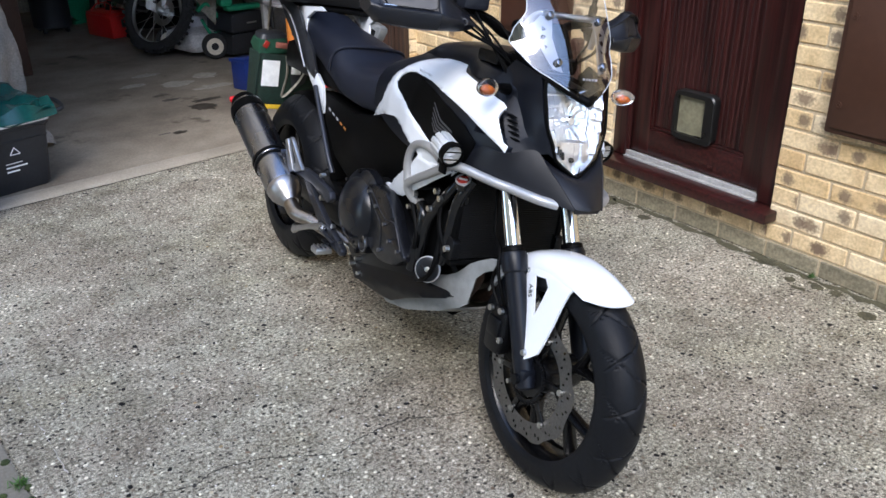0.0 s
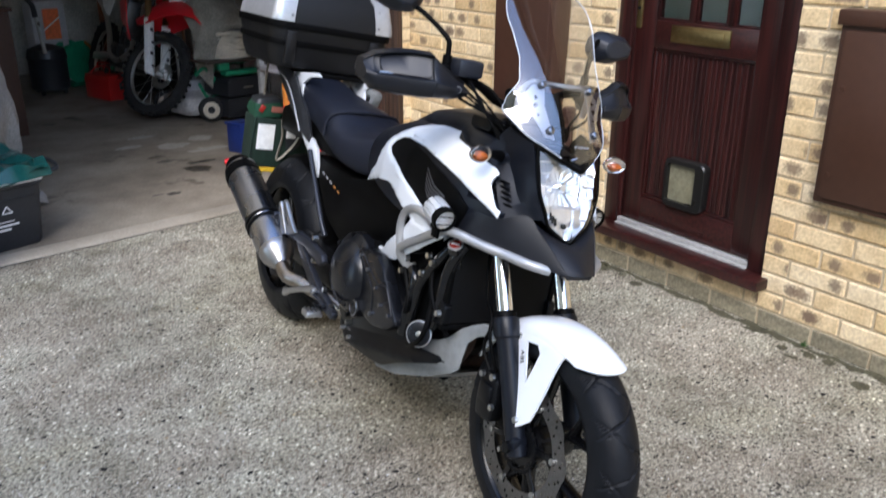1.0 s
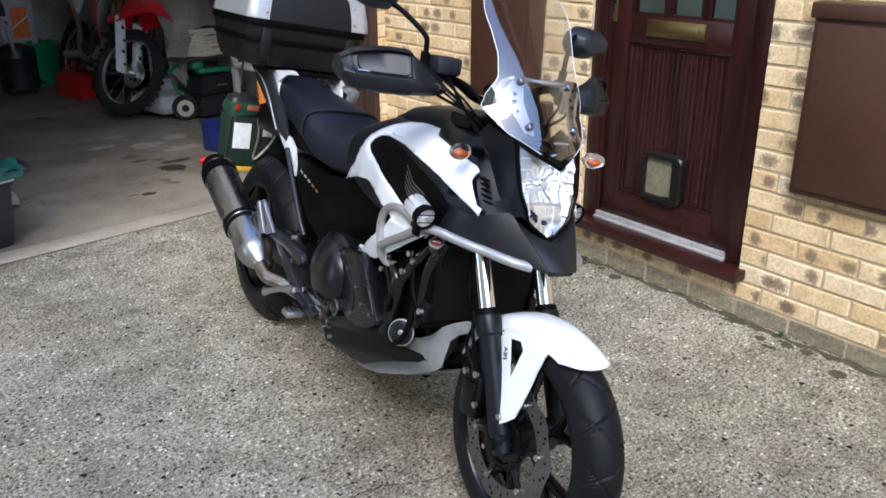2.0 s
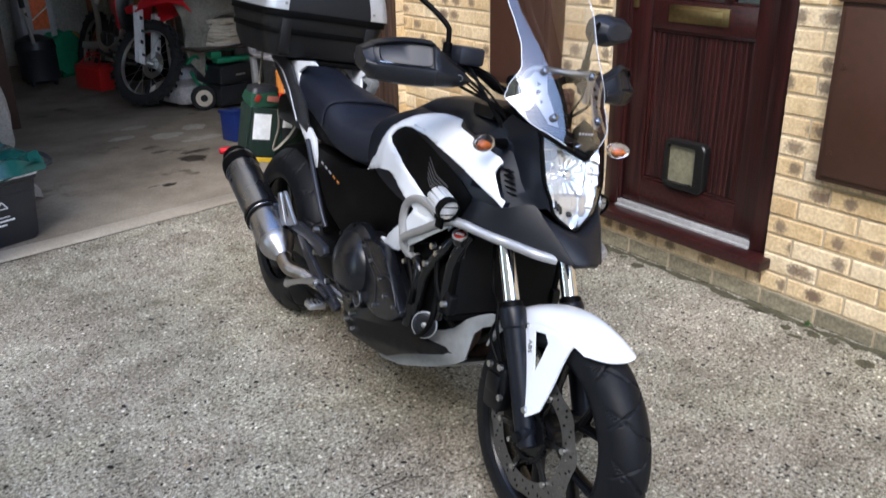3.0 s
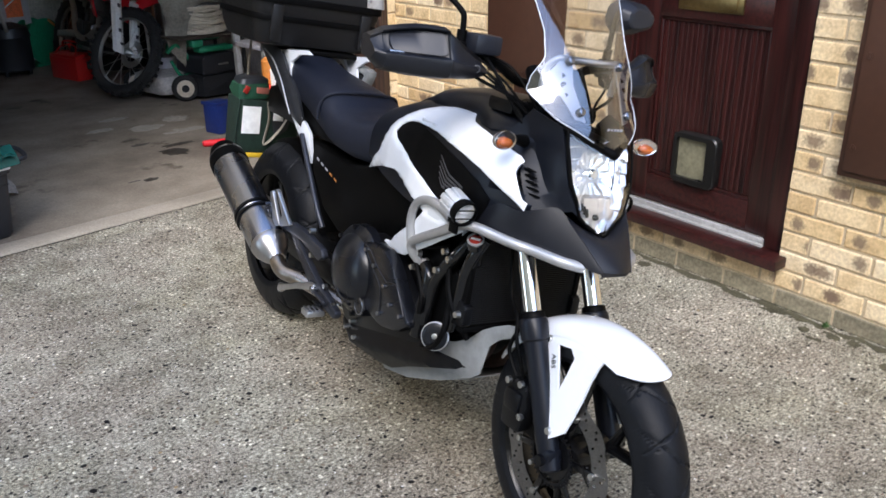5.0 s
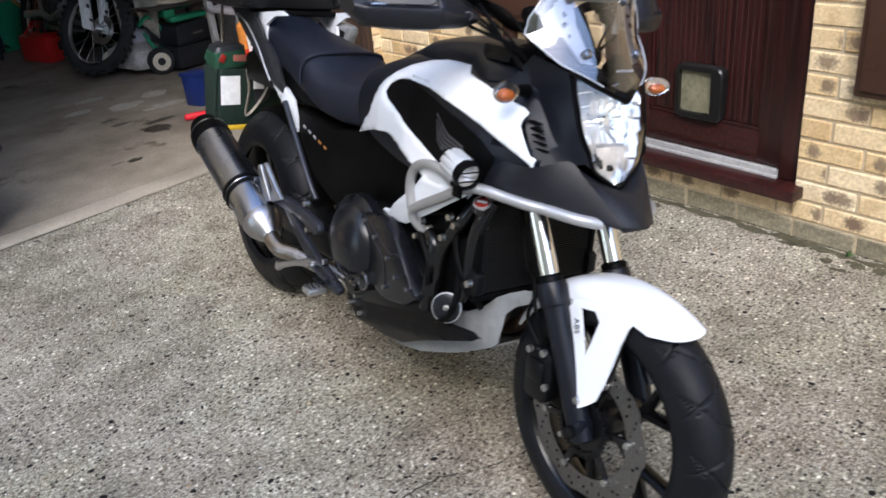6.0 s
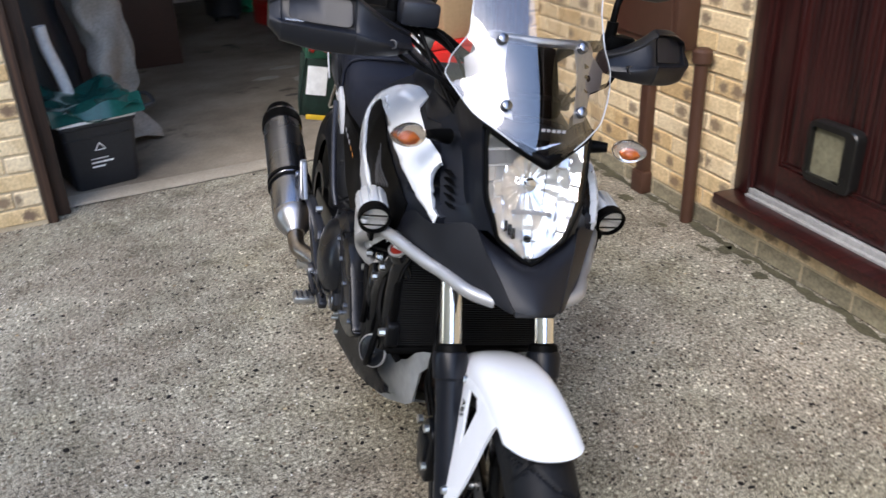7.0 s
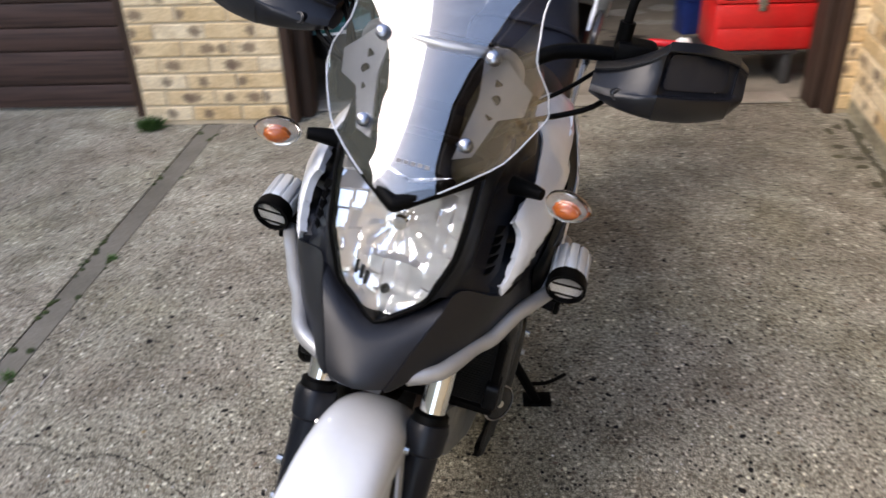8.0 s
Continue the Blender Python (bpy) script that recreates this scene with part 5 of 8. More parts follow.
# ---- the motorcycle; in its own frame x is forward, y to its left, z up ----
M_WHITE = material("white_paint", (0.82, 0.85, 0.89), 0.2, vary=0.02, coat=0.6)
M_SATIN = material("satin_black_blue", (0.0058, 0.007, 0.0108), 0.36, vary=0.12, spec=0.25, bump=0.04, bump_scale=900)
M_MATT = material("matt_black", (0.0018, 0.0018, 0.0019), 0.5, vary=0.2, spec=0.07, bump=0.1, bump_scale=700)
M_GUARD = material("black_moulding", (0.0075, 0.0082, 0.0115), 0.38, vary=0.15, spec=0.4, bump=0.12, bump_scale=800)
M_RUBBER = material("tyre_rubber", (0.0058, 0.0065, 0.0082), 0.5, vary=0.3, spec=0.18, grain=90, broad=12, bump=0.12, bump_scale=300)
M_RIM = material("black_rim_paint", (0.0025, 0.0025, 0.003), 0.26, vary=0.1, spec=0.4)
M_CHROME = material("chrome", (0.82, 0.82, 0.82), 0.08, 1.0, vary=0.03)
M_STEEL = material("brushed_steel", (0.3, 0.31, 0.345), 0.27, 1.0, vary=0.05, grain=120, broad=6)
M_DISC = material("disc_steel", (0.36, 0.35, 0.34), 0.42, 1.0, vary=0.2, grain=200)
M_SILVER = material("silver_paint", (0.42, 0.42, 0.42), 0.4, 0.55, vary=0.06)
M_REFLECT = material("reflector", (0.97, 0.97, 0.98), 0.12, 0.62, vary=0.03)
M_SPOT = material("spot_silver", (0.66, 0.68, 0.7), 0.35, 0.5, vary=0.05)
M_SEAT = material("seat_vinyl", (0.0055, 0.0075, 0.015), 0.5, vary=0.15, spec=0.3, bump=0.25, bump_scale=500)
M_ENGINE = material("engine_grey", (0.003, 0.0032, 0.004), 0.36, vary=0.15, spec=0.22, bump=0.08, bump_scale=300)
M_COVER = material("engine_cover", (0.006, 0.0067, 0.009), 0.28, vary=0.15, spec=0.42, bump=0.06, bump_scale=400)
M_BASH = material("grey_lower_cowl", (0.23, 0.24, 0.24), 0.42, vary=0.15, broad=8)
M_BOLT = material("zinc_bolt", (0.6, 0.6, 0.58), 0.3, 1.0)
M_AMBER = material("amber_lens", (0.55, 0.13, 0.02), 0.2, coat=0.5)
M_RED = material("red_lens", (0.28, 0.025, 0.018), 0.2, coat=0.5)
M_LENS = glass_material("clear_lens", (1, 1, 1), 0.01)
M_CLEAR = glass_material("faceted_clear_lens", (1.0, 0.93, 0.9), 0.07, 1.4)
M_SCREEN = glass_material("clear_screen", (0.93, 0.95, 1.0), 0.02, 1.95)
M_TOPBOX = material("topbox_plastic", (0.005, 0.005, 0.0055), 0.48, vary=0.15, spec=0.35, bump=0.2, bump_scale=500)
M_TOPSILVER = material("topbox_silver", (0.55, 0.56, 0.58), 0.32, 0.6, vary=0.08, broad=14)
M_MARK = material("marking_grey", (0.055, 0.055, 0.058), 0.5)
M_RIB_GLINT = material("rib_highlight", (0.05, 0.05, 0.055), 0.35, 0.8, vary=0.4, grain=60)
M_TAIL = material("satin_grey", (0.03, 0.032, 0.037), 0.35, 0.3, vary=0.1)
M_PANEL = material("smooth_black_panel", (0.012, 0.0138, 0.02), 0.42, vary=0.08, spec=0.42)
M_CONE = material("polished_steel", (0.42, 0.41, 0.41), 0.34, 1.0, vary=0.1)
M_ALLOY = material("cast_alloy", (0.5, 0.5, 0.5), 0.36, 0.9, vary=0.12)
M_FIN = material("radiator_fin", (0.007, 0.0072, 0.008), 0.5, vary=0.1)
M_BELLY = material("belly_plastic", (0.0028, 0.0031, 0.0042), 0.36, vary=0.15, spec=0.16, bump=0.1, bump_scale=800)
M_TINT = material("marking_orange", (0.32, 0.13, 0.03), 0.5)
M_HANGER = material("dark_cast_alloy", (0.03, 0.033, 0.043), 0.34, 0.4, vary=0.15)
M_HOSE = material("glossy_hose", (0.004, 0.0042, 0.0048), 0.2, vary=0.2, spec=0.5)
M_MARK_W = material("marking_white", (0.3, 0.3, 0.32), 0.5)

BIKE = pose(1.3008, 1.9811, 0, 0, 0, -102.9) @ pose(0, 0, 0, -11, 0, 0)
bike = thing("motorcycle", BIKE, "white and black adventure motorcycle leaning on its side stand", "motorcycle")


def two(name, make, mat, parent=None, label="", angle=35):
    """The same part on both sides."""
    a = part(name, make(), mat, parent or bike, label, angle)
    b = part(name, mirrored(make()), mat, parent or bike, label, angle)
    return a, b


def table(tab, x):
    if x <= tab[0][0]:
        return tab[0][1]
    for (a, fa), (b, fb) in zip(tab, tab[1:]):
        if x <= b:
            return fa + (fb - fa) * (x - a) / (b - a)
    return tab[-1][1]


ZTOP = [(-0.3, 0.86), (-0.14, 0.885), (-0.016, 0.925), (0.1, 0.952), (0.185, 0.958), (0.3, 0.964), (0.45, 0.962), (0.55, 0.955), (0.6, 0.945), (0.64, 0.85), (0.66, 0.79), (0.74, 0.72)]
WIDE = [(-0.3, 0.115), (-0.1, 0.148), (0.05, 0.182), (0.2, 0.203), (0.36, 0.206), (0.46, 0.192), (0.52, 0.172), (0.57, 0.15), (0.65, 0.108), (0.74, 0.05)]
ROUND = 2.3         # how square the tank cover is across


def half_width(x, z):
    zc = 0.78 if x < 0.6 else 0.78 - (x - 0.6) * 0.5
    zt, w = table(ZTOP, x), table(WIDE, x)
    if z > zc:
        k = min(0.999, (z - zc) / max(0.02, zt - zc))
        return w * (1 - k ** ROUND) ** (1 / ROUND)
    return w * (1 - 0.04 * ((zc - z) / 0.25) ** 2) - max(0.0, 0.72 - z) * 0.12


def side_panel(poly, off, thickness=0.006, width=half_width, step=0.02, soften=0.0):
    """A panel whose outline in x, z is laid on the right flank of the body."""
    bm = bmesh.new()
    vs = [bm.verts.new((x, 0, z)) for x, z in poly]
    for tri in tessellate_polygon([[Vector((x, z, 0)) for x, z in poly]]):
        bm.faces.new([vs[k] for k in tri])
    xs, zs = [p[0] for p in poly], [p[1] for p in poly]
    for axis, lo, hi in ((0, min(xs), max(xs)), (2, min(zs), max(zs))):
        v = math.ceil(lo / step) * step
        while v < hi:
            co, no = Vector((0, 0, 0)), Vector((0, 0, 0))
            co[axis], no[axis] = v, 1
            bmesh.ops.bisect_plane(bm, geom=bm.verts[:] + bm.edges[:] + bm.faces[:], plane_co=co, plane_no=no)
            v += step
    for v in bm.verts:
        edge = 1.0
        if soften:
            edge = 0.0 if any(e.is_boundary for e in v.link_edges) else 1.0
        v.co.y = -(width(v.co.x, v.co.z) + off - soften * (1 - edge))
    bmesh.ops.recalc_face_normals(bm, faces=bm.faces)
    for f in bm.faces:
        if f.normal.y > 0:
            f.normal_flip()
    bmesh.ops.solidify(bm, geom=bm.faces[:], thickness=thickness)
    return bm


# -- wheels --
def tyre_bm(radius, half, rim_r, seed):
    nseg, nprof = 720, 50
    bm = bmesh.new()
    rings = []
    for k in range(nseg):
        a = 2 * math.pi * k / nseg
        ring = []
        for j in range(nprof):
            v = -1 + 2 * j / (nprof - 1)
            ang = v * 2.1
            y = half * math.sin(ang * 0.86) / math.sin(min(1.57, 2.1 * 0.86)) if abs(ang) < 1.83 else half * math.copysign(1, ang) * (1 - 0.12 * (abs(ang) - 1.83) / 0.27)
            drop = (1 - math.cos(min(abs(ang), 1.75))) * half * 0.78 + max(0, abs(ang) - 1.4) * half * 0.75
            r = radius - drop
            # long slanting tread grooves
            ph = (a / (2 * math.pi) * 15) % 1.0
            ph2 = (a / (2 * math.pi) * 15 + 0.5) % 1.0
            depth = 0.0
            for p, s in ((ph, 1), (ph2, -1)):
                t = s * v
                for lead, lo, hi, slope in ((0.1, -0.05, 0.66, 0.95), (0.62, 0.1, 0.7, -0.45), (0.35, 0.4, 0.72, 1.6)):
                    if lo < t < hi:
                        d = abs(((p - lead - (t - lo) * slope) + 0.5) % 1.0 - 0.5) * 2 * math.pi * radius / 15
                        depth = max(depth, max(0.0, 1 - (d / 0.003) ** 4))
            r -= 0.0055 * depth
            ring.append(bm.verts.new((r * math.cos(a), y, r * math.sin(a))))
        rings.append(ring)
    for k in range(nseg):
        a, b = rings[k], rings[(k + 1) % nseg]
        for j in range(nprof - 1):
            bm.faces.new((a[j], a[j + 1], b[j + 1], b[j]))
    return bm


def rim_bm(rim_r, half):
    prof = [(rim_r + 0.006, -half), (rim_r + 0.008, -half + 0.008), (rim_r - 0.008, -half + 0.014), (rim_r - 0.02, -half * 0.4), (rim_r - 0.022, 0.0), (rim_r - 0.02, half * 0.4), (rim_r - 0.008, half - 0.014), (rim_r + 0.008, half - 0.008), (rim_r + 0.006, half), (rim_r - 0.012, half - 0.001), (rim_r - 0.032, half * 0.45), (rim_r - 0.034, 0), (rim_r - 0.032, -half * 0.45), (rim_r - 0.012, -half + 0.001)]
    return lathe(prof, (0, 0, 0), (0, 1, 0), 72, True)


def spoke_bm(rim_r, w=0.016):
    """A forked spoke along +x."""
    def bar(p0, p1, w0, w1, d0, d1):
        p0, p1 = Vector(p0), Vector(p1)
        d = (p1 - p0).normalized()
        n = Vector((-d.z, 0, d.x))
        secs = []
        for p, w_, d_ in ((p0, w0, d0), ((p0 + p1) / 2, (w0 + w1) / 2 * 0.9, (d0 + d1) / 2), (p1, w1, d1)):
            secs.append([p + n * w_ * math.cos(t) + Vector((0, d_ * math.sin(t), 0)) for t in [2 * math.pi * q / 10 for q in range(10)]])
        return loft(secs)
    r1 = 0.105
    tip = rim_r - 0.026
    out = [bar((0.03, 0, 0), (r1, 0, 0), w, w * 0.8, 0.02, 0.018)]
    for s in (-1, 1):
        a = radians(15) * s
        out.append(bar((r1 - 0.006, 0, 0), (tip * math.cos(a), 0, tip * math.sin(a)), w * 0.75, w * 0.7, 0.018, 0.02))
    return join(*out)


def wheel(name, at, radius, half, rim_r, rim_half, turn, seed):
    w = new(name, mesh_of(name, rim_bm(rim_r, rim_half), M_RIM))
    w.parent = bike
    w.matrix_local = pose(*at) @ pose(0, 0, 0, 0, turn, 0)
    part("tyre", tyre_bm(radius, half, rim_r, seed), M_RUBBER, w, "worn road tyre with slanting tread grooves", 60)
    for k in range(5):
        part("spoke", moved(spoke_bm(rim_r), pose(0, 0, 0, 0, 72 * k, 0)), M_RIM, w)
    part("hub", lathe([(0.022, -0.06), (0.04, -0.055), (0.046, -0.03), (0.042, 0), (0.046, 0.03), (0.04, 0.055), (0.022, 0.06)], (0, 0, 0), (0, 1, 0), 28), M_RIM, w)
    return w


def disc_bm(r0, r1, y, waves=10):
    bm = bmesh.new()
    n, rows = 160, 6
    grid = []
    for k in range(n):
        a = 2 * math.pi * k / n
        wob = 0.0035 * math.copysign(abs(math.sin(a * waves / 2 * 2)) ** 0.5, math.sin(a * waves))
        grid.append([bm.verts.new(((r0 + (r1 + wob - r0) * j / rows) * math.cos(a), y, (r0 + (r1 + wob - r0) * j / rows) * math.sin(a))) for j in range(rows + 1)])
    for k in range(n):
        for j in range(rows):
            if (k % 8 == 1 and j in (1,)) or (k % 8 == 4 and j in (3,)) or (k % 8 == 6 and j in (4,)):
                continue
            a, b = grid[k], grid[(k + 1) % n]
            bm.faces.new((a[j], a[j + 1], b[j + 1], b[j]))
    bmesh.ops.solidify(bm, geom=bm.faces[:], thickness=0.005)
    return bm


AXF, AXR = (0.737, 0.0, 0.287), (-0.82, -0.05, 0.308)
front_wheel = wheel("front_wheel", AXF, 0.287, 0.058, 0.226, 0.046, 38, 1)
disc = part("brake_disc", disc_bm(0.112, 0.158, -0.072), M_DISC, front_wheel, "wavy drilled steel brake disc")
part("disc_carrier", lathe([(0.03, 0), (0.05, 0), (0.05, 0.01), (0.03, 0.01)], (0, -0.078, 0), (0, 0, 0), 28, True), M_RIM, front_wheel)
for k in range(6):
    part("carrier_arm", moved(bx(0.035, 0.122, -0.074, -0.066, -0.008, 0.008, 0.002), pose(0, 0, 0, 0, 60 * k + 12, 0)), M_RIM, front_wheel)
for k in range(6):
    part("bobbin", moved(cyl((0.117, -0.08, 0), (0.117, -0.066, 0), 0.007, None, 12), pose(0, 0, 0, 0, 60 * k + 12, 0)), M_BOLT, front_wheel)
part("sensor_ring", join(lathe([(0.056, 0), (0.062, 0), (0.062, 0.004), (0.056, 0.004)], (0, -0.084, 0), (0, 0, 0), 40, True), *[moved(bx(0.06, 0.068, -0.084, -0.08, -0.002, 0.002), pose(0, 0, 0, 0, 9 * k, 0)) for k in range(40)]), M_ENGINE, front_wheel)
rear_wheel = wheel("rear_wheel", AXR, 0.318, 0.086, 0.216, 0.058, 5, 2)
part("brake_disc", disc_bm(0.085, 0.12, -0.09), M_DISC, rear_wheel)

# -- front fork --
RAKE = Vector((0.604 - 0.737, 0, 0.553 - 0.293)).normalized()


def fork_point(along, y):
    q = Vector((0.737, y, 0.293)) + RAKE * along
    return (q.x, q.y, q.z)


L_TOP = 0.292
for s in (-1, 1):
    y = 0.09 * s
    leg = part("fork_leg", join(
        lathe([(0.018, -0.035), (0.024, -0.03), (0.026, 0.03), (0.0255, 0.2), (0.027, L_TOP - 0.05), (0.031, L_TOP - 0.045), (0.033, L_TOP - 0.01), (0.03, L_TOP), (0.022, L_TOP + 0.004)], fork_point(0, y), fork_point(1, y), 28),
        bx(0.725, 0.76, y - 0.024, y + 0.024, 0.265, 0.315, 0.01),
    ), M_SATIN, bike, "satin black lower fork leg")
    part("stanchion", cyl(fork_point(L_TOP - 0.02, y), fork_point(0.66, y), 0.0205, None, 28), M_CHROME, leg, "polished chrome fork tube")
    part("dust_seal", lathe([(0.0215, 0), (0.028, 0.001), (0.027, 0.012), (0.0215, 0.016)], fork_point(L_TOP, y), fork_point(1, y)), M_MATT, leg)
    part("axle_nut", cyl((0.741, y + 0.022 * s, 0.288), (0.741, y + 0.034 * s, 0.288), 0.013, None, 6), M_ENGINE, leg)
    part("axle_pinch_bolt", cyl((0.715, y + 0.02 * s, 0.268), (0.715, y + 0.03 * s, 0.268), 0.006, None, 8), M_BOLT, leg)
part("axle", cyl((0.737, -0.11, 0.293), (0.737, 0.11, 0.293), 0.011), M_ENGINE, bike)
part("lower_yoke", join(bx(0.46, 0.54, -0.115, 0.115, 0.7, 0.735, 0.012)), M_MATT, bike)
cal = part("brake_caliper", join(prism(rounded([(0.59, 0.3), (0.655, 0.3), (0.668, 0.36), (0.66, 0.415), (0.615, 0.425), (0.585, 0.38)], 4, 0.014), -0.118, -0.05, 0.006), prism([(0.6, 0.345), (0.65, 0.345), (0.65, 0.395), (0.6, 0.395)], -0.126, -0.11, 0.006)), M_ENGINE, bike, "black two-piston front brake caliper")
for q in ((0.648, -0.122, 0.42), (0.664, -0.122, 0.35), (0.606, -0.122, 0.412)):
    part("caliper_bolt", cyl(q, (q[0], q[1] - 0.009, q[2]), 0.008, None, 8), M_BOLT, cal)
part("caliper_bracket", prism(rounded([(0.62, 0.3), (0.735, 0.29), (0.745, 0.33), (0.66, 0.41), (0.62, 0.4)], 3, 0.01), -0.09, -0.075, 0.003), M_MATT, bike)
for k, pts in enumerate((
    [(0.61, -0.11, 0.42), (0.575, -0.115, 0.47), (0.59, -0.11, 0.54), (0.56, -0.1, 0.62), (0.5, -0.08, 0.7)],
    [(0.63, -0.1, 0.41), (0.6, -0.12, 0.5), (0.575, -0.11, 0.55), (0.53, -0.1, 0.58), (0.48, -0.08, 0.68)],
)):
    part("brake_hose", tube(pts, 0.0045, 8), M_MATT, bike)


# -- front mudguard --
def fender_bm():
    secs = []
    n = 36
    for k in range(n + 1):
        t = k / n
        a0 = -68 + 101 * t     # from vertical, forward positive
        crown = 0.299
        hwid = 0.067
        skirt = 0.04
        if t < 0.25:
            hwid -= 0.02 * (1 - t / 0.25)
            skirt -= 0.022 * (1 - t / 0.25) ** 1.5
        if t > 0.8:
            skirt -= 0.012 * (t - 0.8) / 0.2
        ring = []
        for j in range(19):
            v = -1 + 2 * j / 18
            y = hwid * math.sin(v * 1.45) / math.sin(1.45)
            rr = crown - skirt * abs(v) ** 2.6
            # the front corners are rounded back
            a = radians(a0 - max(0.0, (t - 0.55) / 0.45) ** 2 * 9 * abs(v) ** 2.2)
            ring.append((AXF[0] + rr * math.sin(a), y, AXF[2] + rr * math.cos(a)))
        secs.append(ring)
    bm = loft(secs, False)
    return thick(bm, 0.004)


fender = part("front_mudguard", fender_bm(), M_WHITE, bike, "glossy white front mudguard")
def stay_bm():
    """Side stay as two limbs, leaving the slot open; its head tucks under the skirt."""
    limbs = [
        [(0.626, 0.536), (0.65, 0.545), (0.68, 0.552), (0.676, 0.522), (0.72, 0.436), (0.756, 0.35), (0.74, 0.337), (0.722, 0.34), (0.7, 0.37), (0.69, 0.4), (0.674, 0.446), (0.652, 0.492)],
        [(0.68, 0.552), (0.72, 0.56), (0.76, 0.56), (0.812, 0.552), (0.802, 0.528), (0.794, 0.49), (0.79, 0.45), (0.782, 0.4), (0.774, 0.367), (0.756, 0.35), (0.72, 0.436), (0.728, 0.478), (0.733, 0.515), (0.716, 0.53), (0.676, 0.522)],
    ]
    def flank(x, z):
        r = math.hypot(x - AXF[0], z - AXF[2])
        return 0.105 - max(0, r - 0.05) * 0.182 - max(0, r - 0.258) * 0.5
    return join(*[side_panel(q, 0.0, 0.005, flank, 0.02) for q in limbs])


two("mudguard_stay", stay_bm, M_WHITE, fender, "white side stay of the mudguard", 25)
for s in (-1, 1):
    for x, z, y in ((0.645, 0.522, 0.067), (0.734, 0.352, 0.103)):
        part("stay_bolt", cyl((x, s * (y - 0.004), z), (x, s * (y + 0.007), z), 0.0085, 0.007, 10), M_BOLT, fender)


def letters(text, size, m, mat, name, parent, depth=0.0006):
    cu = bpy.data.curves.new("lettering", "FONT")
    cu.body, cu.size, cu.extrude = text, size, depth
    tmp = bpy.data.objects.new("lettering", cu)
    scene.collection.objects.link(tmp)
    dg = bpy.context.evaluated_depsgraph_get()
    me = bpy.data.meshes.new_from_object(tmp.evaluated_get(dg))
    bpy.data.objects.remove(tmp)
    me.transform(m)
    me.materials.clear()
    me.materials.append(mat)
    ob = new(name, me)
    ob.parent = parent
    return ob


# reads down the fork on the stay
down = (Vector((0.69, -0.0855, 0.44)) - Vector((0.664, -0.0725, 0.5))).normalized()
out = Vector((0, -1, 0.06)).normalized()
across = out.cross(down)
ABS_M = Matrix((
    (down.x, across.x, out.x, 0.668), (down.y, across.y, out.y, -0.0745), (down.z, across.z, out.z, 0.497), (0, 0, 0, 1)))
letters("ABS", 0.03, ABS_M @ Matrix.Scale(0.62, 4), M_MATT, "lettering", fender)

# -- bodywork --
def body_bm():
    secs = []
    stations = [-0.14, -0.08, 0.0, 0.08, 0.16, 0.24, 0.32, 0.4, 0.44, 0.48, 0.52, 0.55, 0.576, 0.578, 0.6, 0.63, 0.65]
    low = [(-0.14, 0.74), (0.0, 0.72), (0.2, 0.7), (0.31, 0.695), (0.44, 0.728), (0.54, 0.735), (0.65, 0.725)]
    core = [(0.42, 0.2), (0.47, 0.125), (0.53, 0.1), (0.58, 0.08)]
    hollow = [(0.42, 0.868), (0.576, 0.805)]
    for x in stations:
        zb, zt = table(low, x), (table(ZTOP, x) - 0.004 if x < 0.577 else 0.765 - (x - 0.577) * 0.3)
        ring = []
        for j in range(25):
            z = zb + (zt - zb) * (1 - math.cos(math.pi * j / 24)) / 2
            w = half_width(x, z) - 0.004
            if x > 0.42 and z > table(hollow, x):
                w = min(w, table(core, x))
            ring.append((x, -max(0.002, w * (1 if x < 0.577 else 0.7)), z))
        ring += [(x, -y, z) for _, y, z in ring[::-1]]
        secs.append(ring)
    return loft(secs)


fairing = part("fairing", body_bm(), M_SATIN, bike, "satin black fairing and tank cover", 50)
WHITE_POLY = [(-0.113, 0.71), (-0.019, 0.79), (0.017, 0.861), (0.061, 0.892), (0.108, 0.914), (0.161, 0.931), (0.215, 0.94), (0.265, 0.942), (0.308, 0.942), (0.337, 0.929), (0.4, 0.919), (0.453, 0.909), (0.493, 0.901), (0.526, 0.894), (0.54, 0.886), (0.534, 0.872), (0.534, 0.861), (0.553, 0.833), (0.568, 0.81), (0.58, 0.805), (0.576, 0.788), (0.556, 0.801), (0.516, 0.82), (0.454, 0.847), (0.376, 0.866), (0.311, 0.877), (0.235, 0.887), (0.159, 0.889), (0.108, 0.882), (0.07, 0.865), (0.057, 0.846), (0.078, 0.834), (0.157, 0.813), (0.244, 0.781), (0.314, 0.755), (0.398, 0.728), (0.44, 0.7), (0.327, 0.632), (0.186, 0.556), (0.02, 0.52), (0.055, 0.556), (0.09, 0.563), (0.129, 0.593), (0.231, 0.656), (0.28, 0.7), (0.22, 0.722), (0.165, 0.746), (0.106, 0.759), (0.017, 0.746)]
two("side_panel", lambda: side_panel(WHITE_POLY, 0.006, 0.012, step=0.0125, soften=0.004), M_WHITE, bike, "glossy white side panel", 60)
INSERT = [(0.099, 0.88), (0.174, 0.886), (0.282, 0.869), (0.386, 0.844), (0.452, 0.82), (0.494, 0.79), (0.49, 0.772), (0.472, 0.735), (0.448, 0.704), (0.392, 0.726), (0.306, 0.752), (0.236, 0.779), (0.146, 0.81), (0.066, 0.832), (0.045, 0.844), (0.059, 0.863)]


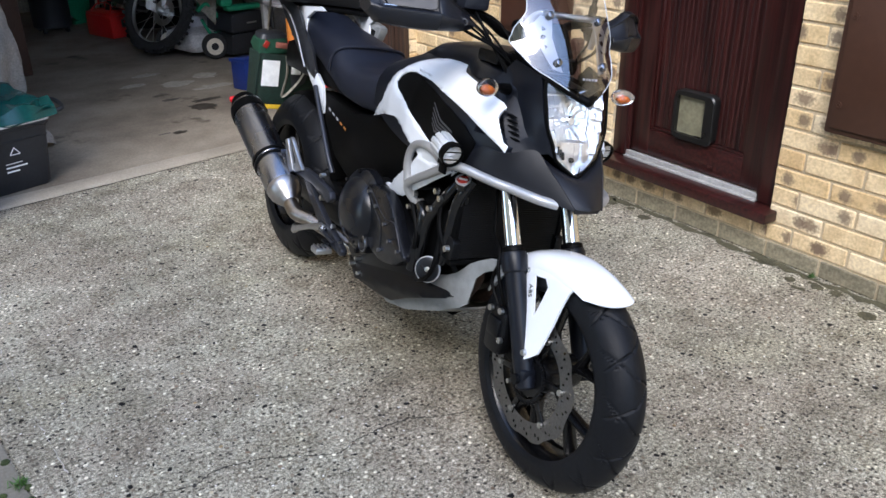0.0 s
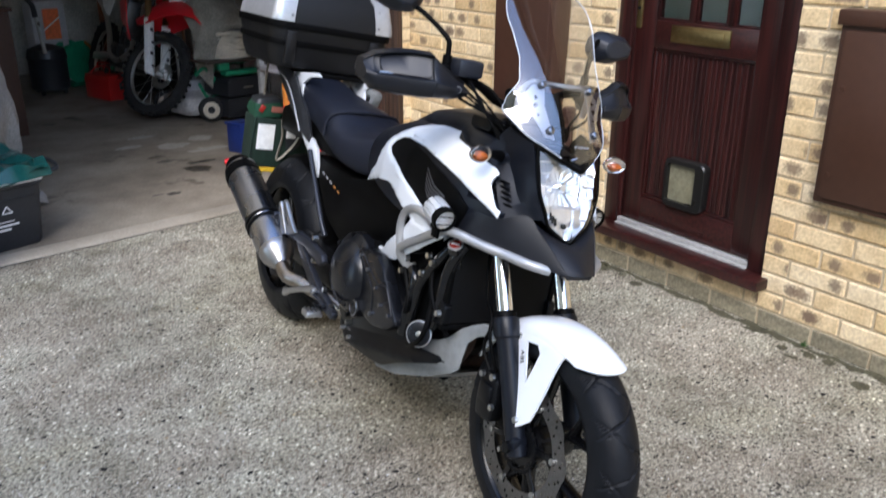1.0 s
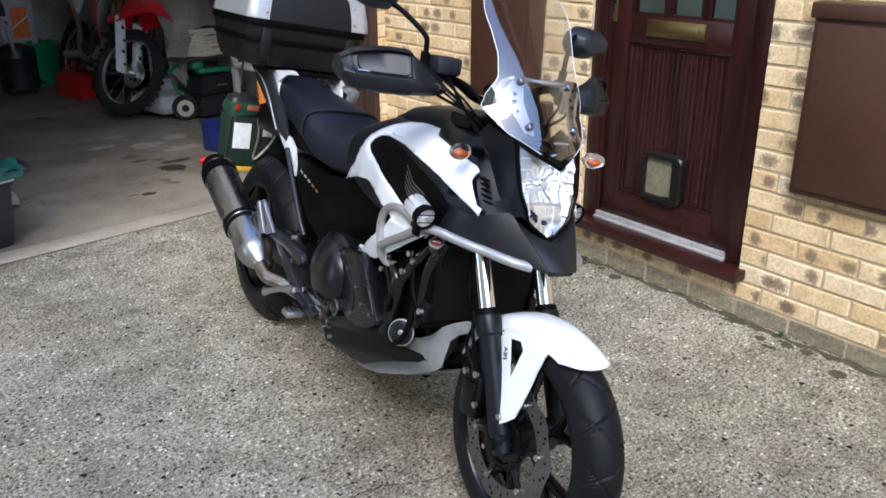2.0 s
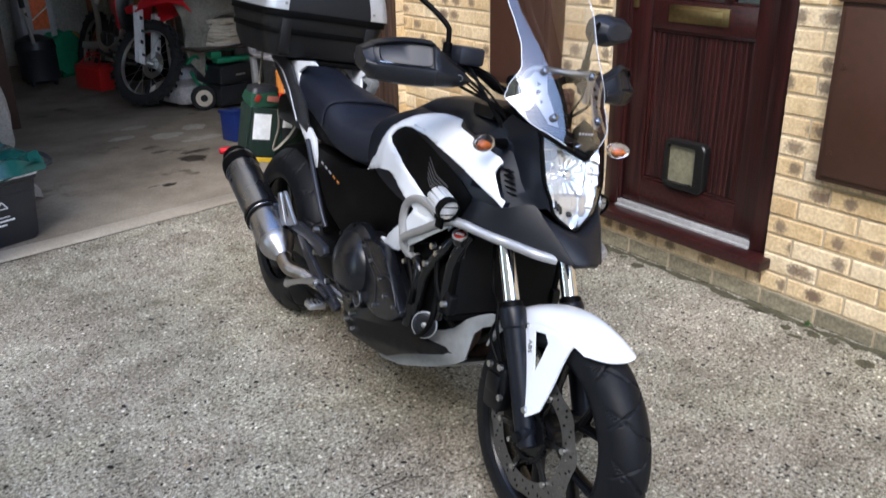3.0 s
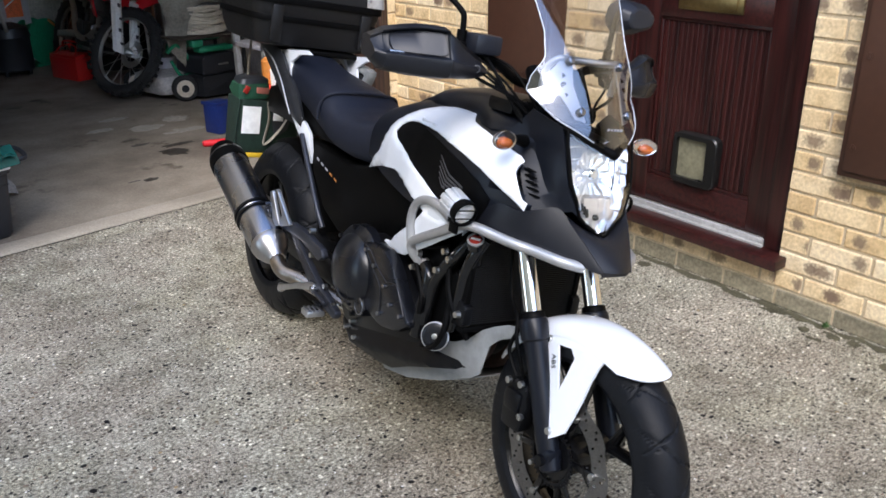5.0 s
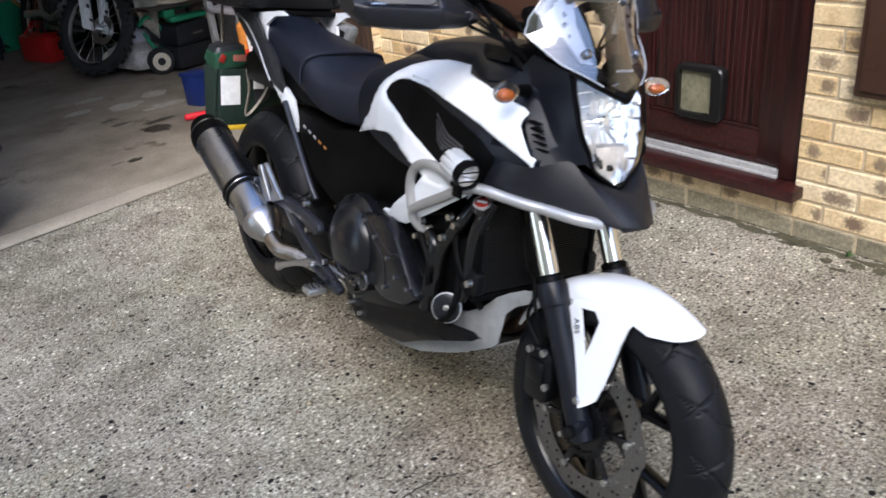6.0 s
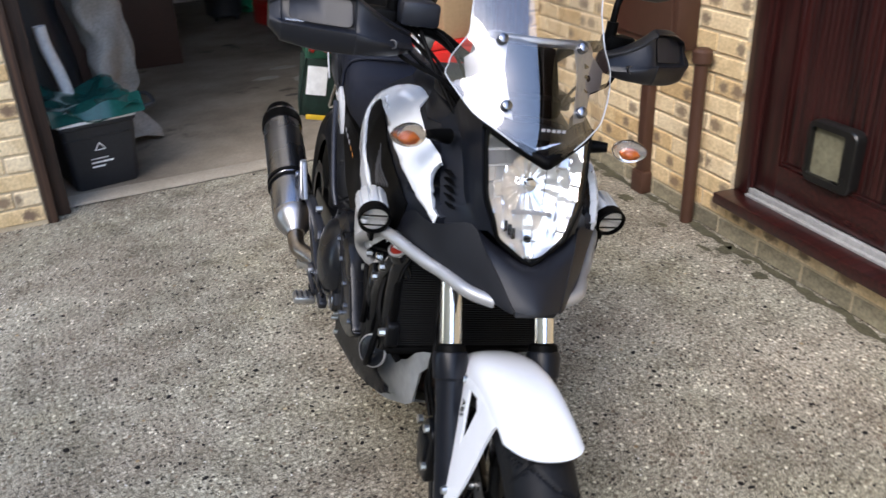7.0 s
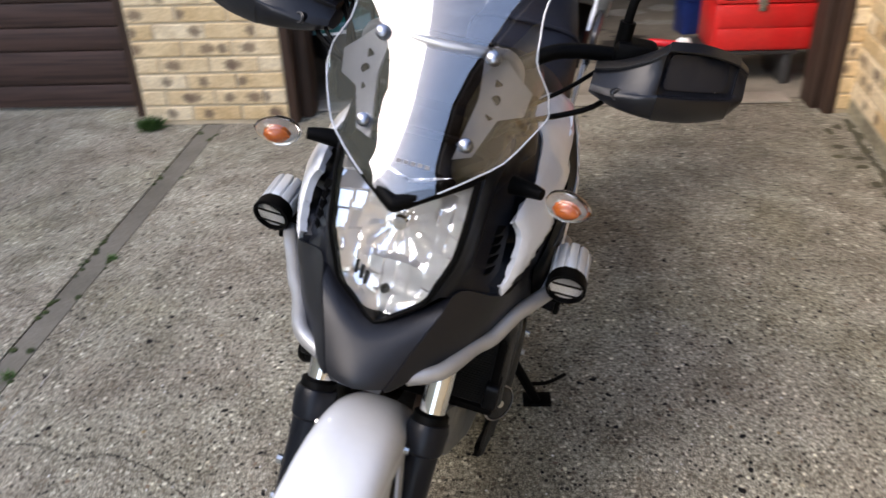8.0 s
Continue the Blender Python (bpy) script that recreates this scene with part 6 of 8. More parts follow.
def crown_bm():
    """Raised black lid of the tank cover between the white panels."""
    secs = []
    for x, w_, up in ((-0.1, 0.025, 0.0), (-0.04, 0.045, 0.002), (0.04, 0.075, 0.008), (0.1, 0.1, 0.018), (0.18, 0.112, 0.028), (0.26, 0.11, 0.03), (0.31, 0.115, 0.028), (0.35, 0.132, 0.022), (0.4, 0.138, 0.014), (0.45, 0.125, 0.006), (0.5, 0.1, 0.004)):
        zt = table(ZTOP, x)
        zs = 0.78 + (zt - 0.78) * max(0.0, 1 - (w_ / table(WIDE, x)) ** ROUND) ** (1 / ROUND)
        ring = []
        for j in range(15):
            v = -1 + 2 * j / 14
            ring.append((x, w_ * math.sin(v * 1.45) / math.sin(1.45), zs + 0.002 + (zt + up - zs) * (1 - abs(v) ** 2.6)))
        secs.append(ring + [(x, w_ * 0.9, zs - 0.02), (x, -w_ * 0.9, zs - 0.02)])
    return loft(secs)


part("tank_crown", crown_bm(), M_SATIN, bike, "satin black tank lid", 50)
ins = two("insert_panel", lambda: side_panel(INSERT, -0.001, 0.005, step=0.0125), M_MATT, bike, "matt black knee insert")
EMB = []
for k in range(5):
    a0, b0 = Vector((0.312 + 0.004 * k, 0.844 - 0.012 * k)), Vector((0.413 - 0.014 * k, 0.796 - 0.004 * k))
    m0 = (a0 + b0) / 2 + Vector((0.002, -0.008))
    n0 = Vector((0.002, -0.0045))
    EMB.append([tuple(a0), tuple(m0), tuple(b0), tuple(b0 + n0), tuple(m0 + n0), tuple(a0 + n0 * 0.3)])
two("emblem", lambda: join(*[side_panel(q, 0.0012, 0.002, step=0.05) for q in EMB]), M_MARK, bike, "faint grey wing-shaped mark")
# upper cowl beside the lamp: a flat strip, then a hollow down to the white panel
COWL_ROWS = (
    [(0.588, 0.098, 0.97), (0.604, 0.096, 0.93), (0.617, 0.093, 0.89), (0.63, 0.088, 0.855), (0.642, 0.076, 0.825), (0.648, 0.066, 0.798)],
    [(0.5, 0.112, 0.99), (0.543, 0.104, 0.935), (0.578, 0.103, 0.895), (0.606, 0.1, 0.862), (0.628, 0.09, 0.835), (0.642, 0.076, 0.806)],
    [(0.47, 0.112, 0.962), (0.512, 0.104, 0.915), (0.546, 0.103, 0.878), (0.573, 0.104, 0.846), (0.6, 0.1, 0.822), (0.626, 0.09, 0.8)],
    [(0.45, 0.125, 0.93), (0.49, 0.13, 0.895), (0.522, 0.134, 0.862), (0.542, 0.136, 0.832), (0.562, 0.136, 0.806), (0.59, 0.128, 0.782)],
)


def cowl_bm():
    lines = [[Vector((q.x, -q.y, q.z)) for q in spline(row, 4)] for row in COWL_ROWS]
    rows = [lines[0]]
    for a, b in zip(lines, lines[1:]):
        rows += [[(p + q) / 2 for p, q in zip(a, b)], b]
    return thick(loft(rows, False), 0.004)


two("upper_cowl", cowl_bm, M_SATIN, bike, "satin black cowl beside the headlamp", 30)
for k in range(5):
    z0 = 0.868 - 0.012 * k
    x0 = 0.53 + 0.006 * k
    two("vent_slat", lambda z0=z0, x0=x0: loft([[(x0, -0.131, z0), (x0, -0.131, z0 + 0.003), (x0 + 0.004, -0.12, z0 + 0.003), (x0 + 0.004, -0.12, z0)], [(x0 + 0.022, -0.127, z0 - 0.002), (x0 + 0.022, -0.127, z0 + 0.001), (x0 + 0.03, -0.12, z0 + 0.001), (x0 + 0.03, -0.12, z0 - 0.002)]]), M_MATT)

# lower beak: a creased top panel under the lamp and a long flank on each side
CREASE = [(0.619, 0.096, 0.808), (0.655, 0.079, 0.778), (0.69, 0.06, 0.744), (0.718, 0.045, 0.714), (0.728, 0.038, 0.702)]
RIDGE = [(0.655, 0.0, 0.757), (0.69, 0.0, 0.752), (0.716, 0.0, 0.732), (0.735, 0.0, 0.712), (0.74, 0.0, 0.701)]
FLANK = (
    [(0.44, 0.188, 0.79), (0.52, 0.168, 0.789), (0.576, 0.149, 0.788), (0.619, 0.098, 0.808), (0.655, 0.081, 0.778), (0.69, 0.062, 0.744), (0.718, 0.047, 0.714), (0.728, 0.04, 0.702)],
    [(0.43, 0.19, 0.76), (0.51, 0.175, 0.76), (0.567, 0.153, 0.762), (0.612, 0.125, 0.764), (0.65, 0.099, 0.745), (0.688, 0.073, 0.722), (0.717, 0.053, 0.704), (0.728, 0.042, 0.699)],
    [(0.41, 0.196, 0.73), (0.5, 0.176, 0.73), (0.56, 0.15, 0.726), (0.605, 0.128, 0.72), (0.645, 0.104, 0.714), (0.683, 0.077, 0.706), (0.715, 0.054, 0.699), (0.727, 0.042, 0.697)],
)


def flank_bm():
    lines = [[(q.x, -q.y, q.z) for q in spline(row, 4)] for row in FLANK]
    return thick(loft(lines, False), 0.005)


def beak_bm():
    """Top panel between the creases, with its underside."""
    secs = []
    for c, r in zip(spline(CREASE, 3), spline(RIDGE, 3)):
        top = []
        for j in range(11):
            v = -1 + 2 * j / 10
            k = abs(v) ** 1.6
            top.append((r.x + (c.x - r.x) * k, c.y * v, r.z + (c.z - r.z) * k))
        secs.append(top + [(c.x - 0.004, c.y * 0.9, min(c.z, r.z) - 0.012 - 0.3 * max(0.0, c.z - 0.71)), (c.x - 0.004, -c.y * 0.9, min(c.z, r.z) - 0.012 - 0.3 * max(0.0, c.z - 0.71))])
    return loft(secs)


beak = part("beak", beak_bm(), M_GUARD, bike, "textured black beak under the headlamp", 30)
two("beak_side", flank_bm, M_GUARD, bike, "black lower beak moulding", 40)

# -- headlamp --
HL = [(0.596, 0.09, 0.962), (0.615, 0.088, 0.9), (0.628, 0.084, 0.86), (0.64, 0.07, 0.825), (0.644, 0.062, 0.8), (0.646, 0.05, 0.787), (0.654, 0.025, 0.77), (0.663, 0.0, 0.757)]
HL_TOP = [(0.648, 0.0, 0.924), (0.633, 0.029, 0.935), (0.615, 0.06, 0.949)]
OUT = [Vector(q) for q in HL] + [Vector((x, -y, z)) for x, y, z in HL[-2::-1]] + [Vector((x, -y, z)) for x, y, z in HL_TOP[::-1]] + [Vector(q) for q in HL_TOP[1:]]


def ring_patch(outline, centre, rows, bulge):
    """A cap over an outline, pulled towards the centre and pushed out by bulge."""
    bm = bmesh.new()
    c = Vector(centre)
    rings = []
    for k in range(rows):
        t = k / rows
        rings.append([bm.verts.new(p.lerp(c, t) + Vector(bulge) * (1 - (1 - t) ** 2)) for p in outline])
    n = len(outline)
    for a, b in zip(rings, rings[1:]):
        for j in range(n):
            bm.faces.new((a[j], a[(j + 1) % n], b[(j + 1) % n], b[j]))
    top = bm.verts.new(c + Vector(bulge))
    for j in range(n):
        bm.faces.new((rings[-1][j], rings[-1][(j + 1) % n], top))
    return bm


lamp = part("headlamp", join(
    loft([[p + Vector((0.004, 0, 0)) for p in OUT], [c + Vector((-0.07, 0, 0)) for c in OUT]], True, False),
), M_MATT, bike, "large clear headlamp with chromed reflector")
HL_W = [(0.757, 0.006), (0.77, 0.024), (0.787, 0.047), (0.8, 0.059), (0.825, 0.067), (0.86, 0.08), (0.9, 0.084), (0.935, 0.086), (0.96, 0.086)]
HL_X = [(0.757, 0.66), (0.8, 0.642), (0.825, 0.636), (0.86, 0.624), (0.9, 0.611), (0.96, 0.592)]


def reflector_bm():
    """Concave mirror with an upper fluted bowl, and slanting facets round it."""
    rows = []
    tilt, facets = {}, random.Random(12)
    for k in range(41):
        z = 0.759 + (0.957 - 0.759) * k / 40
        w = table(HL_W, z)
        row = []
        for j in range(61):
            u = -1 + 2 * j / 60
            y = u * w
            top = 0.93 + 0.3 * abs(y)
            zz = min(z, top)
            deep = 0.02 * (1 - u * u)
            r = math.hypot(y, (zz - 0.872) * 1.15)
            if r < 0.052:
                deep += 0.008 * (1 - (r / 0.052) ** 2) + 0.0012 * math.sin(14 * math.atan2(zz - 0.872, y))
            else:
                # flat facets, each with a slant of its own
                cy, cz = math.floor(y / 0.019 + 0.5), math.floor((zz - 0.76) / 0.024)
                ta, tb = tilt[(cy, cz)] if (cy, cz) in tilt else tilt.setdefault((cy, cz), (facets.uniform(-0.3, 0.3), facets.uniform(-0.05, 0.3)))
                deep += ta * (y - cy * 0.019) + tb * (zz - 0.772 - cz * 0.024)
            if zz < 0.832:
                deep *= 0.6
            row.append((table(HL_X, zz) - 0.004 - deep, y, zz))
        rows.append(row)
    return loft(rows, False)


part("reflector", reflector_bm(), M_REFLECT, lamp, "chrome reflector with a fluted bowl", 28)
bulb = part("bulb_shield", lathe([(0.004, -0.018), (0.011, -0.012), (0.012, 0.002), (0.009, 0.006), (0.001, 0.007)], (0.598, 0, 0.875), (1.5, 0, 0.95), 20), M_CHROME, lamp, "chrome bulb shield")
# small dark bits added to stand for the dark patches in the reflector
for y, z in ((-0.042, 0.812), (-0.034, 0.806), (-0.027, 0.8)):
    part("lamp_dark_bar", moved(bx(-0.004, 0.003, -0.0022, 0.0022, -0.009, 0.009, 0.001), pose(table(HL_X, z) - 0.008, y, z, 0, -20, 0)), M_FIN, lamp)
part("lamp_dark_stud", lathe([(0.006, -0.008), (0.0065, 0.0), (0.004, 0.006), (0.001, 0.007)], (0.634, 0.0, 0.79), (1.5, 0, 0.85), 16), M_FIN, lamp, "small dark stud added for contrast in the reflector")
part("lens", thick(ring_patch([p + Vector((0.006, 0, 0)) for p in OUT], (0.652, 0, 0.855), 6, (0.012, 0, 0)), 0.003), M_LENS, lamp, "clear polycarbonate lens", 40)
part("bezel", tube([p + Vector((0.003, 0, 0)) for p in OUT] + [OUT[0] + Vector((0.003, 0, 0))], 0.0045, 8, 2), M_MATT, lamp)
part("brow", tube([(0.588, -0.094, 0.969), (0.604, -0.074, 0.96), (0.62, -0.05, 0.949), (0.636, -0.022, 0.937), (0.646, -0.006, 0.931), (0.648, 0.0, 0.929), (0.646, 0.006, 0.931), (0.636, 0.022, 0.937), (0.62, 0.05, 0.949), (0.604, 0.074, 0.96), (0.588, 0.094, 0.969)], lambda t: 0.0075 + 0.004 * (1 - abs(2 * t - 1)), 12, 3), M_MATT, lamp, "black trim over the lamp")

# -- windscreen --
SCR_C = [(0.93, 0.651), (0.96, 0.635), (1.0, 0.612), (1.05, 0.58), (1.1, 0.549), (1.15, 0.515), (1.2, 0.478), (1.25, 0.442), (1.29, 0.412), (1.318, 0.392)]
SCR_H = [(0.93, 0.01), (0.943, 0.036), (0.957, 0.062), (0.972, 0.09), (0.988, 0.12), (1.03, 0.15), (1.06, 0.144), (1.1, 0.121), (1.15, 0.115), (1.2, 0.122), (1.235, 0.13), (1.27, 0.126), (1.295, 0.108), (1.31, 0.08), (1.318, 0.04)]
SCR_B = [(0.922, 0.03), (0.98, 0.06), (1.03, 0.068), (1.1, 0.04), (1.2, 0.02), (1.318, 0.012)]
ROWS_Z = [0.93, 0.936, 0.943, 0.95, 0.957, 0.965, 0.972, 0.985, 1.01, 1.03, 1.045, 1.06, 1.08, 1.1, 1.125, 1.15, 1.175, 1.2, 1.22, 1.24, 1.258, 1.275, 1.288, 1.3, 1.31, 1.318]


def screen_point(z, v, off=0.0):
    h = table(SCR_H, z)
    y = h * v
    back = table(SCR_B, z) * (y / 0.14) ** 2
    return (table(SCR_C, z) - back + off, y, z)


def screen_bm():
    bm = loft([[screen_point(z, -1 + 2 * j / 18) for j in range(19)] for z in ROWS_Z], False)
    return thick(bm, 0.004)


screen = part("windscreen", screen_bm(), M_SCREEN, bike, "tall clear wavy-edged touring windscreen", 60)
edge = [screen_point(z, -1) for z in ROWS_Z[3:]] + [screen_point(1.318, v) for v in (-0.5, 0, 0.5)] + [screen_point(z, 1) for z in ROWS_Z[:2:-1]]
part("screen_edge", tube(edge, 0.0012, 8, 2), material("polished_edge", (0.5, 0.53, 0.58), 0.15, vary=0.03, coat=0.5), screen, "pale polished screen edge")
for s in (-1, 1):
    for y, z in ((0.071, 1.098), (0.066, 1.003)):
        x = screen_point(z, s * y / table(SCR_H, z))[0]
        part("screen_bolt", lathe([(0.0085, -0.008), (0.0095, 0.003), (0.008, 0.008), (0.004, 0.01)], (x, s * y, z), (x + 0.84, s * y, z + 0.54), 16), M_STEEL, screen)
bracket = part("screen_bar", tube([(0.5, -0.1, 1.03), (0.505, -0.1, 1.075), (0.518, -0.085, 1.098), (0.532, -0.06, 1.1), (0.542, 0, 1.1), (0.532, 0.06, 1.1), (0.518, 0.085, 1.098), (0.505, 0.1, 1.075), (0.5, 0.1, 1.03)], 0.0075, 12), M_SILVER, bike, "silver tubular screen bracket")


def plate_bm():
    """Plate lying just behind the screen."""
    poly = [(0.052, 0.982), (0.073, 0.986), (0.09, 1.026), (0.118, 1.03), (0.122, 1.058), (0.1, 1.078), (0.07, 1.108), (0.058, 1.1), (0.064, 1.05)]
    bm = bmesh.new()
    bm.faces.new([bm.verts.new((screen_point(z, -y / table(SCR_H, z))[0] - 0.014, -y, z)) for y, z in poly])
    bmesh.ops.triangulate(bm, faces=bm.faces[:])
    bmesh.ops.solidify(bm, geom=bm.faces[:], thickness=0.004)
    return bm


two("bracket_plate", plate_bm, M_SILVER, bracket, "silver plate with cut-outs")
for s in (-1, 1):
    for y, z, n in ((0.082, 1.068, 3), (0.084, 1.05, 14), (0.08, 1.03, 3)):
        x = screen_point(z, y / table(SCR_H, z))[0] - 0.01
        part("cut_out", cyl((x - 0.003, s * y, z), (x + 0.002, s * y, z), 0.006, None, n), M_MATT, bracket)
part("maker_mark", join(*[moved(bx(0, 0.0012, 0.009 * k - 0.03, 0.009 * k - 0.024, 0, 0.005), pose(screen_point(0.978, 0.1)[0] + 0.001, 0.02, 0.974)) for k in range(5)]), M_MARK_W, screen, "small white illegible mark")

# -- dash and bars --
part("dash", join(bx(0.4, 0.5, -0.08, 0.08, 0.96, 1.0, 0.015), moved(bx(-0.05, 0.05, -0.08, 0.08, -0.015, 0.015, 0.012), pose(0.44, 0, 1.03, 0, 55, 0))), M_MATT, bike)
part("top_yoke", prism(rounded([(0.33, 0.0), (0.42, 0.0), (0.42, 0.03), (0.33, 0.03)], 3, 0.01), -0.12, 0.12, 0.004), M_ENGINE, bike).matrix_local = pose(0.02, 0, 0.965)
# outward y, front x, bottom, lip and top heights, depth of the sunken face
GUARD = (
    (0.187, 0.416, 1.036, 1.052, 1.07, 0.0), (0.225, 0.432, 1.03, 1.056, 1.084, 0.0), (0.265, 0.438, 1.028, 1.062, 1.104, 0.0),
    (0.288, 0.436, 1.027, 1.066, 1.118, 0.001), (0.296, 0.434, 1.026, 1.066, 1.122, 0.012), (0.35, 0.408, 1.024, 1.064, 1.12, 0.014),
    (0.402, 0.372, 1.026, 1.062, 1.106, 0.012), (0.408, 0.367, 1.03, 1.063, 1.102, 0.002), (0.426, 0.352, 1.045, 1.066, 1.09, 0.0))


def guard_y(y, s):
    return s * (y if s < 0 else 0.195 + (y - 0.195) * 0.85)


def guard_ring(row, s):
    y, x, zb, zl, zt, deep = row
    return [(x + dx, guard_y(y, s), z) for dx, z in (
        (-0.05, zb + 0.005), (-0.014, zb), (0.001, zb + 0.008), (0.007, zl - 0.006), (0.003, zl), (-deep, zl + 0.003),
        (-deep - 0.02, zt - 0.008), (-0.018, zt - 0.003), (-0.023, zt), (-0.055, zt - 0.002))]


def guard_strip(q, s):
    """A cross-section of the panel that lies in the guard's sunken face."""
    y, inset = q
    row = [table([(r[0], r[k]) for r in GUARD], y) for k in range(6)]
    z0, z1, x = row[3] + 0.003 + inset, row[4] - 0.006 - inset, row[1] - row[5]
    return [(x - 0.006, guard_y(y, s), z0), (x + 0.003, guard_y(y, s), z0 + 0.002), (x - 0.016, guard_y(y, s), z1 - 0.002), (x - 0.026, guard_y(y, s), z1)]


bar = part("handlebar", tube([(0.3, -0.42, 1.068), (0.33, -0.26, 1.075), (0.36, -0.14, 1.07), (0.375, -0.06, 1.03), (0.375, 0.06, 1.03), (0.36, 0.14, 1.07), (0.33, 0.26, 1.075), (0.31, 0.37, 1.07)], 0.0111, 14), M_MATT, bike)
for s in (-1, 1):
    part("grip", cyl((0.3, s * (0.42 if s < 0 else 0.37), 1.068), (0.327, s * 0.28, 1.074), 0.0165, None, 20), M_RUBBER, bar)
    part("bar_end", lathe([(0.012, 0), (0.0155, 0.004), (0.0155, 0.016), (0.011, 0.019)], (0.299, s * (0.405 if s < 0 else 0.37), 1.068), (0.292, s * (0.44 if s < 0 else 0.405), 1.067), 20), M_BOLT, bar)
    part("switch_housing", moved(bx(-0.022, 0.022, -0.03, 0.03, -0.022, 0.024, 0.008), pose(0.34, s * 0.235, 1.077, 0, 0, s * 10)), M_MATT, bar)
    part("lever", tube([(0.36, s * 0.22, 1.07), (0.39, s * 0.27, 1.068), (0.384, s * 0.32, 1.066), (0.37, s * (0.4 if s < 0 else 0.35), 1.064)], 0.006, 10, 5, 0.6), M_STEEL, bar)
    guard = part("hand_guard", soft_loft([guard_ring(row, s) for row in GUARD], 2, 3), M_GUARD, bar, "moulded black plastic hand guard", 34)
    part("guard_face", loft([guard_strip(q, s) for q in ((0.295, 0.008), (0.298, 0.002), (0.305, 0.0), (0.335, 0.0), (0.36, 0.0), (0.38, 0.0), (0.39, 0.002), (0.394, 0.008))]), M_PANEL, guard, "smoother sunken panel", 50)
    part("guard_bolt", lathe([(0.0085, -0.012), (0.0085, 0.002), (0.006, 0.0035), (0.0045, 0.001)], (0.433, s * 0.2245, 1.053), (0.52, s * 0.27, 1.075), 20), M_COVER, guard)
    part("bolt_ring", lathe([(0.0062, 0.002), (0.008, 0.0045), (0.0062, 0.005)], (0.433, s * 0.2245, 1.053), (0.52, s * 0.27, 1.075), 20, True), M_MARK, guard)
    # mirrors
    stalk = part("mirror", tube([(0.345, s * 0.215, 1.085), (0.345, s * 0.215, 1.14), (0.338, s * 0.222, 1.165), (0.3, s * 0.262, 1.205), (0.28, s * 0.29, 1.222)], 0.0065, 12), M_MATT, bar, "black rear-view mirror on a bent stalk")
    part("stalk_nut", cyl((0.345, s * 0.215, 1.09), (0.345, s * 0.215, 1.125), 0.011, None, 12), M_MATT, stalk)
    def shell(sc, dx):
        base = rounded([(0.29, 1.232), (0.315, 1.205), (0.36, 1.203), (0.435, 1.228), (0.44, 1.26), (0.4, 1.285), (0.33, 1.29), (0.295, 1.268)], 4, 0.01)
        base = [(y - 0.027 * (s < 0), z) for y, z in base]
        cy, cz = 0.362 - (0.02 if s > 0 else 0.027), 1.246 - 0.04 * (s > 0)
        base = [(y - 0.02 * (s > 0), z - 0.04 * (s > 0)) for y, z in base]
        return [(0.262 + dx, s * (cy + (y - cy) * sc), cz + (z - cz) * sc) for y, z in base]
    part("mirror_shell", loft([shell(1.0, -0.012), shell(1.0, 0.006), shell(0.95, 0.016), shell(0.6, 0.044), shell(0.5, 0.047)]), M_PANEL, stalk, "", 25)
    part("mirror_glass", loft([shell(0.95, -0.0165), shell(0.95, -0.0125)]), M_CHROME, stalk, "mirror glass")
part("fluid_reservoir", moved(bx(-0.03, 0.03, -0.035, 0.035, -0.02, 0.022, 0.008), pose(0.365, -0.172, 1.1)), M_PANEL, bar, "black brake fluid reservoir")
for k, pts in enumerate((
    [(0.345, -0.24, 1.06), (0.42, -0.2, 1.03), (0.46, -0.1, 0.99), (0.48, -0.05, 0.93)],
    [(0.36, -0.21, 1.06), (0.42, -0.19, 1.04), (0.46, -0.12, 0.99), (0.5, -0.06, 0.93)],
    [(0.35, -0.2, 1.07), (0.41, -0.15, 1.03), (0.46, -0.11, 0.97), (0.49, -0.08, 0.92)],
    [(0.36, -0.19, 1.08), (0.43, -0.14, 1.03), (0.475, -0.1, 0.97), (0.5, -0.08, 0.92)],
    [(0.36, -0.17, 1.09), (0.41, -0.16, 1.05), (0.45, -0.13, 0.99), (0.49, -0.09, 0.92)],
    [(0.36, -0.15, 1.08), (0.42, -0.12, 1.06), (0.47, -0.09, 1.0), (0.5, -0.07, 0.94)],
    [(0.345, 0.24, 1.06), (0.41, 0.2, 1.02), (0.45, 0.1, 0.98), (0.48, 0.05, 0.93)],
    [(0.35, 0.2, 1.06), (0.42, 0.16, 1.04), (0.46, 0.1, 1.0), (0.49, 0.06, 0.94)],
)):
    part("cable", tube(pts, 0.003 if k % 2 else 0.004, 8), M_MATT, bike)

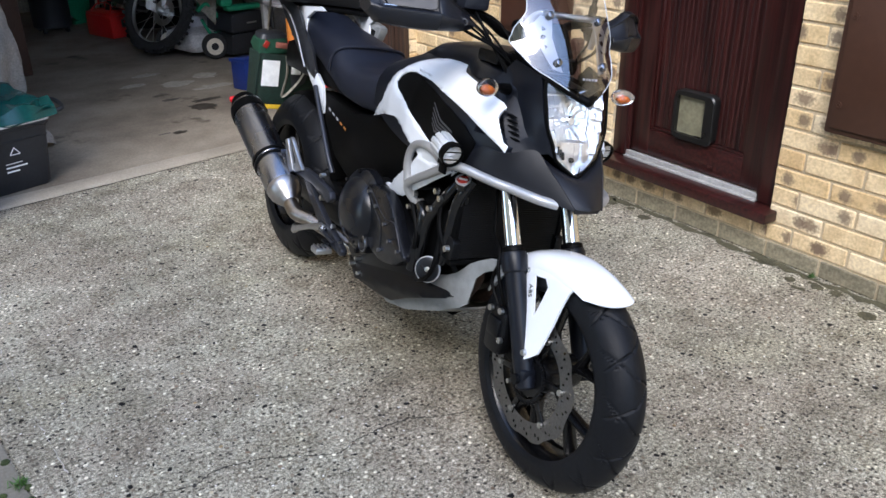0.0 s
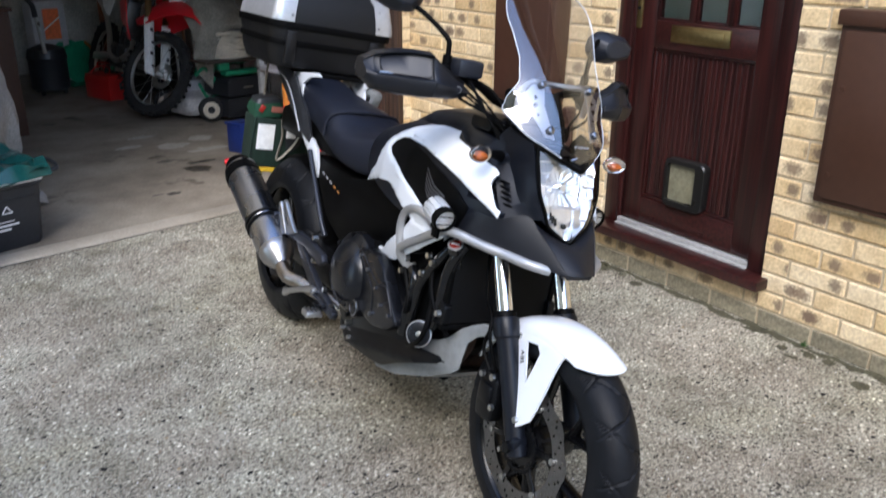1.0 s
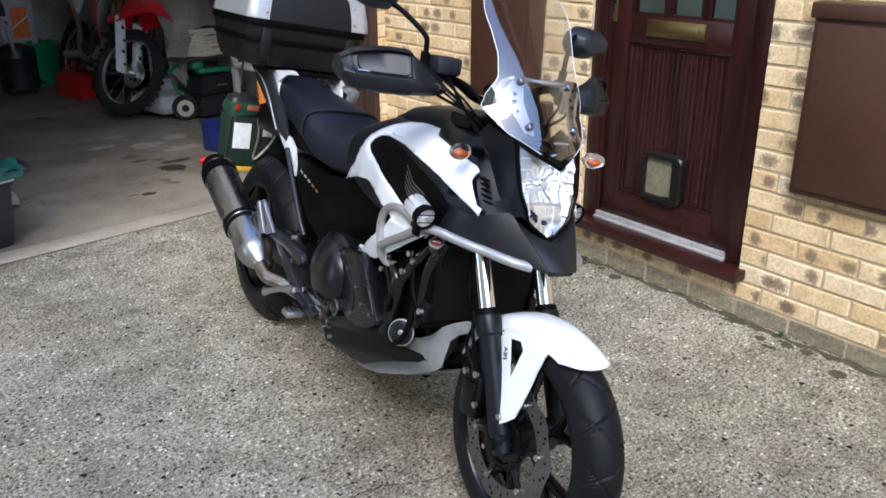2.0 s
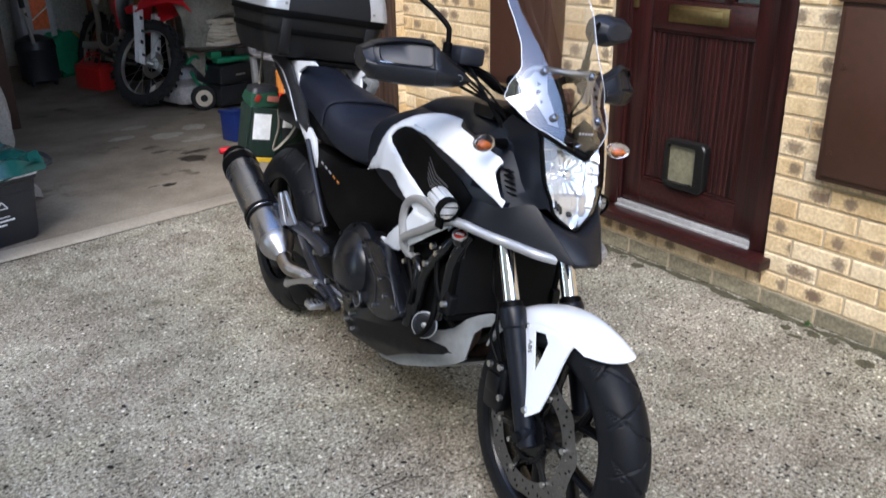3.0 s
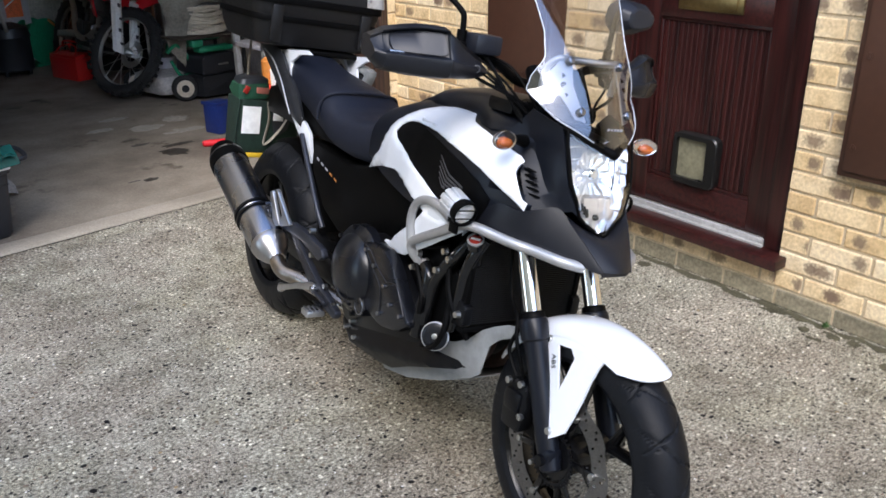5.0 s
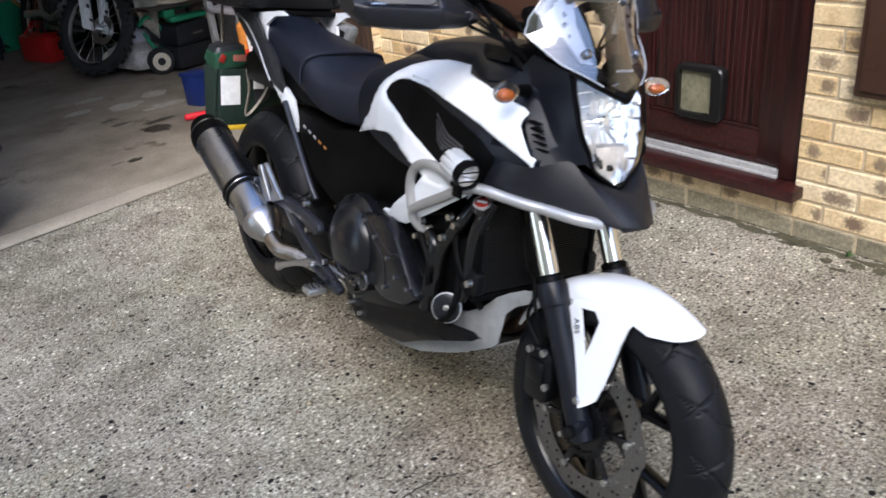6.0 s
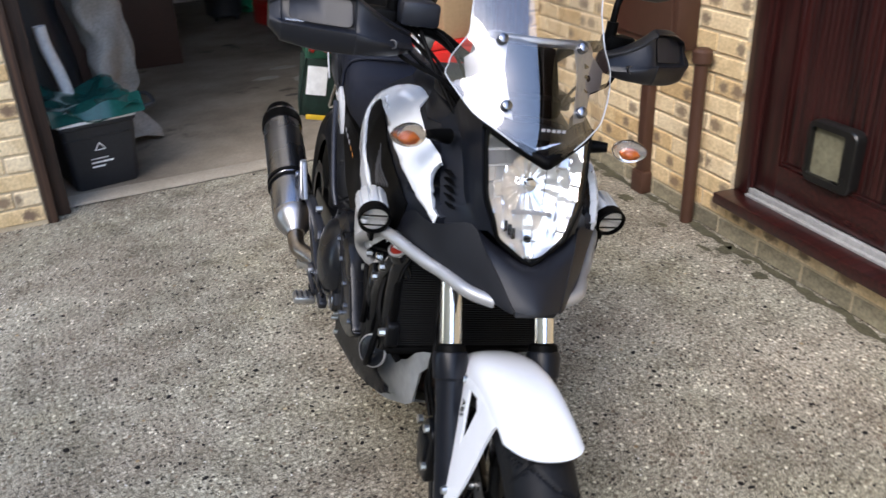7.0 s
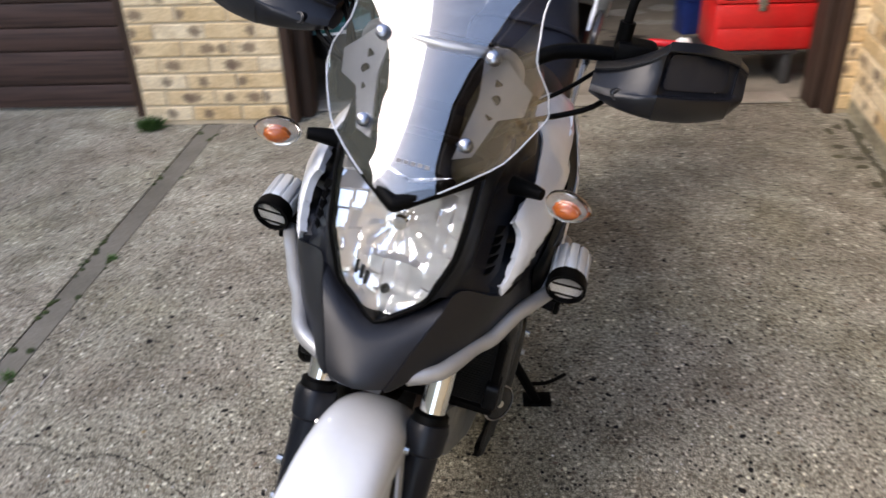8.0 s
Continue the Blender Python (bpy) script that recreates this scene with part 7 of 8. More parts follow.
# -- indicators --
def indicator(at, out_dir, rear=False):
    x, y, z = at
    s = 1 if y > 0 else -1
    stem = part("indicator", tube([(x - 0.03, s * 0.125, z - 0.006), (x - 0.02, s * 0.15, z - 0.002), (x - 0.012, y - s * 0.038, z)], lambda t: 0.014 - 0.006 * t, 12), M_MATT, bike, "clear-lensed turn signal on a black stalk")
    m = Matrix.Translation((x, y, z)) @ Matrix(((0.97, 0.25 * s, 0, 0), (-0.25 * s, 0.97, 0, 0), (0, 0, 1, 0), (0, 0, 0, 1)))
    def almond(k, back, front):
        rings = []
        for t in range(13):
            a = -1 + 2 * t / 12
            r = k * (0.0225 * max(0.0, 1 - abs(a) ** 2.4) ** 0.62 + 0.0015) * (1.0 if a < 0 else 1 - 0.25 * a)
            ring = []
            for j in range(20):
                q = 2 * math.pi * j / 20
                c, sn = math.cos(q), math.sin(q)
                ring.append(tuple(m @ Vector((r * (front if c > 0 else back) * c, s * 0.035 * k * a, r * 0.92 * sn))))
            rings.append(ring)
        return loft(rings)
    part("indicator_shell", almond(0.88, 0.8, 0.12), M_CHROME, stem)
    part("amber_bulb", moved(lathe([(0.001, -0.016), (0.0066, -0.01), (0.0082, 0.0), (0.006, 0.01), (0.001, 0.016)], (0, 0, 0), (0, 1, 0), 16), m @ Matrix.Translation((0.006, 0, -0.004))), M_AMBER, stem, "orange bulb cover")
    part("indicator_lens", almond(0.95, 0.5, 1.0), M_CLEAR, stem, "faceted clear lens")
    return stem


indicator((0.537, -0.205, 0.928), 1)
indicator((0.537, 0.205, 0.928), 1)

# -- crash bars and spot lamps --
for s in (-1, 1):
    up = 0.0 if s < 0 else 0.014
    cb = part("crash_bar", tube([(0.69, s * 0.06, 0.7), (0.666, s * 0.1, 0.706), (0.604, s * 0.13, 0.711), (0.574, s * 0.15, 0.714), (0.532, s * 0.172, 0.719 + up), (0.495, s * 0.193, 0.725 + up), (0.46, s * 0.208, 0.723 + up), (0.42, s * 0.212, 0.704 + up), (0.36, s * 0.211, 0.672), (0.28, s * 0.206, 0.632), (0.25, s * 0.203, 0.612), (0.245, s * 0.192, 0.585), (0.257, s * 0.16, 0.549)], 0.0115, 14, 6), M_SILVER, bike, "silver tubular crash bar")
    part("crash_bar_loop", tube([(0.43, s * 0.212, 0.712), (0.385, s * 0.214, 0.732), (0.33, s * 0.214, 0.738), (0.28, s * 0.212, 0.726), (0.248, s * 0.208, 0.7), (0.238, s * 0.206, 0.66), (0.248, s * 0.204, 0.615)], 0.011, 14, 6), M_SILVER, cb)
    part("bar_clamp", join(lathe([(0.0165, -0.018), (0.018, -0.012), (0.018, 0.012), (0.0165, 0.018)], (0.257, s * 0.16, 0.549), (0.3, s * 0.15, 0.5), 18), bx(0.235, 0.27, s * 0.165 - 0.012, s * 0.165 + 0.012, 0.535, 0.56, 0.004)), M_SILVER, cb)
    part("clamp_bolt", cyl((0.24, s * 0.175, 0.545), (0.24, s * 0.19, 0.545), 0.007, None, 6), M_BOLT, cb)
    d = Vector((0.95, s * 0.04, -0.24)).normalized()
    f = Vector((0.48, s * 0.231, 0.757 if s < 0 else 0.772))
    spot = part("spot_lamp", lathe([(0.014, -0.066), (0.02, -0.062), (0.0225, -0.042), (0.0262, -0.012), (0.0262, -0.004)], f, f + d, 32), M_SPOT, bike, "finned silver auxiliary spot lamp")
    for k in range(10):
        part("fin", moved(bx(-0.062, -0.01, -0.0068, 0.0068, 0.018, 0.0285, 0.0025), Matrix.Translation(f) @ d.to_track_quat("X", "Z").to_matrix().to_4x4() @ pose(0, 0, 0, 36 * k, 0, 0)), M_SPOT, spot)
    part("spot_bezel", lathe([(0.0275, -0.012), (0.0295, -0.006), (0.0295, 0.01), (0.0255, 0.012), (0.0245, 0.002), (0.0245, -0.01)], f, f + d, 32, True), M_MATT, spot)
    part("spot_lens", lathe([(0.0245, 0.004), (0.018, 0.009), (0.001, 0.011)], f, f + d, 28), M_LENS, spot)
    part("spot_reflector", lathe([(0.0245, 0.0), (0.018, -0.01), (0.006, -0.015), (0.001, -0.015)], f, f + d, 28), M_REFLECT, spot)
    part("spot_stripe", join(*[moved(bx(0.0095, 0.0115, -0.022, 0.022, z - 0.0012, z + 0.0012), Matrix.Translation(f) @ d.to_track_quat("X", "Z").to_matrix().to_4x4()) for z in (-0.01, 0.01)]), M_MATT, spot)
    part("spot_bracket", join(bx(0.43, 0.46, s * 0.218 - 0.018, s * 0.218 + 0.018, 0.722, 0.74, 0.003), bx(0.43, 0.46, s * 0.226 - 0.004, s * 0.226 + 0.004, 0.7, 0.745, 0.003)), M_MATT, spot)

# -- seat and tail --
def aside(x):
    """How far the saddle sits off the middle towards the tail."""
    return -0.028 * min(1.0, max(0.0, (-x - 0.2) / 0.5))


def seat_bm():
    """Two-step saddle: sections from the tail forwards."""
    secs = []
    for x, zt, zb, h, crown in ((-0.9, 0.925, 0.9, 0.06, 0.008), (-0.87, 0.932, 0.86, 0.08, 0.014), (-0.8, 0.92, 0.815, 0.093, 0.018), (-0.7, 0.893, 0.79, 0.106, 0.02), (-0.6, 0.878, 0.77, 0.118, 0.02), (-0.5, 0.864, 0.74, 0.13, 0.018), (-0.44, 0.85, 0.725, 0.138, 0.015), (-0.41, 0.826, 0.715, 0.14, 0.006), (-0.35, 0.812, 0.7, 0.14, 0.002), (-0.28, 0.81, 0.69, 0.133, 0.006), (-0.2, 0.82, 0.69, 0.115, 0.01), (-0.12, 0.84, 0.7, 0.085, 0.012), (-0.06, 0.86, 0.74, 0.055, 0.014)):
        ring = []
        for k in range(20):
            a = 2 * math.pi * k / 20
            c, sn = math.cos(a), math.sin(a)
            y = h * math.copysign(abs(c) ** 0.52, c)
            zm = (zt + zb) / 2
            z = zm + (zt - zb) / 2 * math.copysign(abs(sn) ** 0.55, sn)
            if sn > 0:
                z += crown * (1 - (y / h) ** 2)
            ring.append((x, y + aside(x), z))
        secs.append(ring)
    return loft(secs)


seat = part("seat", seat_bm(), M_SEAT, bike, "stepped black vinyl dual seat", 60)
part("seat_piping", tube([(-0.46, -0.155, 0.775), (-0.46, -0.15, 0.825), (-0.445, -0.118, 0.856), (-0.43, -0.014, 0.866), (-0.445, 0.09, 0.856), (-0.46, 0.118, 0.825), (-0.46, 0.125, 0.775)], 0.005, 8), M_SEAT, seat)
TAIL = [(-1.02, 0.935), (-0.975, 0.912), (-0.938, 0.884), (-0.85, 0.832), (-0.755, 0.775), (-0.68, 0.738), (-0.609, 0.72), (-0.594, 0.745), (-0.655, 0.817), (-0.745, 0.873), (-0.825, 0.938), (-0.9, 0.946)]
flat = lambda w: (lambda x, z: w + 0.02 * (z - 0.75))
two("tail_panel", lambda: side_panel(TAIL, 0, 0.012, flat(0.148), 0.05, 0.004), M_TAIL, bike, "dark grey satin tail panel")
two("tail_trim", lambda: side_panel([(-0.897, 0.905), (-0.8, 0.86), (-0.755, 0.838), (-0.69, 0.802), (-0.7, 0.825), (-0.765, 0.865), (-0.775, 0.905), (-0.709, 0.937), (-0.62, 0.948), (-0.66, 0.958), (-0.845, 0.936)], 0, 0.01, flat(0.124), 0.05), M_WHITE, bike, "white tail trim beside the seat")
two("tail_fin", lambda: side_panel([(-0.72, 0.752), (-0.657, 0.711), (-0.575, 0.649), (-0.522, 0.618), (-0.522, 0.66), (-0.541, 0.715), (-0.589, 0.74), (-0.654, 0.748)], 0, 0.01, flat(0.142), 0.05, 0.003), M_WHITE, bike, "pointed white side fin")
part("tail_core", bx(-0.98, -0.3, -0.12, 0.12, 0.7, 0.8, 0.02), M_MATT, bike)
SIDE = [(-0.56, 0.69), (-0.28, 0.675), (-0.12, 0.71), (0.14, 0.7), (0.12, 0.6), (0.02, 0.53), (-0.12, 0.5), (-0.3, 0.46), (-0.42, 0.5), (-0.53, 0.6)]
two("side_cover", lambda: prism(SIDE, -0.125, 0.0, 0.012), M_MATT, bike, "matt black side cover")
for k in range(5):
    part("model_mark", moved(bx(-0.0095, 0.0095, -0.0006, 0.0006, -0.0034, 0.0034), pose(-0.485 + 0.034 * k, -0.1265, 0.642 - 0.008 * k, 0, 14, 0)), M_MARK_W if k < 3 else M_TINT, bike, "plain bar of a small mark")
part("subframe_tube", tube([(-0.575, -0.15, 0.7), (-0.48, -0.16, 0.622), (-0.37, -0.166, 0.515), (-0.33, -0.16, 0.465)], 0.0085, 12), M_HANGER, bike, "dark blue-grey frame tube")
part("tail_band", tube([(-0.8, -0.128, 0.868), (-0.86, -0.122, 0.9), (-0.885, -0.095, 0.932), (-0.89, 0.0, 0.944), (-0.885, 0.095, 0.932), (-0.86, 0.122, 0.9), (-0.8, 0.128, 0.868)], 0.015, 12, 6, 0.75), M_WHITE, bike, "white band round the back of the seat")
part("tail_edge", tube([(-0.93, -0.163, 0.925), (-0.84, -0.165, 0.9), (-0.755, -0.165, 0.845), (-0.7, -0.164, 0.79), (-0.66, -0.163, 0.75)], 0.003, 8), M_SILVER, bike, "pale edge of the tail panel")
part("grab_rail", soft_loft([[(x, 0.145 + dy, z + dz * h) for dy, dz in ((-0.016, -1), (0.014, -1), (0.02, 0), (0.012, 1), (-0.014, 1), (-0.02, 0))] for x, z, h in ((-1.0, 0.9, 0.022), (-0.95, 0.912, 0.013), (-0.86, 0.908, 0.012), (-0.76, 0.903, 0.012), (-0.71, 0.895, 0.014))], 2, 3), M_BASH, bike, "grey cast grab rail")
part("rail_foot", soft_loft([[(x + dx, 0.142 + dy, z) for dx, dy in ((-0.016, -0.015), (0.014, -0.015), (0.018, 0.0), (0.014, 0.015), (-0.016, 0.015))] for x, z in ((-0.71, 0.905), (-0.715, 0.885), (-0.735, 0.855), (-0.76, 0.83))], 2, 3), M_BASH, bike, "grey cast foot of the grab rail")
part("luggage_rack", join(bx(-1.18, -0.78, -0.12, 0.12, 0.93, 0.948, 0.006)), M_MATT, bike)
part("tail_lamp", bx(-1.06, -0.98, -0.06, 0.06, 0.83, 0.88, 0.012), M_RED, bike)

# -- swingarm, exhaust and foot rests --
for s in (-1, 1):
    part("swingarm", prism(rounded([(-0.22, 0.3), (-0.22, 0.38), (-0.5, 0.37), (-0.85, 0.335), (-0.85, 0.28), (-0.5, 0.29)], 3, 0.02), s * 0.125 - 0.018, s * 0.125 + 0.018, 0.006), M_ENGINE, bike)
part("rear_hugger", thick(loft([[(AXR[0] + 0.335 * math.sin(radians(a)), y, AXR[2] + (0.335 - 0.02 * (abs(y) / 0.09) ** 2) * math.cos(radians(a))) for y in (-0.09, -0.06, 0, 0.06, 0.09)] for a in (-20, 0, 20, 40, 60, 75)], False), 0.004), M_MATT, bike)
E0, E1 = Vector((-0.92, -0.272, 0.54)), Vector((-0.452, -0.252, 0.335))
ed = (E1 - E0).normalized()
el = (E1 - E0).length
muff = part("silencer", lathe([(0.054, 0.0), (0.062, 0.004), (0.063, 0.03), (0.063, el * 0.62), (0.0615, el * 0.625), (0.0615, el * 0.87), (0.059, el * 0.89)], E0, E1, 48), M_STEEL, bike, "brushed steel oval silencer", 30)
part("end_cap", lathe([(0.018, -0.04), (0.032, -0.045), (0.046, -0.038), (0.062, 0.01), (0.0655, 0.025), (0.0655, 0.055), (0.062, 0.058)], E0, E1, 40), M_MATT, muff, "black end cap")
part("cone", lathe([(0.0595, el * 0.88), (0.0605, el * 0.892), (0.057, el * 0.93), (0.044, el * 0.98), (0.031, el + 0.008), (0.027, el + 0.02)], E0, E1, 48), M_CONE, muff, "polished steel cone")
part("weld_ring", lathe([(0.029, el + 0.0), (0.032, el + 0.004), (0.029, el + 0.01)], E0, E1, 32, True), M_CONE, muff)
part("outlet", cyl(E0 - ed * 0.037, E0 - ed * 0.02, 0.02), M_ENGINE, muff)
for k in (0.59, 0.63):
    part("strap", lathe([(0.062, el * k), (0.0675, el * k + 0.002), (0.0675, el * k + 0.011), (0.062, el * k + 0.013)], E0, E1, 48), M_ENGINE, muff, "dark clamp band")
part("link_pipe", tube([E1 - ed * 0.005, E1 + ed * 0.07, (-0.32, -0.21, 0.3), (-0.2, -0.15, 0.275), (-0.05, -0.08, 0.24)], 0.024, 16), material("heat_tinted_steel", (0.33, 0.29, 0.25), 0.3, 1.0, vary=0.2), bike)
part("hanger", join(
    prism(rounded([(-0.515, 0.412), (-0.49, 0.438), (-0.41, 0.458), (-0.3, 0.458), (-0.185, 0.446), (-0.17, 0.425), (-0.2, 0.405), (-0.33, 0.425), (-0.42, 0.42)], 3, 0.008), -0.228, -0.206, 0.005),
    prism(rounded([(-0.43, 0.432), (-0.375, 0.438), (-0.29, 0.388), (-0.2, 0.348), (-0.12, 0.325), (-0.05, 0.302), (-0.06, 0.278), (-0.14, 0.285), (-0.24, 0.315), (-0.34, 0.372)], 3, 0.01), -0.226, -0.204, 0.005)), M_HANGER, bike, "dark cast foot rest hanger")
for pts in ([(-0.568, 0.512), (-0.548, 0.522), (-0.49, 0.452), (-0.468, 0.43), (-0.51, 0.412), (-0.532, 0.44)], [(-0.522, 0.532), (-0.504, 0.53), (-0.43, 0.478), (-0.39, 0.455), (-0.46, 0.428), (-0.475, 0.447), (-0.455, 0.465)]):
    part("hanger_blade", prism(rounded(pts, 3, 0.005), -0.243, -0.229, 0.003), M_ALLOY, bike, "bright alloy bracket blade")
part("strap_lug", join(cyl((-0.585, -0.222, 0.462), (-0.585, -0.25, 0.462), 0.013, 0.012, 14), bx(-0.6, -0.53, -0.236, -0.228, 0.445, 0.465, 0.002)), M_STEEL, bike, "bolted silencer lug")
for q in ((-0.283, 0.47), (-0.267, 0.4)):
    part("hanger_bolt", cyl((q[0], -0.205, q[1]), (q[0], -0.222, q[1]), 0.009, 0.008, 10), M_BOLT, bike)
for s in (-1, 1):
    peg = part("foot_rest", cyl((-0.16, s * 0.19, 0.285), (-0.162, s * 0.24, 0.275), 0.009, 0.009, 12), M_FIN, bike)
    part("peg_rubber", bx(-0.182, -0.14, s * 0.22 - 0.02, s * 0.22 + 0.02, 0.286, 0.294, 0.003), M_RUBBER, peg)
part("brake_pedal", tube([(-0.24, -0.22, 0.335), (-0.2, -0.235, 0.32), (-0.1, -0.235, 0.31)], 0.006, 10), M_HANGER, bike)
part("heel_lever", prism(rounded([(-0.44, 0.226), (-0.432, 0.252), (-0.418, 0.252), (-0.33, 0.288), (-0.22, 0.334), (-0.18, 0.338), (-0.18, 0.322), (-0.3, 0.282), (-0.4, 0.238), (-0.42, 0.222)], 3, 0.005), -0.242, -0.226, 0.004), M_ALLOY, bike, "bright alloy lever")
part("lever_pivot", lathe([(0.013, -0.02), (0.014, 0.0), (0.009, 0.006), (0.004, 0.006)], (-0.19, -0.238, 0.322), (-0.19, -1, 0.322), 16), M_STEEL, bike)
peg_end = part("peg_end", bx(-0.16, -0.115, -0.282, -0.225, 0.264, 0.283, 0.005), M_ALLOY, bike, "bright alloy foot rest end")
for k in range(4):
    part("peg_ridge", bx(-0.158, -0.117, -0.276 + 0.013 * k, -0.27 + 0.013 * k, 0.282, 0.287, 0.001), M_STEEL, peg_end)
for q in ((-0.15, 0.345), (-0.2, 0.43), (-0.09, 0.31)):
    part("hanger_bolt", cyl((q[0], -0.212, q[1]), (q[0], -0.224, q[1]), 0.008, None, 8), M_BOLT, bike)
part("shock", join(cyl((-0.3, -0.05, 0.3), (-0.28, -0.05, 0.62), 0.03)), M_ENGINE, bike)

# -- engine --
CASE = [(-0.18, 0.42), (-0.13, 0.5), (-0.016, 0.55), (0.08, 0.55), (0.17, 0.51), (0.24, 0.46), (0.3, 0.41), (0.3, 0.36), (0.22, 0.29), (0.12, 0.235), (-0.03, 0.235), (-0.12, 0.27), (-0.17, 0.34)]
engine = part("engine", prism(CASE, -0.17, 0.17, 0.012), M_ENGINE, bike, "dark grey parallel-twin engine")
part("crankcase_cover", prism(rounded([(0.012, 0.53), (0.06, 0.55), (0.13, 0.552), (0.175, 0.53), (0.212, 0.49), (0.245, 0.455), (0.295, 0.41), (0.24, 0.37), (0.153, 0.35), (0.07, 0.365), (0.03, 0.46)], 3, 0.012), -0.206, -0.165, 0.01), M_COVER, engine)
clutch = part("clutch_cover", lathe([(0.128, 0.0), (0.128, 0.026), (0.12, 0.036), (0.104, 0.042), (0.098, 0.054), (0.08, 0.068), (0.05, 0.078), (0.03, 0.082), (0.001, 0.083)], (-0.03, -0.16, 0.437), (-0.03, -1, 0.437), 48), M_COVER, engine, "round dark clutch cover")
for k in range(8):
    a = radians(45 * k + 10)
    part("cover_bolt", cyl((-0.03 + 0.121 * math.cos(a), -0.188, 0.437 + 0.121 * math.sin(a)), (-0.03 + 0.121 * math.cos(a), -0.203, 0.437 + 0.121 * math.sin(a)), 0.007, None, 6), M_ENGINE, clutch)
part("cover_ridge", tube([(-0.06, -0.228, 0.4), (-0.02, -0.238, 0.372), (0.035, -0.232, 0.366)], 0.005, 8), M_COVER, clutch)
sight = part("oil_sight", lathe([(0.03, -0.05), (0.028, 0.0), (0.025, 0.003), (0.018, 0.003)], (0.056, -0.212, 0.368), (0.056, -1, 0.368), 6), M_COVER, engine, "hexagonal oil sight boss")
part("sight_ring", lathe([(0.0215, 0.001), (0.0245, 0.004), (0.0215, 0.006)], (0.056, -0.212, 0.368), (0.056, -1, 0.368), 24, True), M_STEEL, sight, "bright sight ring")
part("sight_glass", lathe([(0.021, -0.01), (0.021, 0.0045), (0.008, 0.006)], (0.056, -0.212, 0.368), (0.056, -1, 0.368), 18), M_COVER, sight)
for q in ((0.044, 0.524), (0.028, 0.445), (0.097, 0.498), (0.16, 0.465), (0.199, 0.429), (0.255, 0.42), (0.15, 0.385)):
    part("cover_bolt", cyl((q[0], -0.2, q[1]), (q[0], -0.213, q[1]), 0.0058, None, 8), M_STEEL, engine)
for k, pts in enumerate((
    [(0.036, 0.525), (0.093, 0.485), (0.139, 0.452), (0.15, 0.385)],
    [(0.03, 0.536), (0.066, 0.528), (0.115, 0.498), (0.165, 0.478)],
    [(0.165, 0.478), (0.212, 0.488), (0.24, 0.463), (0.268, 0.427)],
    [(0.091, 0.487), (0.112, 0.497)],
    [(0.139, 0.452), (0.21, 0.487)],
    [(0.15, 0.405), (0.245, 0.458)],
)):
    # the first three ribs hold the casting's edge highlights as a paler metal
    part("cover_rib", tube([(x, -0.2065, z) for x, z in pts], 0.0017, 6, 3), M_RIB_GLINT if k < 3 else M_COVER, engine)
part("cylinder_block", moved(bx(-0.12, 0.12, -0.15, 0.15, -0.09, 0.09, 0.015), pose(0.29, 0, 0.53, 0, 35, 0)), M_MATT, engine)
part("intake", bx(0.05, 0.36, -0.12, 0.12, 0.55, 0.72, 0.03), M_MATT, bike)
rad = part("radiator", join(bx(0.435, 0.46, -0.17, -0.155, 0.47, 0.69, 0.004), bx(0.435, 0.46, 0.155, 0.17, 0.47, 0.69, 0.004), bx(0.435, 0.46, -0.17, 0.17, 0.685, 0.7, 0.004), bx(0.435, 0.46, -0.17, 0.17, 0.46, 0.475, 0.004), bx(0.43, 0.438, -0.155, 0.155, 0.475, 0.685)), M_MATT, bike, "black radiator with fine fins")
for k in range(40):
    part("fin", bx(0.438, 0.455, -0.155, 0.155, 0.478 + 0.0051 * k, 0.4795 + 0.0051 * k), M_FIN, rad)
for s in (-1, 1):
    part("frame_tube", tube([(0.27, s * 0.165, 0.56), (0.3, s * 0.17, 0.535), (0.292, s * 0.172, 0.45), (0.282, s * 0.17, 0.38)], 0.017, 12), M_HOSE, bike)
    part("frame_tube", tube([(0.42, s * 0.13, 0.69), (0.398, s * 0.16, 0.638), (0.358, s * 0.165, 0.587), (0.318, s * 0.165, 0.526), (0.3, s * 0.165, 0.419)], 0.016, 12), M_HOSE, bike)
    part("frame_tube", tube([(0.47, s * 0.15, 0.69), (0.458, s * 0.165, 0.65), (0.438, s * 0.165, 0.6), (0.427, s * 0.165, 0.522), (0.405, s * 0.165, 0.45)], 0.015, 12), M_HOSE, bike)
    part("frame_bracket", prism(rounded([(0.41, 0.47), (0.47, 0.48), (0.47, 0.53), (0.43, 0.54)], 3, 0.01), min(s * 0.175, s * 0.15), max(s * 0.175, s * 0.15), 0.004), M_ENGINE, bike)
    pd = Vector((0.6, s * 0.76, 0.22))
    pc = Vector((0.362, s * 0.165, 0.412))
    puck = part("slider_puck", lathe([(0.012, -0.05), (0.014, -0.006), (0.03, 0.0), (0.034, 0.004), (0.033, 0.013), (0.026, 0.016), (0.01, 0.015)], pc, pc + pd, 32), M_COVER, bike, "black round slider with a pale rim")
    part("puck_rim", lathe([(0.0335, 0.009), (0.0355, 0.0105), (0.0355, 0.0135), (0.0325, 0.0155)], pc, pc + pd, 32, True), M_SILVER, puck)
    part("puck_bolt", lathe([(0.007, 0.014), (0.007, 0.019), (0.003, 0.02)], pc, pc + pd, 8), M_BOLT, puck)
for x, z in ((-0.062, 0.256), (-0.006, 0.246), (-0.03, 0.285)):
    two("belly_bolt", lambda x=x, z=z: cyl((x, -0.17, z), (x, -0.19, z), 0.007, 0.006, 10), M_BOLT)
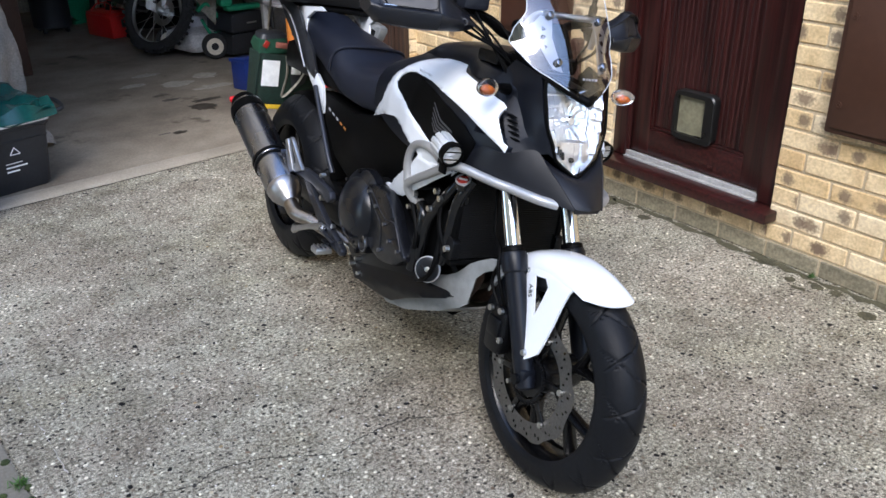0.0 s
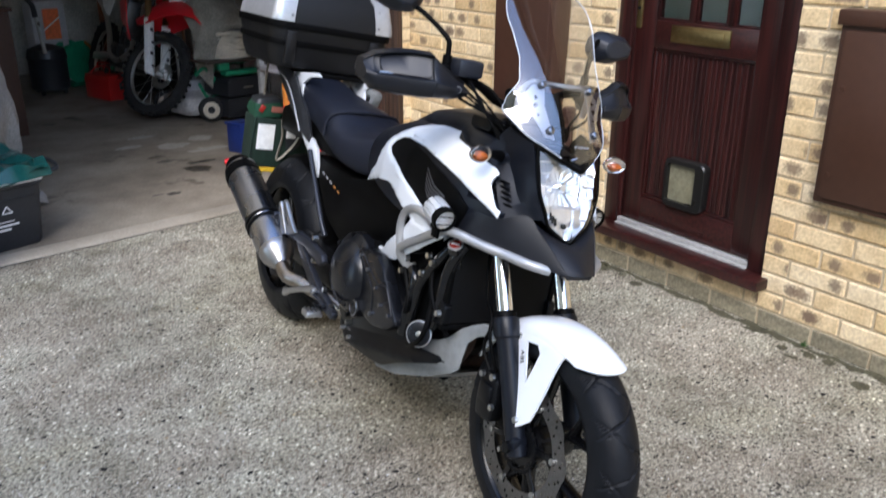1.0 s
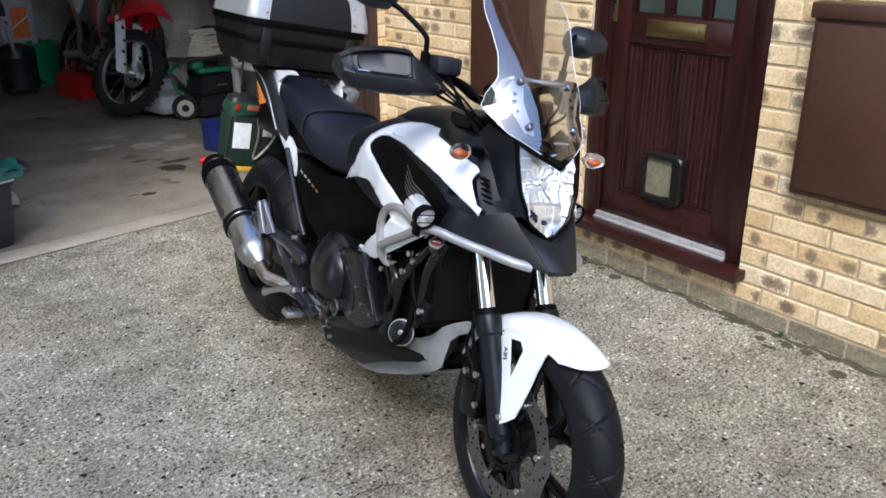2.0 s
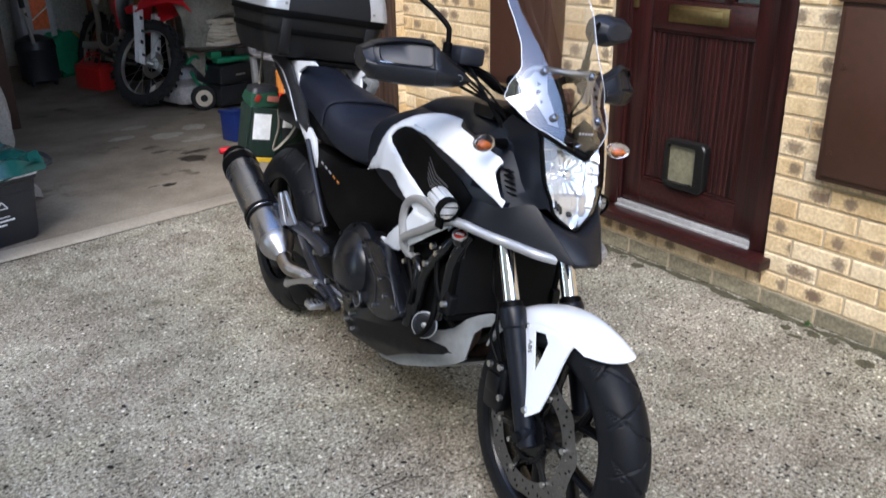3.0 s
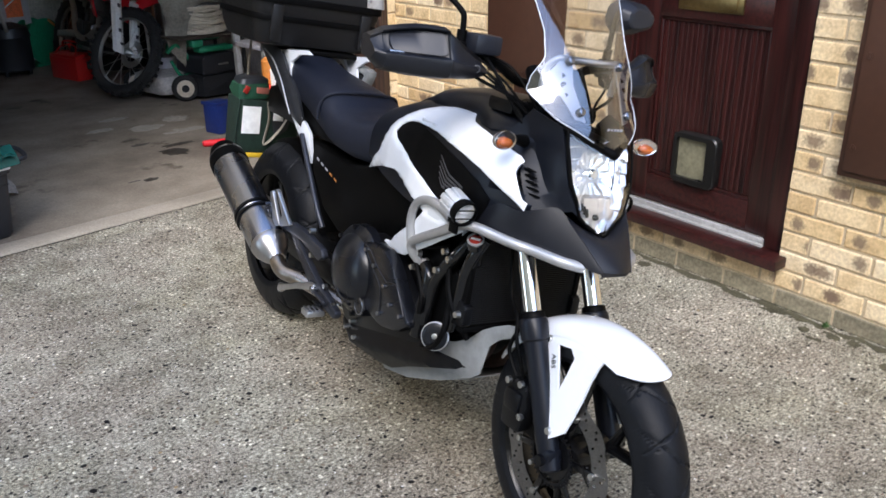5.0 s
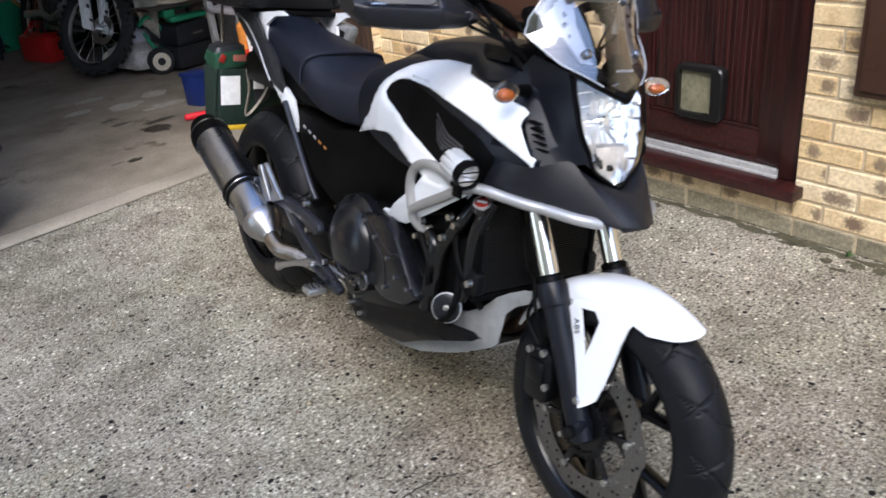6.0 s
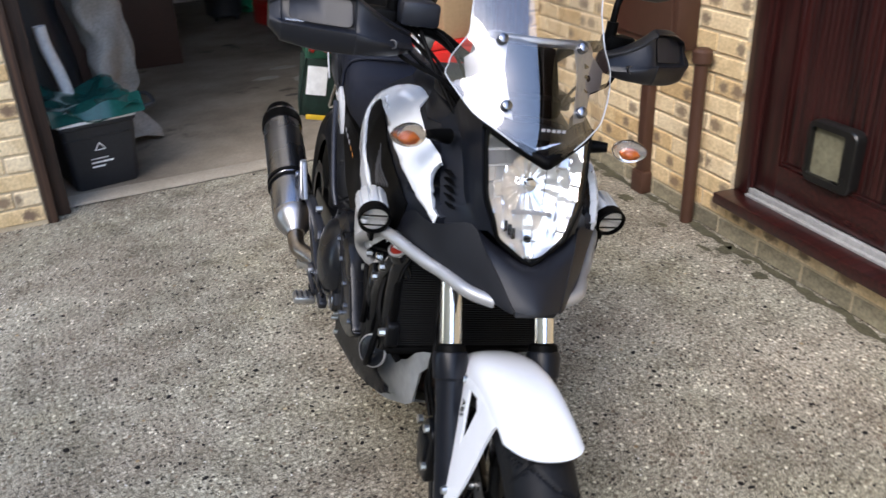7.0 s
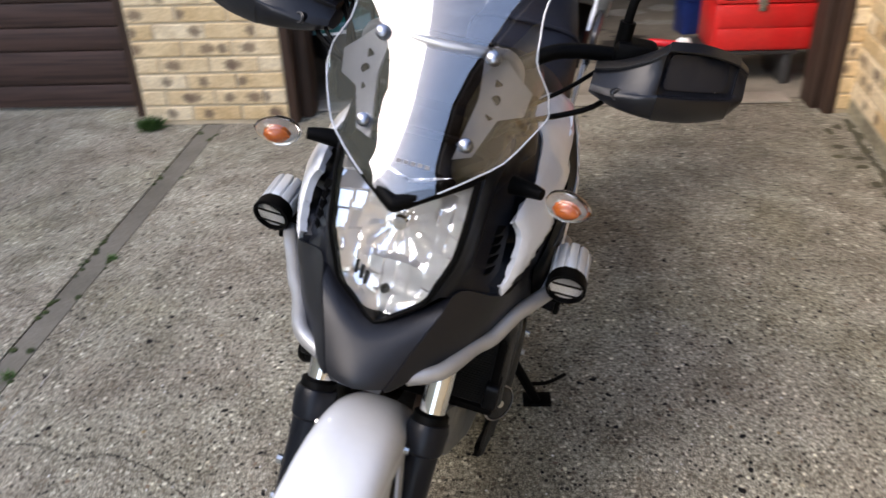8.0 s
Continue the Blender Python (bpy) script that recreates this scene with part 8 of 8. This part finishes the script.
CAP, CAPD = Vector((0.462, -0.172, 0.684)), Vector((0.3, -0.4, 0.87))
neck = part("filler_neck", lathe([(0.013, -0.07), (0.015, -0.02), (0.019, -0.016), (0.0205, -0.004), (0.0205, 0.003), (0.018, 0.005), (0.001, 0.005)], CAP, CAP + CAPD, 24), M_HOSE, bike, "black filler neck with a capped top")
part("cap_rim", lathe([(0.0155, 0.004), (0.0195, 0.0045), (0.0195, 0.008), (0.0155, 0.0085)], CAP, CAP + CAPD, 24, True), M_SILVER, neck)
part("cap_label", lathe([(0.0145, 0.004), (0.0145, 0.0072), (0.0085, 0.0078), (0.001, 0.0078)], CAP, CAP + CAPD, 24), M_RED, neck, "red warning label")
part("cap_bar", moved(bx(-0.011, 0.011, -0.0028, 0.0028, 0.0076, 0.0088), Matrix.Translation(CAP) @ CAPD.to_track_quat("Z", "Y").to_matrix().to_4x4()), M_WHITEPLAST, neck, "white bar on the label")
for q in ((0.45, -0.175, 0.505), (0.385, -0.175, 0.615), (0.345, -0.178, 0.575), (0.255, -0.175, 0.585), (0.37, -0.18, 0.63)):
    part("frame_bolt", cyl(q, (q[0], q[1] - 0.012, q[2]), 0.009, 0.008, 8), M_BOLT, bike)
for k, pts in enumerate((
    [(0.1, -0.14, 0.6), (0.18, -0.17, 0.57), (0.25, -0.175, 0.6), (0.34, -0.15, 0.63)],
    [(0.16, -0.15, 0.62), (0.25, -0.18, 0.56), (0.3, -0.185, 0.5), (0.31, -0.19, 0.45)],
    [(0.4, -0.17, 0.53), (0.42, -0.19, 0.45), (0.39, -0.19, 0.4), (0.33, -0.18, 0.37)],
    [(0.36, -0.16, 0.6), (0.4, -0.18, 0.55), (0.43, -0.175, 0.5), (0.45, -0.14, 0.44)],
)):
    part("hose", tube(pts, 0.007 if k else 0.0055, 8), M_MATT, bike)

# -- belly --
BELLY = [(-0.12, 0.262), (-0.1, 0.245), (-0.036, 0.226), (0.05, 0.218), (0.124, 0.222), (0.169, 0.232), (0.265, 0.284), (0.377, 0.336), (0.47, 0.376), (0.488, 0.391), (0.463, 0.395), (0.385, 0.38), (0.325, 0.38), (0.285, 0.395), (0.25, 0.41), (0.213, 0.412), (0.15, 0.395), (0.06, 0.345), (-0.02, 0.318), (-0.09, 0.295)]


def belly_w(x, z):
    """Half-width of the belly panel: leaning in above a crease, tucked under below it."""
    h = z - 0.275 - 0.28 * (x - 0.15)
    return 0.184 - (0.3 * h if h > 0 else -0.55 * h) - 0.03 * max(0.0, x - 0.25)



two("belly_panel", lambda: side_panel(BELLY, 0.0, 0.012, belly_w, 0.016, 0.003), M_BELLY, bike, "satin black belly side panel", 50)


BASH = [(0.06, 0.24), (0.062, 0.2), (0.09, 0.19), (0.205, 0.219), (0.349, 0.28), (0.45, 0.335), (0.478, 0.358), (0.486, 0.392), (0.494, 0.438), (0.522, 0.466), (0.565, 0.49), (0.594, 0.512), (0.588, 0.524), (0.54, 0.511), (0.5, 0.49), (0.463, 0.466), (0.421, 0.425), (0.38, 0.4), (0.3, 0.37), (0.2, 0.3)]
bash_w = lambda x, z: 0.131 - max(0.0, x - 0.3) * 0.11
bash = part("bash_plate", thick(loft([[(x, w * v, z + 0.012 - 0.026 * (1 - v ** 4)) for v in (-1, -0.9, -0.7, -0.35, 0, 0.35, 0.7, 0.9, 1)] for x, z, w in ((0.07, 0.2, 0.13), (0.1, 0.195, 0.13), (0.205, 0.222, 0.13), (0.3, 0.262, 0.127), (0.349, 0.285, 0.125), (0.4, 0.315, 0.12))], False), 0.005), M_BASH, bike, "plain grey lower cowl", 40)
two("bash_side", lambda: side_panel(BASH, 0.0, 0.006, bash_w, 0.03, 0.004), M_BASH, bash, "", 40)
M_RUST = material("rusty_pipe", (0.06, 0.035, 0.025), 0.7, 0.3, vary=0.4)
for s in (-1, 1):
    part("header_pipe", tube([(0.36, s * 0.05, 0.47), (0.42, s * 0.05, 0.43), (0.4, s * 0.045, 0.37), (0.32, s * 0.04, 0.3), (0.1, s * 0.03, 0.25)], 0.018, 12), M_RUST, bike)

# -- side stand --
up_dir = BIKE.inverted().to_3x3() @ Vector((0, 0, 1))
stand = part("side_stand", join(tube([(0.02, 0.13, 0.27), (-0.02, 0.17, 0.2), (-0.08, 0.248, 0.052)], 0.012, 10)), M_MATT, bike, "black side stand")
part("stand_foot", moved(bx(-0.035, 0.035, -0.025, 0.025, 0, 0.008, 0.003), BIKE.inverted() @ Matrix.Translation(BIKE @ Vector((-0.085, 0.249, 0.05))) @ pose(0, 0, -0.0015 - (BIKE @ Vector((-0.085, 0.249, 0.05))).z + 0.002)), M_MATT, stand)
part("stand_lever", tube([(-0.05, 0.21, 0.12), (-0.1, 0.26, 0.1), (-0.17, 0.3, 0.085)], 0.005, 8), M_MATT, stand)

# -- top box --
def rr(w0, w1, d0, d1, z, r=0.06, n=5):
    """Rounded rectangle ring at height z: x from d0 to d1, y from w0 to w1."""
    return [(x, y, z) for x, y in rounded([(d0, w0), (d1, w0), (d1, w1), (d0, w1)], n, r)]


def topbox_ring(k, z, r=0.07):
    return rr(-0.031 - 0.231 * k, -0.031 + 0.231 * k, -0.985 - 0.215 * k, -0.985 + 0.215 * k, z, r)


topbox = thing("top_box", BIKE, "black motorcycle top box with silver lid corners", "top box")
part("base", loft([topbox_ring(0.8, 0.949), topbox_ring(0.88, 0.955), topbox_ring(0.95, 1.0), topbox_ring(0.98, 1.06), topbox_ring(1.0, 1.075), topbox_ring(1.0, 1.098)]), M_TOPBOX, topbox, "", 50)
lid = part("lid", loft([topbox_ring(1.015, 1.1), topbox_ring(1.01, 1.125), topbox_ring(0.985, 1.16), topbox_ring(0.93, 1.21), topbox_ring(0.84, 1.238), topbox_ring(0.6, 1.252), topbox_ring(0.2, 1.258)]), M_TOPBOX, topbox, "textured black lid", 50)
part("rim", loft([topbox_ring(1.03, 1.088), topbox_ring(1.035, 1.093), topbox_ring(1.035, 1.108), topbox_ring(1.03, 1.112)]), M_MATT, topbox)
for s in (-1, 1):
    def corner(k, z, s=s):
        # the wrap from the front corner along the side
        pts = []
        cx, w, d = -0.985, 0.231 * k, 0.215 * k
        for x, y in rounded([(cx - d * 0.75, -w), (cx + d, -w), (cx + d, -w * 0.67)], 8, 0.075)[9:18]:
            pts.append((x, y))
        path = [(cx - d * 0.75, -w), (cx - d * 0.2, -w)] + pts + [(cx + d, -w * 0.67)]
        return [(x, -0.031 + (y if s < 0 else -y), z) for x, y in path]
    rows = [corner(1.022, 1.113), corner(1.02, 1.128), corner(0.995, 1.162), corner(0.94, 1.212), corner(0.852, 1.24), corner(0.7, 1.252)]
    part("lid_corner", thick(loft(rows, False), 0.004), M_TOPSILVER, lid, "silver lid corner panel", 50)

part("belt", loft([topbox_ring(0.988, 1.03), topbox_ring(0.992, 1.034), topbox_ring(0.994, 1.046), topbox_ring(0.99, 1.05)]), M_MATT, topbox)
for s in (-1, 1):
    part("corner_rib", moved(bx(-0.008, 0.012, -0.02, 0.02, 0, 0.12, 0.006), pose(-0.782, -0.031 + s * 0.16, 0.965, 0, 4, 0)), M_TOPBOX, topbox)
    for z, x in ((1.135, -0.768), (1.19, -0.783)):
        part("rivet", cyl((x - 0.004, -0.031 + s * 0.168, z), (x + 0.005, -0.031 + s * 0.168, z), 0.006, 0.005, 10), M_STEEL, lid)
part("lid_groove", tube([(-0.785, -0.165, 1.2), (-0.9, -0.165, 1.238), (-1.05, -0.165, 1.242)], 0.003, 6), M_MATT, lid)
part("lid_groove", tube([(-0.785, 0.103, 1.2), (-0.9, 0.103, 1.238), (-1.05, 0.103, 1.242)], 0.003, 6), M_MATT, lid)


# -- green bag hung behind the rear wheel --
def hanging_bag():
    t = thing("green_bag", BIKE @ pose(-1.115, -0.075, 0.525, 0, 0, 90), "green fabric bag with a white label hanging behind the wheel", "bag")
    def ring(w, d, z, k=0.0):
        return [(x + 0.005 * math.sin(30 * y + k), y + 0.004 * math.sin(40 * x + k), z + 0.006 * math.sin(25 * x + k)) for x, y in rounded([(-w, -d), (w, -d), (w, d), (-w, d)], 4, 0.025)]
    part("body", loft([ring(0.115, 0.06, 0.0), ring(0.124, 0.07, 0.03, 1), ring(0.122, 0.068, 0.12, 2), ring(0.12, 0.07, 0.2, 3)], True), M_GREENBAG, t, "dark green fabric")
    part("top", loft([[(x - 0.062, y, z) for x, y, z in ring(0.055, 0.058, 0.2, 1)], [(x - 0.062, y, z) for x, y, z in ring(0.062, 0.062, 0.222, 2)], [(x - 0.062, y, z) for x, y, z in ring(0.06, 0.06, 0.258, 0)], [(x - 0.062, y, z) for x, y, z in ring(0.045, 0.05, 0.266, 0)]]), material("green_pouch", (0.008, 0.06, 0.03), 0.7, vary=0.3, bump=0.3), t, "brighter green upper pouch")
    part("black_flap", loft([[(x - 0.06, y, z) for x, y, z in ring(0.058, 0.06, 0.26)], [(x - 0.06, y, z) for x, y, z in ring(0.054, 0.055, 0.272, 1)], [(x - 0.06, y, z) for x, y, z in ring(0.035, 0.035, 0.28, 1)]]), M_CRATE, t, "black top flap")
    part("patch", moved(bx(-0.01, 0.01, -0.003, 0.003, -0.014, 0.014, 0.002), pose(-0.096, -0.0625, 0.236, 0, 25, 0)), M_RED, t, "small red patch")
    part("patch", bx(-0.058, -0.012, -0.068, -0.058, 0.226, 0.248, 0.003), material("faded_red", (0.3, 0.1, 0.07), 0.7), t, "faded red patch")
    part("label", thick(loft([[(x, -0.0745 - 0.002 * math.sin(60 * x), z) for x in (-0.108, -0.085, -0.06, -0.038)] for z in (0.078, 0.12, 0.178)], False), 0.002), M_WHITEPLAST, t, "blank white label")
    part("side_label", bx(0.01, 0.05, -0.076, -0.068, 0.13, 0.175, 0.002), M_WHITEPLAST, t)
    part("strap", tube([(-0.012, -0.066, 0.2), (-0.006, -0.074, 0.13), (-0.02, -0.078, 0.04), (0.04, -0.078, 0.1), (0.075, -0.074, 0.17)], 0.008, 8, 6, 0.4), M_CLOTH2, t, "folded dark webbing strap")
    part("piping", tube([(-0.12, -0.066, 0.0), (-0.128, -0.068, 0.05), (-0.124, -0.066, 0.13), (-0.118, -0.064, 0.2)], 0.004, 8), M_GREENBAG, t)
    part("dark_fold", loft([[(0.02, -0.072, 0.06), (0.07, -0.074, 0.1), (0.06, -0.06, 0.1)], [(0.0, -0.074, 0.17), (0.1, -0.078, 0.22), (0.09, -0.05, 0.22)], [(0.01, -0.07, 0.28), (0.1, -0.072, 0.33), (0.09, -0.05, 0.33)], [(0.05, -0.06, 0.35), (0.09, -0.06, 0.36), (0.08, -0.05, 0.36)]]), M_CRATE, t, "folded black cover in the bag")
    part("yellow_trim", bx(-0.1, 0.0, -0.066, -0.05, -0.014, 0.004, 0.003), M_YELLOW, t, "yellow trim along the bottom")
    for x in (-0.07, 0.07):
        part("hanging_strap", tube([(x, 0.0, 0.2), (x, 0.01, 0.3), (x, 0.005, 0.408)], 0.008, 8, 4, 0.4), M_CLOTH2, t)


hanging_bag()

# ---- bricks of the walls ----
Z0 = 0.076
lay(wall_east, [(-1.70, DOOR0, Z0, 1.5), (DOOR1, 1.75, Z0, 1.5), (DOOR0, DOOR1, Z0, DOORB)], WALL)
lay(pier_left, [(-0.105, 0.553, 0.02, 1.4)], pose(0, FRONT, 0))
lay(pier_right, [(3.001, 3.06, 0.02, 1.4)], pose(0, FRONT, 0))
lay(wall_east, [(-1.70, 1.75, 0.0012, 0.07)], WALL, "brick", True)
